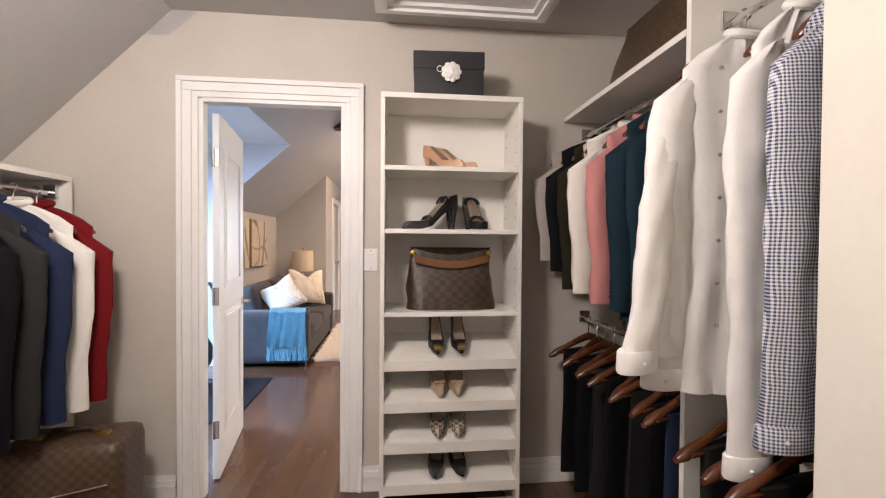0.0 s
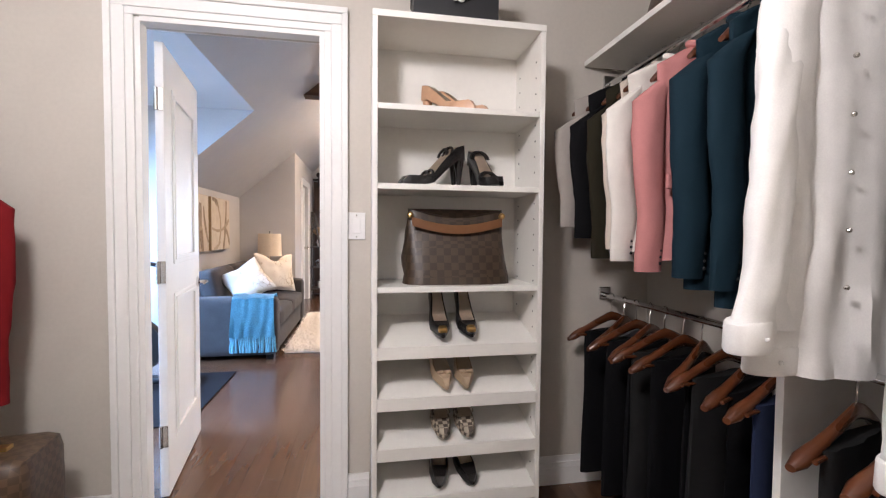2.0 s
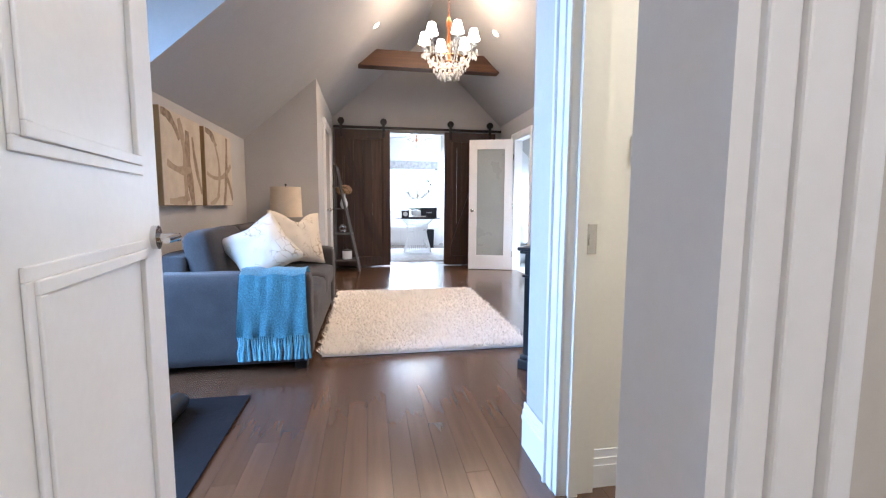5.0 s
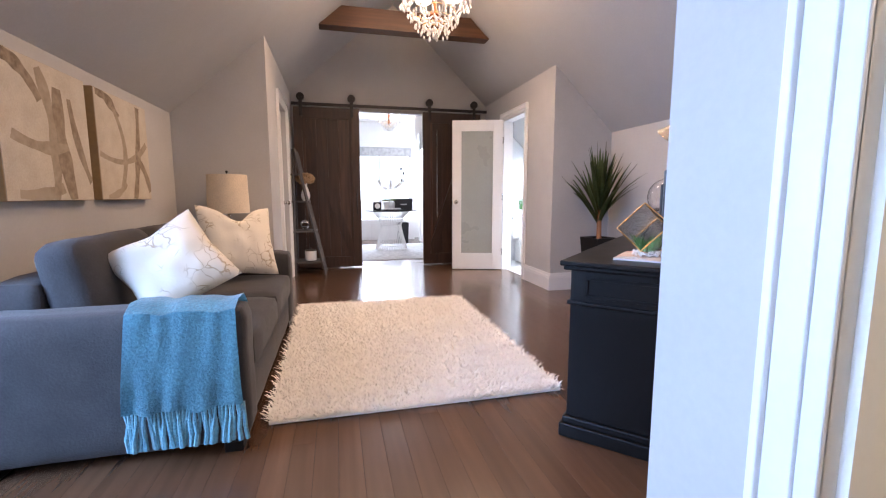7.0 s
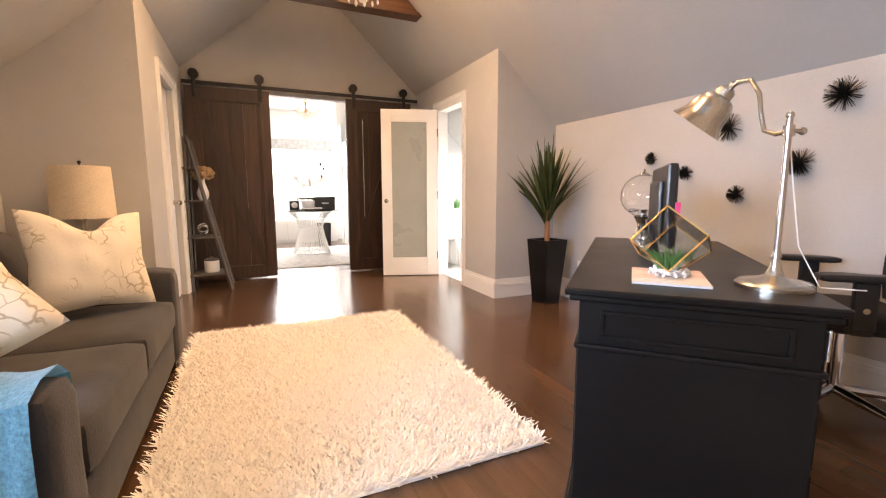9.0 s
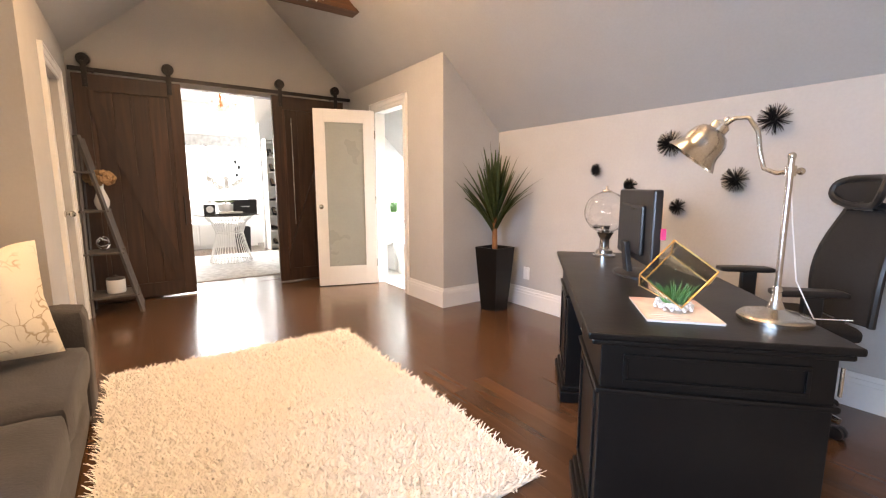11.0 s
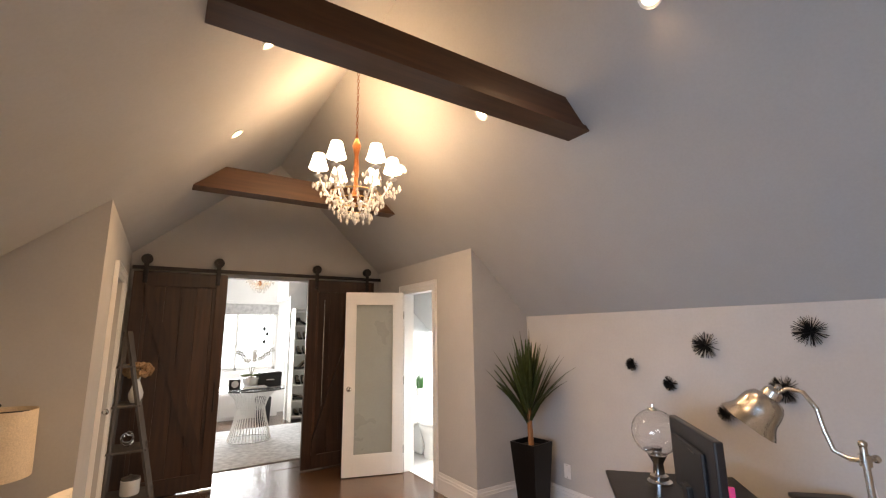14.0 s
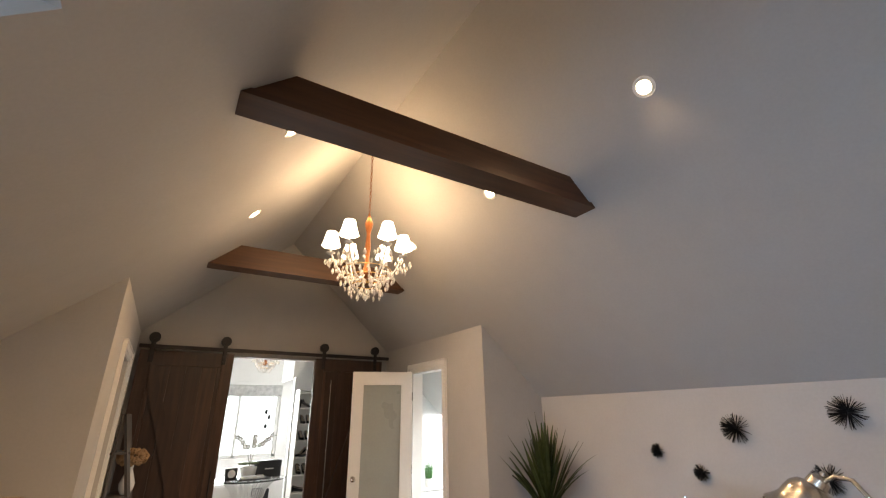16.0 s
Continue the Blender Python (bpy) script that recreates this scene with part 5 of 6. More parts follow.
# jackets on the far rod, shirts on the near one
for y, half, zb, t, c, what, sb, turn in (
        (2.21, 0.30, 1.27, 0.05, "grey", "pale grey jacket", 1.26, 4), (2.12, 0.275, 1.22, 0.06, "black", "black jacket", 1.21, 4),
        (2.03, 0.25, 1.13, 0.06, "olive", "dark olive jacket", 1.13, 5), (1.94, 0.235, 1.16, 0.05, "cream", "cream jacket", 1.17, 5),
        (1.865, 0.26, 1.16, 0.055, "white", "off-white blazer", 1.13, 5), (1.75, 0.225, 1.14, 0.085, "pink", "pink blazer", 1.10, 6),
        (1.57, 0.25, 1.07, 0.10, "teal", "dark teal coat", 1.10, 12), (1.46, 0.25, 1.03, 0.07, "teal", "dark teal jacket", 1.08, 14)):
    garment(1.06, y, 1.955, half, zb, t, CLOTH[c], what + " on a wooden hanger", "jacket", sb, y * 9, turn=turn)
garment(1.06, 1.34, 1.955, 0.285, 1.01, 0.085, CLOTH["shirt"], "white cotton shirt hanging in the closet", "shirt", 0.99, 9.7, True, False, 26, 0.16)
garment(1.06, 1.225, 2.06, 0.25, 0.90, 0.08, CLOTH["shirt"], "white buttoned shirt hanging in the closet", "shirt", 0.92, 3.1, True, True, 3, 0.03)
garment(1.08, 1.06, 2.06, 0.17, 0.93, 0.07, CLOTH["shirt"], "white long shirt hanging in the closet", "shirt", 0.74, 5.3, True, False, 4, 0.0)
garment(1.115, 0.935, 2.06, 0.17, 0.86, 0.07, M_CHECKSHIRT, "blue and white gingham shirt hanging in the closet", "shirt", 0.86, 6.1, True, False, -4, 0.03)
for y, c, what in ((2.13, "red", "dark red jacket"), (2.01, "white", "white jacket"), (1.88, "navy", "navy blue jacket"), (1.75, "darkgrey", "dark grey jacket"), (1.62, "black", "black jacket"), (1.48, "black", "black jacket")):
    garment(-1.62, y, 1.575, 0.268, 0.62, 0.085, CLOTH[c], what + " hanging in the low closet", "jacket", 0.615, y * 5, False, False, 2)


def trousers(x, y, zrod, material, label, seed, turn):
    g = thing("trousers", label, "trousers", x, y, zrod, turn, "trousers on the low rod")
    hanger(g, 0.225, zrod, M_HANGER)
    rod_part("trouser_bar", (-0.20, 0, -0.165), (0.20, 0, -0.165), 0.006, M_HANGER, g)
    rows = []
    for k in range(9):
        u = k / 8
        z = -0.15 - u * 0.66
        ring = []
        for i in range(22):
            a = 2 * math.pi * i / 22
            wr = 0.012 * noise.noise(Vector((math.cos(a) * 2 + seed, math.sin(a) * 2, z * 3)))
            ring.append((math.cos(a) * (0.155 + 0.02 * u + wr), math.sin(a) * (0.020 + 0.012 * u + wr), z))
        rows.append(ring)
    bm = bmesh.new()
    loft(bm, rows)
    part("cloth", bm, material, g, smooth=True)


rng = random.Random(8)
names = ["black", "midgrey", "black", "black", "charcoal", "black", "black", "charcoal", "black", "navy"]
for i, y in enumerate((2.26, 2.16, 2.07, 1.98, 1.89, 1.79, 1.70, 1.60, 1.50, 1.40)):
    trousers(1.05, y, 0.93, CLOTH[names[i]], names[i] + " trousers folded over a dark wooden hanger", i * 3.3, rng.uniform(8, 34))
for i, y in enumerate((1.22, 1.11, 1.0, 0.91)):
    trousers(1.05, y, 0.90, CLOTH["black" if i % 2 else "charcoal"], "black trousers folded over a dark wooden hanger", i * 2.3, rng.uniform(10, 28))

tote("duffel_bag", 1.13, 1.74, 2.0555, 90, 0.60, 0.32, 0.34, M_MONO, "brown checked duffel bag on the closet shelf", False, 0.03)


def suitcase():
    s = thing("suitcase", "brown checked leather suitcase standing on the floor", "suitcase", -1.37, 1.98, 0, 8)
    bm = bmesh.new()
    soft_box(bm, (-0.23, -0.13, 0.015), (0.23, 0.13, 0.52), 0.04, 0.01)
    part("case_body", bm, M_MONO, s, smooth=True)
    bm = bmesh.new()
    add_tube(bm, [(-0.19, -0.146, 0.30), (0.0, -0.150, 0.335), (0.19, -0.146, 0.36)], 0.006, 8)
    part("zip", bm, M_STEEL, s, "metal zip")
    bm = bmesh.new()
    add_tube(bm, [(-0.09, 0, 0.525), (-0.07, 0, 0.545), (0.07, 0, 0.545), (0.09, 0, 0.525)], 0.011, 8)
    part("handle", bm, M_MONOGRAM, s, "leather handle")
    for x in (-0.12, 0.12):
        bm = bmesh.new()
        add_box(bm, (x - 0.022, -0.035, 0.518), (x + 0.022, 0.0, 0.532), 0.003)
        part("buckle", bm, M_BRASS, s, "brass buckle")
    for x in (-0.18, 0.18):
        box_part("foot", (x - 0.02, -0.1, 0), (x + 0.02, 0.1, 0.02), M_BLACKPL, s)


suitcase()


def sneaker(x, y, rz):
    s = thing("sneaker", "dark red and white sneaker on the closet floor", "shoe", x, y, 0.0, rz, "pair of sneakers")
    bm = bmesh.new()
    soft_box(bm, (-0.045, -0.14, 0), (0.045, 0.14, 0.035), 0.016)
    part("sole", bm, M_CERAMIC, s, "white rubber sole", True)
    bm = bmesh.new()
    rings = []
    for l, w, h in ((-0.135, 0.02, 0.05), (-0.10, 0.038, 0.065), (-0.03, 0.041, 0.085), (0.04, 0.036, 0.12), (0.10, 0.036, 0.13), (0.135, 0.025, 0.125)):
        rings.append([(-w, l, 0.036), (w, l, 0.036), (w * 0.95, l, h * 0.7), (w * 0.5, l, h), (-w * 0.5, l, h), (-w * 0.95, l, h * 0.7)])
    loft(bm, rings)
    part("upper", bm, CLOTH["red"], s, smooth=True)


sneaker(-1.68, 1.62, 60)
sneaker(-1.66, 1.50, 62)

# ---- desk group ----
DA = 43.4  # the desk's turn
DESK = pose(0.30, 4.53, 0, 0, 0, DA)


def desk_at(u, v, z=0.761):
    p = DESK @ Vector((u, v, z))
    return p.x, p.y, p.z


def desk():
    d = thing("desk", "black lacquered wooden desk with two panelled pedestals", "desk", 0.30, 4.53, 0, DA)
    L, D, H = 1.56, 0.66, 0.76
    bm = bmesh.new()
    add_box(bm, (0, -D, H - 0.022), (L, 0, H), 0.006)
    add_box(bm, (0.012, -D + 0.012, H - 0.04), (L - 0.012, -0.012, H - 0.0221), 0.006)
    part("desktop", bm, M_BLACK, d)
    for x0, x1 in ((0.03, 0.46), (L - 0.46, L - 0.03)):
        p = box_part("pedestal", (x0, -D + 0.04, 0.09), (x1, -0.04, H - 0.041), M_BLACK, d, 0.003)
        for k, (o, z0, z1) in enumerate(((0.025, 0, 0.06), (0.014, 0.06, 0.0895))):
            box_part("plinth", (x0 - o, -D + 0.04 - o, z0), (x1 + o, -0.04 + o, z1), M_BLACK, p, 0.006)
        box_part("moulding", (x0 - 0.012, -D + 0.028, 0.575), (x1 + 0.012, -0.028, 0.592), M_BLACK, p, 0.005)
        for xs, s in ((x0, -1), (x1, 1)):
            bm = bmesh.new()
            a, b = sorted((xs, xs + s * 0.007))
            for lo, hi in (((-D + 0.10, 0.61), (-0.10, 0.622)), ((-D + 0.10, 0.683), (-0.10, 0.695)), ((-D + 0.10, 0.622), (-D + 0.112, 0.683)), ((-0.112, 0.622), (-0.10, 0.683))):
                add_box(bm, (a, lo[0], lo[1]), (b, hi[0], hi[1]), 0.002)
            part("panel_moulding", bm, M_BLACK, p)
        bm = bmesh.new()
        for lo, hi in (((x0 + 0.05, 0.15), (x1 - 0.05, 0.165)), ((x0 + 0.05, 0.54), (x1 - 0.05, 0.555)), ((x0 + 0.05, 0.165), (x0 + 0.065, 0.54)), ((x1 - 0.065, 0.165), (x1 - 0.05, 0.54))):
            add_box(bm, (lo[0], -0.04, lo[1]), (hi[0], -0.032, hi[1]), 0.002)
        part("panel_moulding", bm, M_BLACK, p)
        for i in range(3):
            dr = box_part("drawer_front", (x0 + 0.02, -D + 0.028, 0.12 + i * 0.195), (x1 - 0.02, -D + 0.039, 0.30 + i * 0.195), M_BLACK, p, 0.003)
            bm = bmesh.new()
            add_ball(bm, ((x0 + x1) / 2, -D + 0.015, 0.21 + i * 0.195), 0.014, 10, 8)
            part("knob", bm, M_STEEL, dr)
    box_part("modesty_panel", (0.461, -0.30, 0.30), (L - 0.461, -0.28, H - 0.041), M_BLACK, d)
    box_part("apron", (0.461, -0.06, H - 0.16), (L - 0.461, -0.04, H - 0.041), M_BLACK, d)
    box_part("keyboard_tray_edge", (0.02, -D + 0.03, 0.62), (0.029, -D + 0.038, 0.70), M_STEEL, d)


desk()


def desk_lamp():
    x, y, z = 0.84, 4.275, 0.761
    l = thing("desk_lamp", "brushed nickel pharmacy desk lamp with a bell shade", "lamp", x, y, z)
    bm = bmesh.new()
    add_turned(bm, [(0.095, 0), (0.095, 0.012), (0.087, 0.020), (0.080, 0.022), (0.044, 0.028), (0.024, 0.038), (0.015, 0.06), (0.012, 0.085)], 40)
    part("base", bm, M_STEEL, l, smooth=True)
    bm = bmesh.new()
    add_rod(bm, (0, 0, 0.08), (0, 0, 0.475), 0.0085, 0.0085, 16)
    add_ball(bm, (0, 0, 0.482), 0.011)
    add_rod(bm, (0, 0, 0.09), (0, 0, 0.105), 0.014, 0.011, 16)
    part("stem", bm, M_STEEL, l, smooth=True)
    bm = bmesh.new()
    add_rod(bm, (0, 0, 0.425), (0, 0, 0.455), 0.014, None, 16)
    add_rod(bm, (0.0, 0.0, 0.44), (0.035, -0.012, 0.44), 0.006)
    add_ball(bm, (0.04, -0.013, 0.44), 0.011)
    part("clamp_knob", bm, M_STEEL, l, smooth=True)
    head = Vector((0.885, 4.555, 1.315)) - Vector((x, y, z))
    h = Vector((head.x, head.y, 0)).normalized()
    bm = bmesh.new()
    prof = [(0.0, 0.44), (0.035, 0.435), (0.07, 0.45), (0.085, 0.50), (0.095, 0.56), (0.125, 0.605), (0.165, 0.61), (0.20, 0.59), (0.225, 0.56)]
    add_tube(bm, [(h.x * a, h.y * a, b) for a, b in prof], 0.0065, 10)
    part("gooseneck", bm, M_STEEL, l, smooth=True)
    tip = Vector((h.x * 0.225, h.y * 0.225, 0.575))
    way = (h * 0.55 + Vector((-0.35, 0.0, -0.75))).normalized()
    q = way.to_track_quat("-Z", "Y").to_matrix().to_4x4()
    bm = bmesh.new()
    add_turned(bm, [(0.004, 0.092), (0.013, 0.084), (0.010, 0.072), (0.022, 0.066), (0.034, 0.055), (0.036, 0.03), (0.056, 0.022), (0.071, 0.0), (0.078, -0.03), (0.080, -0.055), (0.086, -0.07), (0.104, -0.098), (0.107, -0.104), (0.104, -0.104), (0.083, -0.07), (0.075, -0.03), (0.05, 0.018)], 36, closed=False)
    bmesh.ops.transform(bm, matrix=Matrix.Translation(tip + way * 0.02) @ q @ Matrix.Scale(0.82, 4), verts=bm.verts[:])
    part("shade", bm, M_STEEL, l, smooth=True)
    bm = bmesh.new()
    add_tube(bm, [(0.01, 0, 0.42), (0.025, -0.01, 0.30), (0.045, -0.03, 0.12), (0.09, -0.07, 0.006), (0.17, -0.14, 0.004)], 0.0018, 6)
    part("cord", bm, M_WHITE, l, "pale cord")


desk_lamp()


def monitor():
    m = thing("monitor", "black computer monitor seen from behind on a stand", "monitor", 1.15, 4.91, 0.761, 46)
    box_part("housing", (-0.27, -0.018, 0.075), (0.27, 0.018, 0.385), M_SCREEN, m, 0.008)
    box_part("back_bulge", (-0.18, 0.018, 0.11), (0.18, 0.036, 0.32), M_SCREEN, m, 0.012)
    box_part("screen", (-0.255, -0.0205, 0.09), (0.255, -0.018, 0.37), M_BLACK, m, 0)
    bm = bmesh.new()
    add_box(bm, (-0.035, 0.015, 0.01), (0.035, 0.04, 0.16), 0.006, Matrix.Rotation(radians(-8), 4, "X"))
    part("neck", bm, M_BLACKPL, m)
    bm = bmesh.new()
    add_turned(bm, [(0.12, 0), (0.12, 0.008), (0.09, 0.016), (0.02, 0.02)], 32)
    bmesh.ops.scale(bm, vec=(1.1, 0.75, 1), verts=bm.verts[:])
    part("stand_foot", bm, M_BLACKPL, m, smooth=True)
    bm = bmesh.new()
    add_box(bm, (-0.285, -0.03, 0.19), (-0.271, -0.012, 0.235), 0.002)
    part("sticker", bm, M_PINK, m, "pink paper tab")
    for i in range(3):
        box_part("label_bar", (-0.05 - i * 0.03, 0.0365, 0.30), (-0.03 - i * 0.03, 0.0372, 0.306), M_STEEL, m, 0)


monitor()


def globe():
    g = thing("glass_globe", "clear glass globe on a chrome stand on the desk", "globe", 1.47, 5.29, 0.761)
    bm = bmesh.new()
    add_ball(bm, (0, 0, 0.255), 0.118, 36, 24)
    add_ball(bm, (0, 0, 0.255), -0.1155, 36, 24)
    part("globe", bm, M_GLASS, g, "clear glass ball", True)
    bm = bmesh.new()
    add_turned(bm, [(0.062, 0), (0.062, 0.012), (0.045, 0.022), (0.045, 0.04), (0.03, 0.05), (0.026, 0.10), (0.034, 0.115), (0.05, 0.142)], 28)
    part("stand", bm, M_CHROME, g, smooth=True)
    bm = bmesh.new()
    add_turned(bm, [(0.03, 0.368), (0.025, 0.378), (0.008, 0.383), (0.006, 0.40), (0.001, 0.402)], 20)
    part("cap", bm, M_CHROME, g, smooth=True)
    bm = bmesh.new()
    add_rod(bm, (0, 0, 0.14), (0, 0, 0.18), 0.02, 0.03)
    add_ball(bm, (-0.05, 0.02, 0.175), (0.025, 0.02, 0.012))
    part("dispenser", bm, M_CHROME, g, smooth=True)


globe()


def terrarium():
    cx, cy, _ = (0.695, 4.50, 0)
    mg = thing("magazine", "magazine with a reddish cover lying on the desk", "magazine", cx - 0.005, cy + 0.0, 0.761, -48)
    box_part("pages", (-0.105, -0.135, 0), (0.105, 0.135, 0.006), M_CERAMIC, mg, 0.001)
    box_part("cover", (-0.106, -0.136, 0.0062), (0.106, 0.136, 0.0075), M_PINKPAPER, mg, 0)
    for i in range(3):
        box_part("print_bar", (-0.09, -0.12 + i * 0.02, 0.0078), (0.02 - i * 0.02, -0.108 + i * 0.02, 0.0084), M_CERAMIC, mg, 0)
    t = thing("terrarium", "brass framed glass terrarium with green succulents and white pebbles", "terrarium", cx, cy, 0.7695, 20)
    s = 0.15
    rot = Euler((radians(38), radians(24), radians(10))).to_matrix()
    cube = [rot @ Vector((a, b, c)) * s * 0.5 for a in (-1, 1) for b in (-1, 1) for c in (-1, 1)]
    zmin = min(v.z for v in cube)
    cut = 0.03
    cube = [Vector((v.x, v.y, max(0.003, v.z - zmin - cut))) for v in cube]
    edges = [(i, j) for i in range(8) for j in range(i + 1, 8) if bin(i ^ j).count("1") == 1]
    for i, j in edges:
        rod_part("frame_bar", cube[i], cube[j], 0.0025, M_BRASS, t, n=6)
    for f in ((0, 1, 3, 2), (4, 5, 7, 6), (0, 1, 5, 4), (0, 2, 6, 4), (1, 3, 7, 5)):
        bm = bmesh.new()
        bm.faces.new([bm.verts.new(cube[i]) for i in f])
        bmesh.ops.solidify(bm, geom=bm.faces[:], thickness=0.0012)
        part("pane", bm, M_THIN, t).visible_shadow = False
    r = random.Random(11)
    bm = bmesh.new()
    for i in range(130):
        a, q = r.uniform(0, 6.28), 0.055 * math.sqrt(r.random())
        add_ball(bm, (q * math.cos(a) * 1.2, q * math.sin(a), 0.006 + r.random() * 0.016), 0.006, 6, 4)
    tagged(part("pebbles", bm, M_PEBBLE, t), kind="stuff")
    for k in range(60):
        a, q = r.uniform(0, 6.28), 0.03 * r.random()
        bm = bmesh.new()
        b0 = Vector((q * math.cos(a), q * math.sin(a), 0.02))
        tipv = b0 + Vector((math.cos(a) * r.uniform(0.015, 0.055), math.sin(a) * r.uniform(0.015, 0.055), r.uniform(0.03, 0.075)))
        add_rod(bm, b0, tipv, 0.006, 0.001, 5)
        part("leaf", bm, M_GRASS, t)


terrarium()


def office_chair():
    c = thing("office_chair", "black mesh office chair with armrests and headrest", "chair", 1.96, 4.575, 0, DA + 180)
    # local +y is the back of the chair, turned away from the desk
    bm = bmesh.new()
    soft_box(bm, (-0.24, -0.25, 0.44), (0.24, 0.22, 0.52), 0.035, 0.012)
    part("seat", bm, M_MESH, c, smooth=True)
    bm = bmesh.new()
    rows = []
    for k in range(9):
        u = k / 8
        z = 0.52 + 0.52 * u
        w = 0.21 + 0.03 * math.sin(math.pi * min(1, u * 1.1)) - 0.03 * u
        yb = 0.22 + 0.10 * u - 0.05 * math.sin(math.pi * u)
        ring = []
        for i in range(24):
            a = 2 * math.pi * i / 24
            px = math.copysign(abs(math.cos(a)) ** 0.6, math.cos(a)) * w
            ring.append((px, yb + 0.016 * math.sin(a) - 0.07 * (1 - (px / 0.24) ** 2) * 0.6 + 0.04, z))
        rows.append(ring)
    loft(bm, rows)
    part("backrest", bm, M_MESH, c, "black mesh backrest", True)
    left = [max(ring, key=lambda q: -q[0]) for ring in rows]
    right = [max(ring, key=lambda q: q[0]) for ring in rows]
    arch = [(left[-1][0] * k, rows[-1][0][1] - 0.045 * (1 - k * k), 1.045 + 0.03 * (1 - k * k)) for k in (0.85, 0.5, 0, -0.5, -0.85)]
    bm = bmesh.new()
    add_tube(bm, [Vector(q) for q in left] + [Vector(q) for q in arch] + [Vector(q) for q in reversed(right)], 0.017, 8)
    part("back_frame", bm, M_BLACKPL, c, "black plastic rim round the mesh", True)
    tilt = Matrix.Translation((0, 0.285, 1.135)) @ Matrix.Rotation(radians(-16), 4, "X")
    rim, pad = [], bmesh.new()
    for i in range(29):
        a = 2 * math.pi * i / 28
        px = 0.165 * math.copysign(abs(math.cos(a)) ** 0.7, math.cos(a))
        rim.append(tilt @ Vector((px, -1.9 * px * px + 0.02, 0.07 * math.copysign(abs(math.sin(a)) ** 0.8, math.sin(a)))))
    bm = bmesh.new()
    add_tube(bm, rim, 0.017, 8)
    head = part("headrest", bm, M_BLACKPL, c, "curved headrest frame", True)
    rings = []
    for k in range(9):
        px = -0.155 + 0.31 * k / 8
        h = 0.062 * max(0.25, 1 - abs(px / 0.165) ** 4)
        rings.append([tilt @ Vector((px, -1.9 * px * px + 0.02 + 0.010 * math.sin(a), h * math.cos(a))) for a in np.linspace(0, 2 * math.pi, 13)[:-1]])
    loft(pad, rings)
    part("headrest_mesh", pad, M_MESH, head, "grey-black mesh pad", True)
    bm = bmesh.new()
    add_tube(bm, [(0, 0.23, 0.46), (0, 0.33, 0.60), (0, 0.36, 0.85), (0, 0.37, 1.02), (0, 0.33, 1.11)], 0.022, 10)
    part("spine", bm, M_BLACKPL, c, smooth=True)
    for s in (-1, 1):
        bm = bmesh.new()
        soft_box(bm, (s * 0.29 - 0.045, -0.20, 0.675), (s * 0.29 + 0.045, 0.08, 0.705), 0.013)
        pad = part("armrest", bm, M_BLACKPL, c, smooth=True)
        bm = bmesh.new()
        add_box(bm, (s * 0.29 - 0.018, -0.08, 0.47), (s * 0.29 + 0.018, 0.0, 0.675), 0.008)
        add_box(bm, (min(s * 0.20, s * 0.30), -0.075, 0.45), (max(s * 0.20, s * 0.30), -0.005, 0.475), 0.006)
        part("post", bm, M_BLACKPL, pad)
        rod_part("button", (s * 0.31, -0.04, 0.56), (s * 0.315, -0.04, 0.56), 0.012, M_STEEL, pad)
    rod_part("gas_lift", (0, 0, 0.10), (0, 0, 0.44), 0.028, M_CHROME, c)
    bm = bmesh.new()
    add_box(bm, (-0.10, -0.12, 0.40), (0.10, 0.14, 0.44), 0.01)
    part("mechanism", bm, M_BLACKPL, c)
    for i in range(5):
        a = 2 * math.pi * i / 5 + 0.5
        p = Vector((math.cos(a) * 0.30, math.sin(a) * 0.30, 0.085))
        leg = rod_part("base_leg", (0, 0, 0.115), p, 0.026, M_CHROME, c, 0.016)
        for s in (-1, 1):
            bm = bmesh.new()
            t = Vector((-math.sin(a), math.cos(a), 0)) * s
            q = Vector((p.x, p.y, 0.03))
            add_rod(bm, q + t * 0.006, q + t * 0.022, 0.03, None, 18)
            part("castor", bm, M_BLACKPL, leg, smooth=True)


office_chair()


def urchin(y, z, r, k):
    u = thing("wall_urchin", "black metal spiky starburst wall decoration", "wall decoration", RX - 0.001, y, z, 0, "starburst wall decorations")
    rr = random.Random(k)
    bm = bmesh.new()
    add_ball(bm, (-0.02, 0, 0), r * 0.16, 8, 6)
    part("core", bm, M_URCHIN, u)
    bm = bmesh.new()
    for i in range(190):
        a = rr.uniform(0, 6.283)
        e = rr.uniform(0.0, 1.3)
        d = Vector((-math.sin(e), math.cos(a) * math.cos(e), math.sin(a) * math.cos(e)))
        add_rod(bm, (-0.018, 0, 0), Vector((-0.018, 0, 0)) + d * r * rr.uniform(0.88, 1.0), 0.0017, 0.0012, 4)
    tagged(part("spike_ball", bm, M_URCHIN, u), kind="stuff")


for k, (y, z, r) in enumerate(((5.39, 1.447, 0.095), (4.806, 1.536, 0.095), (4.975, 1.20, 0.085), (5.961, 1.289, 0.055), (5.665, 1.172, 0.058), (5.31, 1.022, 0.062))):
    urchin(y, z, r, k)


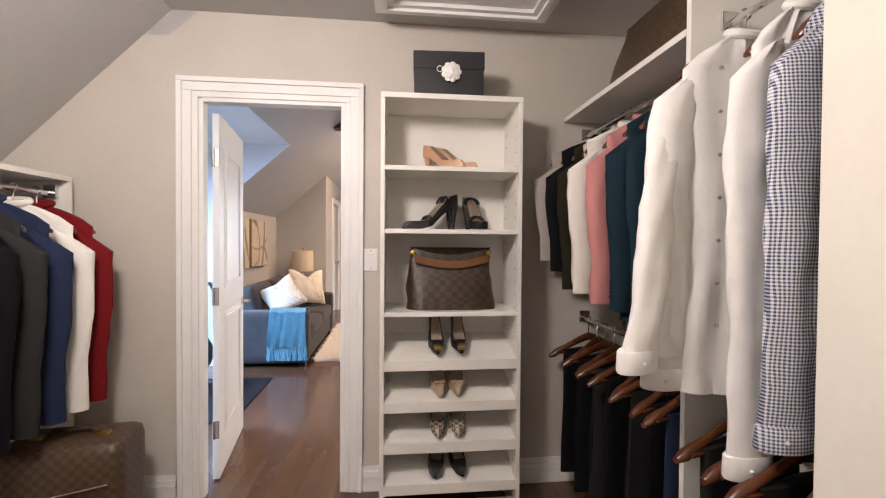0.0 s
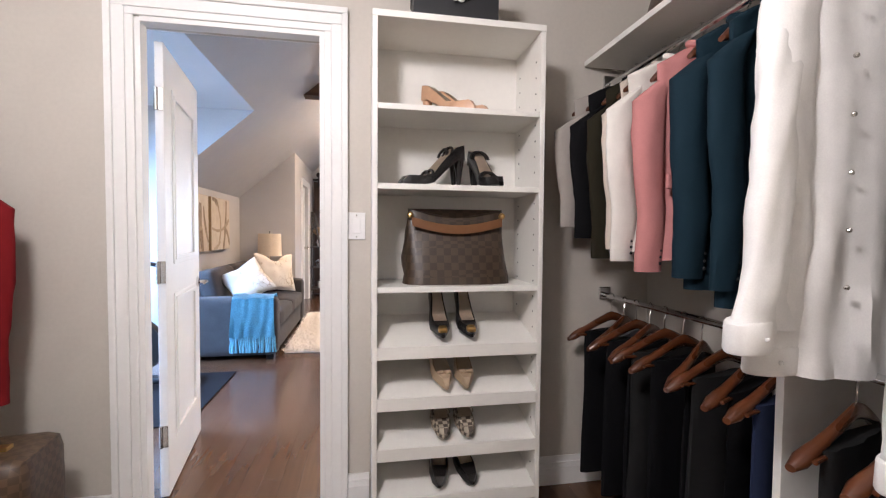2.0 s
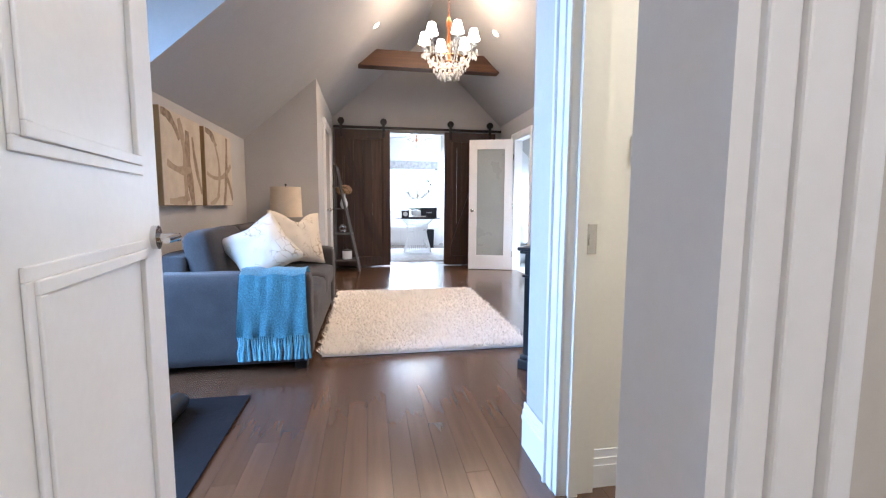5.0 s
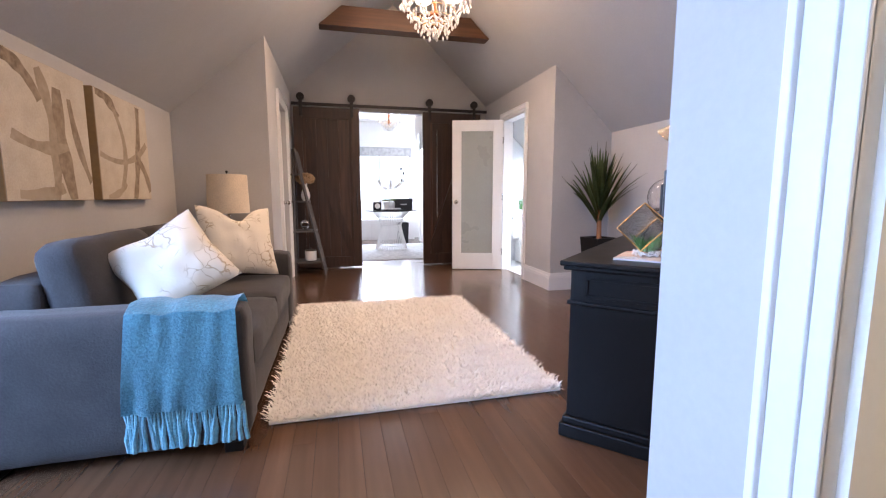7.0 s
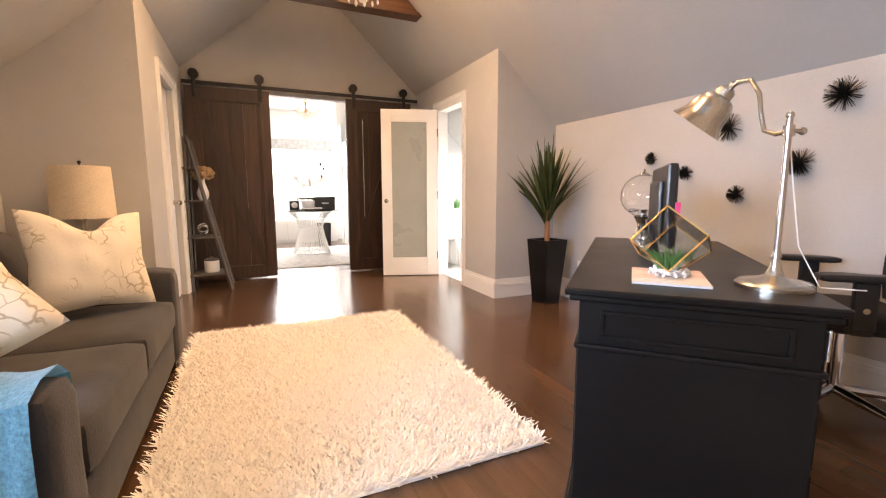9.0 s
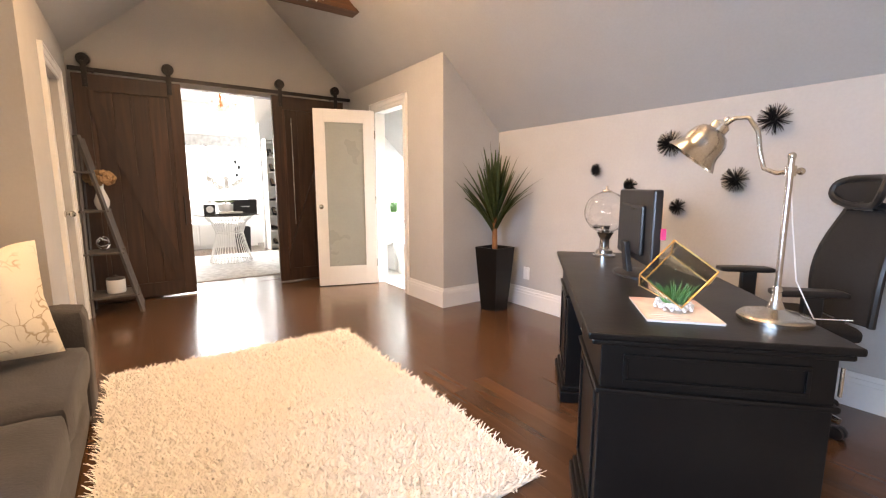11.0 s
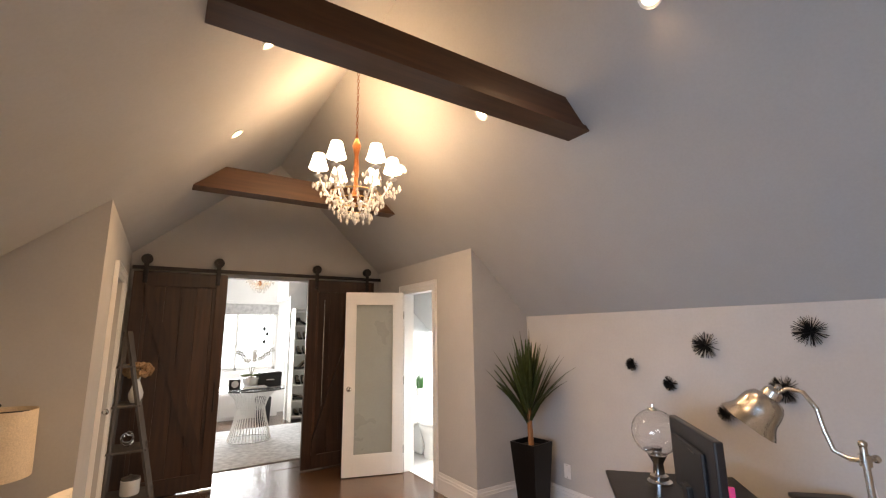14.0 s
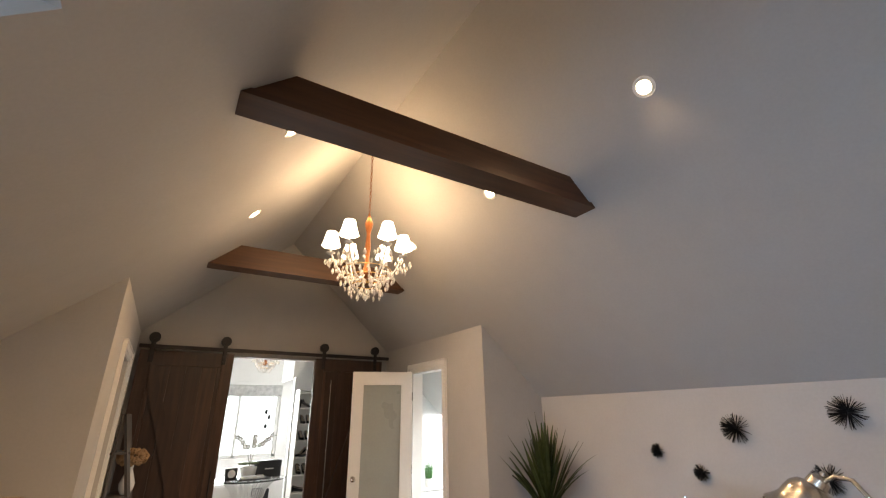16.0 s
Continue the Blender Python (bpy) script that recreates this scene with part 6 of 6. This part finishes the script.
def potted_palm():
    x, y = 2.02, 6.83
    p = thing("potted_palm", "spiky green dracaena in a tall black square planter", "plant", x, y, 0, 8)
    bm = bmesh.new()
    add_turned(bm, [(0.125, 0), (0.185, 0.60), (0.165, 0.60), (0.160, 0.56)], 4, square=True)
    part("planter", bm, M_BLACK, p, "tall tapered black planter")
    bm = bmesh.new()
    add_turned(bm, [(0.158, 0.55), (0.150, 0.562), (0.08, 0.57)], 4, square=True)
    part("soil", bm, M_SUB, p)
    rod_part("trunk", (0, 0, 0.55), (0.0, 0.01, 0.93), 0.026, M_TAN, p, 0.02, "brown stem")
    r = random.Random(21)
    for i in range(66):
        a = i * 2.4 + r.uniform(-0.2, 0.2)
        up = r.random()
        L = r.uniform(0.44, 0.66)
        e0 = radians(58 + 30 * up)
        z0 = 0.72 + 0.20 * up
        bend = radians(r.uniform(6, 46)) * (1.15 - up)
        pos = Vector((0, 0.01, z0))
        e = e0
        bm = bmesh.new()
        prev = None
        side = Vector((-math.sin(a), math.cos(a), 0))
        for k in range(7):
            u = k / 6
            w = 0.022 * math.sin(math.pi * min(0.97, 0.16 + 0.84 * u)) + 0.0008
            fwd = Vector((math.cos(a) * math.cos(e), math.sin(a) * math.cos(e), math.sin(e)))
            nrm = side.cross(fwd)
            row = [bm.verts.new(pos - side * w + nrm * w * 0.4), bm.verts.new(pos), bm.verts.new(pos + side * w + nrm * w * 0.4)]
            if prev:
                for j in range(2):
                    bm.faces.new((prev[j], prev[j + 1], row[j + 1], row[j]))
            prev = row
            pos = pos + fwd * L / 6
            e -= bend / 6
        bmesh.ops.solidify(bm, geom=bm.faces[:], thickness=0.0015)
        part("leaf", bm, M_LEAF, p, smooth=True)


potted_palm()


# ---- ladder shelf ----
def ladder_shelf():
    l = thing("ladder_shelf", "grey wooden ladder shelf leaning beside the barn door", "ladder shelf", 0, 0, 0)
    for y in (8.68, 9.02):
        rod_part("front_rail", (-0.74, y, 0), (-1.07, y, 1.60), 0.02, M_LADDER, l, n=4)
        rod_part("rear_rail", (-1.11, y, 0), (-1.09, y, 1.60), 0.015, M_LADDER, l, n=4)
    for z in (0.16, 0.56, 0.94, 1.28):
        box_part("shelf", (-1.125, 8.665, z), (-0.74 - 0.33 * z / 1.6 + 0.02, 9.035, z + 0.018), M_LADDER, l, 0.002)
    rod_part("top_bar", (-1.08, 8.68, 1.585), (-1.08, 9.02, 1.585), 0.014, M_LADDER, l, n=4)
    v = thing("flower_vase", "white ceramic vase with dried hydrangea on the ladder shelf", "vase", -0.965, 8.85, 0.9585)
    bm = bmesh.new()
    add_turned(bm, [(0.035, 0), (0.055, 0.04), (0.06, 0.08), (0.04, 0.14), (0.022, 0.19), (0.026, 0.23)], 24)
    part("vase", bm, M_CERAMIC, v, smooth=True)
    r = random.Random(3)
    bm = bmesh.new()
    for i in range(130):
        d = Vector((r.gauss(0, 1), r.gauss(0, 1), r.gauss(0, 1))).normalized()
        add_ball(bm, (d.x * 0.11, d.y * 0.15, 0.285 + d.z * 0.06), r.uniform(0.014, 0.024), 6, 4)
    tagged(part("blossom", bm, M_HYDR, v, "dried brown hydrangea heads"), kind="stuff")
    c = thing("ceramic_jar", "white ceramic jar on the low ladder shelf", "jar", -0.93, 8.85, 0.1785)
    bm = bmesh.new()
    add_turned(bm, [(0.07, 0), (0.075, 0.01), (0.075, 0.12), (0.07, 0.125)], 28)
    part("jar", bm, M_CERAMIC, c, smooth=True)
    bm = bmesh.new()
    add_turned(bm, [(0.072, 0.1255), (0.072, 0.14), (0.02, 0.15), (0.012, 0.165)], 28)
    part("lid", bm, M_LADDER, c, smooth=True)
    k = thing("knot_sculpture", "small silver sculpture on the ladder shelf", "ornament", -0.99, 8.85, 0.5785)
    bm = bmesh.new()
    pts = [(0.045 * math.sin(t), 0.02 * math.sin(2 * t), 0.07 + 0.06 * math.cos(t) * (1 if t < 6.3 else 0.5)) for t in np.linspace(0, 12.2, 26)]
    add_tube(bm, pts, 0.009, 8)
    part("knot", bm, M_CHROME, k, smooth=True)


ladder_shelf()


# ---- alcove: exercise bike on a mat ----
def exercise_bike():
    m = bmesh.new()
    add_box(m, (-2.75, 3.30, 0.003), (-1.21, 4.36, 0.011), 0.003)
    tagged(finish("exercise_mat", m, M_MAT), "dark rubber exercise mat on the floor", "mat")
    b = thing("exercise_bike", "black stationary exercise bike on a mat", "exercise bike", -2.16, 4.02, 0.0115, 0)
    for x, name in ((0.66, "front_stabiliser"), (-0.55, "rear_stabiliser")):
        bm = bmesh.new()
        add_rod(bm, (x, -0.20, 0.048), (x, 0.20, 0.048), 0.046, None, 20)
        for s in (-1, 1):
            add_ball(bm, (x, s * 0.20, 0.045), (0.043, 0.035, 0.043))
        part(name, bm, M_BLACKPL, b, smooth=True)
    bm = bmesh.new()
    add_rod(bm, (0.64, 0, 0.06), (-0.52, 0, 0.06), 0.03)
    add_rod(bm, (0.15, 0, 0.06), (0.28, 0, 0.85), 0.035)
    add_rod(bm, (-0.15, 0, 0.06), (-0.28, 0, 0.75), 0.03)
    part("frame", bm, M_BLACKPL, b, smooth=True)
    bm = bmesh.new()
    add_rod(bm, (0.30, -0.035, 0.33), (0.30, 0.035, 0.33), 0.22, None, 36)
    part("flywheel", bm, M_IRON, b, smooth=True)
    bm = bmesh.new()
    soft_box(bm, (-0.40, -0.09, 0.75), (-0.15, 0.09, 0.82), 0.03, 0.01)
    part("saddle", bm, M_BLACKPL, b, smooth=True)
    bm = bmesh.new()
    add_tube(bm, [(0.28, 0, 0.85), (0.29, 0, 0.95), (0.29, 0.2, 0.96), (0.42, 0.22, 0.93), (0.45, 0.22, 0.86)], 0.018, 10)
    add_tube(bm, [(0.29, 0, 0.95), (0.29, -0.2, 0.96), (0.42, -0.22, 0.93), (0.45, -0.22, 0.86)], 0.018, 10)
    part("handlebar", bm, M_BLACKPL, b, smooth=True)


exercise_bike()


# ---- bathroom ----
def toilet():
    t = thing("toilet", "white ceramic toilet seen through the doorway", "toilet", 2.22, 9.02, 0.004)
    bm = bmesh.new()
    add_turned(bm, [(0.12, 0), (0.13, 0.05), (0.12, 0.15), (0.17, 0.32), (0.19, 0.38), (0.185, 0.40)], 30)
    bmesh.ops.scale(bm, vec=(1, 1.25, 1), verts=bm.verts[:])
    bmesh.ops.translate(bm, vec=(0, -0.22, 0), verts=bm.verts[:])
    part("bowl", bm, M_CERAMIC, t, smooth=True)
    bm = bmesh.new()
    add_turned(bm, [(0.19, 0.401), (0.195, 0.41), (0.19, 0.43), (0.1, 0.437)], 30)
    bmesh.ops.scale(bm, vec=(1, 1.25, 1), verts=bm.verts[:])
    bmesh.ops.translate(bm, vec=(0, -0.22, 0), verts=bm.verts[:])
    part("seat_lid", bm, M_CERAMIC, t, smooth=True)
    box_part("tank", (-0.20, 0.02, 0.36), (0.20, 0.22, 0.68), M_CERAMIC, t, 0.03)
    box_part("tank_lid", (-0.21, 0.01, 0.681), (0.21, 0.23, 0.71), M_CERAMIC, t, 0.01)
    box_part("tank_foot", (-0.10, -0.05, 0), (0.10, 0.20, 0.36), M_CERAMIC, t, 0.03)


toilet()


def grass_pot(x, y, z):
    g = thing("grass_pot", "small green grass plant in a white pot", "plant", x, y, z)
    bm = bmesh.new()
    add_turned(bm, [(0.04, 0), (0.06, 0.10), (0.052, 0.10), (0.05, 0.085)], 24)
    part("pot", bm, M_CERAMIC, g, smooth=True)
    r = random.Random(6)
    bm = bmesh.new()
    for i in range(120):
        a, q = r.uniform(0, 6.28), 0.04 * math.sqrt(r.random())
        b0 = Vector((q * math.cos(a), q * math.sin(a), 0.085))
        add_rod(bm, b0, b0 + Vector((math.cos(a) * r.uniform(0, 0.04), math.sin(a) * r.uniform(0, 0.04), r.uniform(0.12, 0.21))), 0.0028, 0.0008, 3)
    tagged(part("grass_blades", bm, M_GRASS, g), kind="stuff")


grass_pot(2.20, 9.13, 0.7145)


# ---- far room ----
def far_room():
    bm = bmesh.new()
    add_box(bm, (-0.9, 9.75, 0.004), (1.5, 12.0, 0.016), 0.004)
    tagged(finish("area_rug", bm, M_GREYRUG), "pale patterned area rug under the table", "rug")
    t = thing("glass_table", "round glass table on a flared white wire base", "table", 0.42, 11.15, 0.0165)
    bm = bmesh.new()
    add_turned(bm, [(0.49, 0.725), (0.495, 0.731), (0.49, 0.737)], 48)
    part("tabletop", bm, M_GLASS, t, "clear glass top", True)
    for i in range(40):
        a = 2 * math.pi * i / 40
        bm = bmesh.new()
        pts = [(r * math.cos(a), r * math.sin(a), z) for r, z in ((0.30, 0.01), (0.22, 0.3), (0.19, 0.45), (0.24, 0.6), (0.36, 0.72))]
        add_tube(bm, pts, 0.006, 5)
        part("wire", bm, M_WHITE, t)
    bm = bmesh.new()
    for r, z in ((0.30, 0.01), (0.19, 0.45), (0.36, 0.718)):
        add_tube(bm, [(r * math.cos(a), r * math.sin(a), z) for a in np.linspace(0, 2 * math.pi, 33)], 0.007, 5)
    tagged(part("hoop", bm, M_WHITE, t), kind="stuff")
    Z = 0.755
    b = thing("black_box", "black gift box on the glass table", "box", 0.66, 11.22, Z, 4)
    box_part("box_body", (-0.17, -0.09, 0), (0.17, 0.09, 0.20), M_CARD, b)
    box_part("lid", (-0.173, -0.093, 0.14), (0.173, 0.093, 0.215), M_CARD, b)
    box_part("label_bar", (-0.06, -0.0945, 0.10), (0.06, -0.0935, 0.115), M_CERAMIC, b, 0)
    k = thing("desk_clock", "small black clock on the glass table", "clock", 0.16, 11.1, Z)
    box_part("case", (-0.075, -0.05, 0), (0.075, 0.05, 0.15), M_CARD, k, 0.01)
    rod_part("dial", (0, -0.056, 0.08), (0, -0.0505, 0.08), 0.05, M_CERAMIC, k)
    tr = thing("tray", "dark tray of books on the glass table", "tray", 0.42, 10.95, Z)
    box_part("board", (-0.20, -0.12, 0), (0.20, 0.12, 0.02), M_CARD, tr)
    box_part("book", (-0.16, -0.10, 0.0205), (0.15, 0.10, 0.045), M_CERAMIC, tr)
    o = thing("orchid", "white orchid in a pale pot on the table", "plant", 0.40, 11.2, Z)
    bm = bmesh.new()
    add_turned(bm, [(0.09, 0), (0.12, 0.15), (0.11, 0.15), (0.10, 0.13)], 24)
    part("pot", bm, M_CERAMIC, o, smooth=True)
    r = random.Random(9)
    for i in range(9):
        a = r.uniform(0, 6.28)
        bm = bmesh.new()
        add_ball(bm, (0.09 * math.cos(a), 0.09 * math.sin(a), 0.19), (0.07, 0.04, 0.02), 10, 6)
        part("leaf", bm, M_LEAF, o, smooth=True)
    for s in (-1, 0, 1):
        bm = bmesh.new()
        add_tube(bm, [(0, 0, 0.15), (s * 0.06, 0, 0.40), (s * 0.16 + 0.04, 0.02, 0.52), (s * 0.26 + 0.08, 0.03, 0.55)], 0.004, 5)
        st = part("stem", bm, M_LEAF, o)
        for j in range(5):
            bm = bmesh.new()
            px, pz = s * (0.08 + 0.04 * j) + 0.03, 0.40 + 0.035 * j + r.uniform(-0.03, 0.03)
            for q in range(5):
                a = q * 1.256
                add_ball(bm, (px + 0.022 * math.cos(a), -0.01, pz + 0.022 * math.sin(a)), (0.018, 0.005, 0.018), 6, 4)
            part("blossom", bm, M_LOGO, st)
    bb = thing("wicker_bin", "black bin standing on the floor behind the table", "bin", 0.86, 12.6, 0.003)
    bm = bmesh.new()
    add_turned(bm, [(0.15, 0), (0.17, 0.42), (0.155, 0.42), (0.15, 0.40)], 4, square=True)
    part("body", bm, M_CARD, bb)
    s = thing("shoe_shelf", "white shoe shelf filled with dark shoes", "shelving", 1.245, 12.12, 0.003)
    W, H, D = 0.62, 2.0, 0.30
    for x in (0, W - 0.02):
        box_part("side_panel", (x, 0, 0), (x + 0.02, D, H), M_MELA, s)
    box_part("back_panel", (0.02, D - 0.01, 0), (W - 0.02, D, H), M_MELA, s, 0)
    for i in range(8):
        z = 0.08 + i * 0.268
        box_part("shelf", (0.0205, 0, z), (W - 0.0205, D - 0.011, z + 0.02), M_MELA, s)
    box_part("top_panel", (0, 0, H), (W, D, H + 0.02), M_MELA, s)
    for i in range(7):
        shoe_pair(1.245 + 0.19, 12.27, 0.103 + i * 0.268 + 0.004, (0, 70, 0, -60, 0, 0, 70)[i], 0.07 if i > 1 else 0.012, M_SHOE, "dark shoe on the white shoe shelf", gap=0.11, strap=i in (2, 6))
    u = thing("storage_bench", "white low cabinet under the window", "cabinet", -0.35, 13.0, 0.003)
    box_part("body", (0, 0, 0), (1.55, 0.38, 0.48), M_WHITE, u, 0.004)
    for i in range(3):
        box_part("door", (0.03 + i * 0.505, -0.018, 0.06), (0.51 + i * 0.505, -0.001, 0.45), M_WHITE, u, 0.003)
    bl = thing("roller_blind", "pale grey window blind pulled up", "blind", 0.45, 13.36, 2.0)
    box_part("cassette", (-0.78, -0.03, 0.16), (0.78, 0.03, 0.22), M_WHITE, bl)
    box_part("fabric", (-0.75, -0.004, -0.04), (0.75, 0.0, 0.159), M_GREYRUG, bl, 0)
    rod_part("bottom_bar", (-0.75, -0.002, -0.05), (0.75, -0.002, -0.05), 0.009, M_STEEL, bl)


far_room()
chandelier(0.36, 10.75, 2.16, 0.21, FZ, 6, 0.66)
for k, (x, z) in enumerate(((1.30, 1.66), (1.36, 1.56), (1.31, 1.40))):
    w = thing("wall_butterfly", "small black ornament on the white wall", "wall decoration", x - 0.35, 13.385, z, 0, "small wall ornaments")
    bm = bmesh.new()
    add_ball(bm, (0, 0, 0), (0.03, 0.012, 0.045), 8, 6)
    part("ornament", bm, M_CARD, w)
glowing = glow("bright_sky_backdrop", (0.90, 0.95, 1.0), 2.6)
for name, lo, hi in (("backdrop_far_window", (-1.2, 14.2, 0.0), (2.2, 14.22, 3.2)), ("backdrop_alcove_window", (-4.32, 2.0, 0.0), (-4.3, 5.6, 3.2))):
    bm = bmesh.new()
    add_box(bm, lo, hi)
    structure(name, bm, glowing, "bright overcast sky outside the window", "sky")

# ---- floor planks ----
planks = bpy.data.objects["floor"]
lengths, wide = (1.0, 1.3, 1.6), 0.0925
shared = []
for L in lengths:
    bm = bmesh.new()
    add_box(bm, (0.0003, 0.0003, -0.0115), (wide - 0.0003, L - 0.0003, 0), 0.0004, segments=1)
    me = bpy.data.meshes.new("plank")
    bm.to_mesh(me)
    bm.free()
    me.materials.append(M_PLANK)
    shared.append(me)
rng = random.Random(17)
rest = bmesh.new()
count = 0
x = -3.1
while x < 2.55:
    y = -1.3 - rng.random() * 1.2
    while y < 9.42:
        k = rng.randrange(3)
        L = lengths[k]
        if y + L > -1.2:
            near = -1.93 <= x <= 1.6 and 2.2 < y + L and y < 7.4 and count < 300
            if near:
                o = new("plank", shared[k])
                o.parent = planks
                o.location = (x, y, 0)
                count += 1
            elif y + L < 9.6 or True:
                y1 = min(y + L, 9.42)
                add_box(rest, (x + 0.0003, max(y, -1.2) + 0.0003, -0.0115), (x + wide - 0.0003, y1 - 0.0003, 0))
        y += L
    x += wide
tagged(part("plank_rest", rest, M_PLANK, planks), kind="stuff")
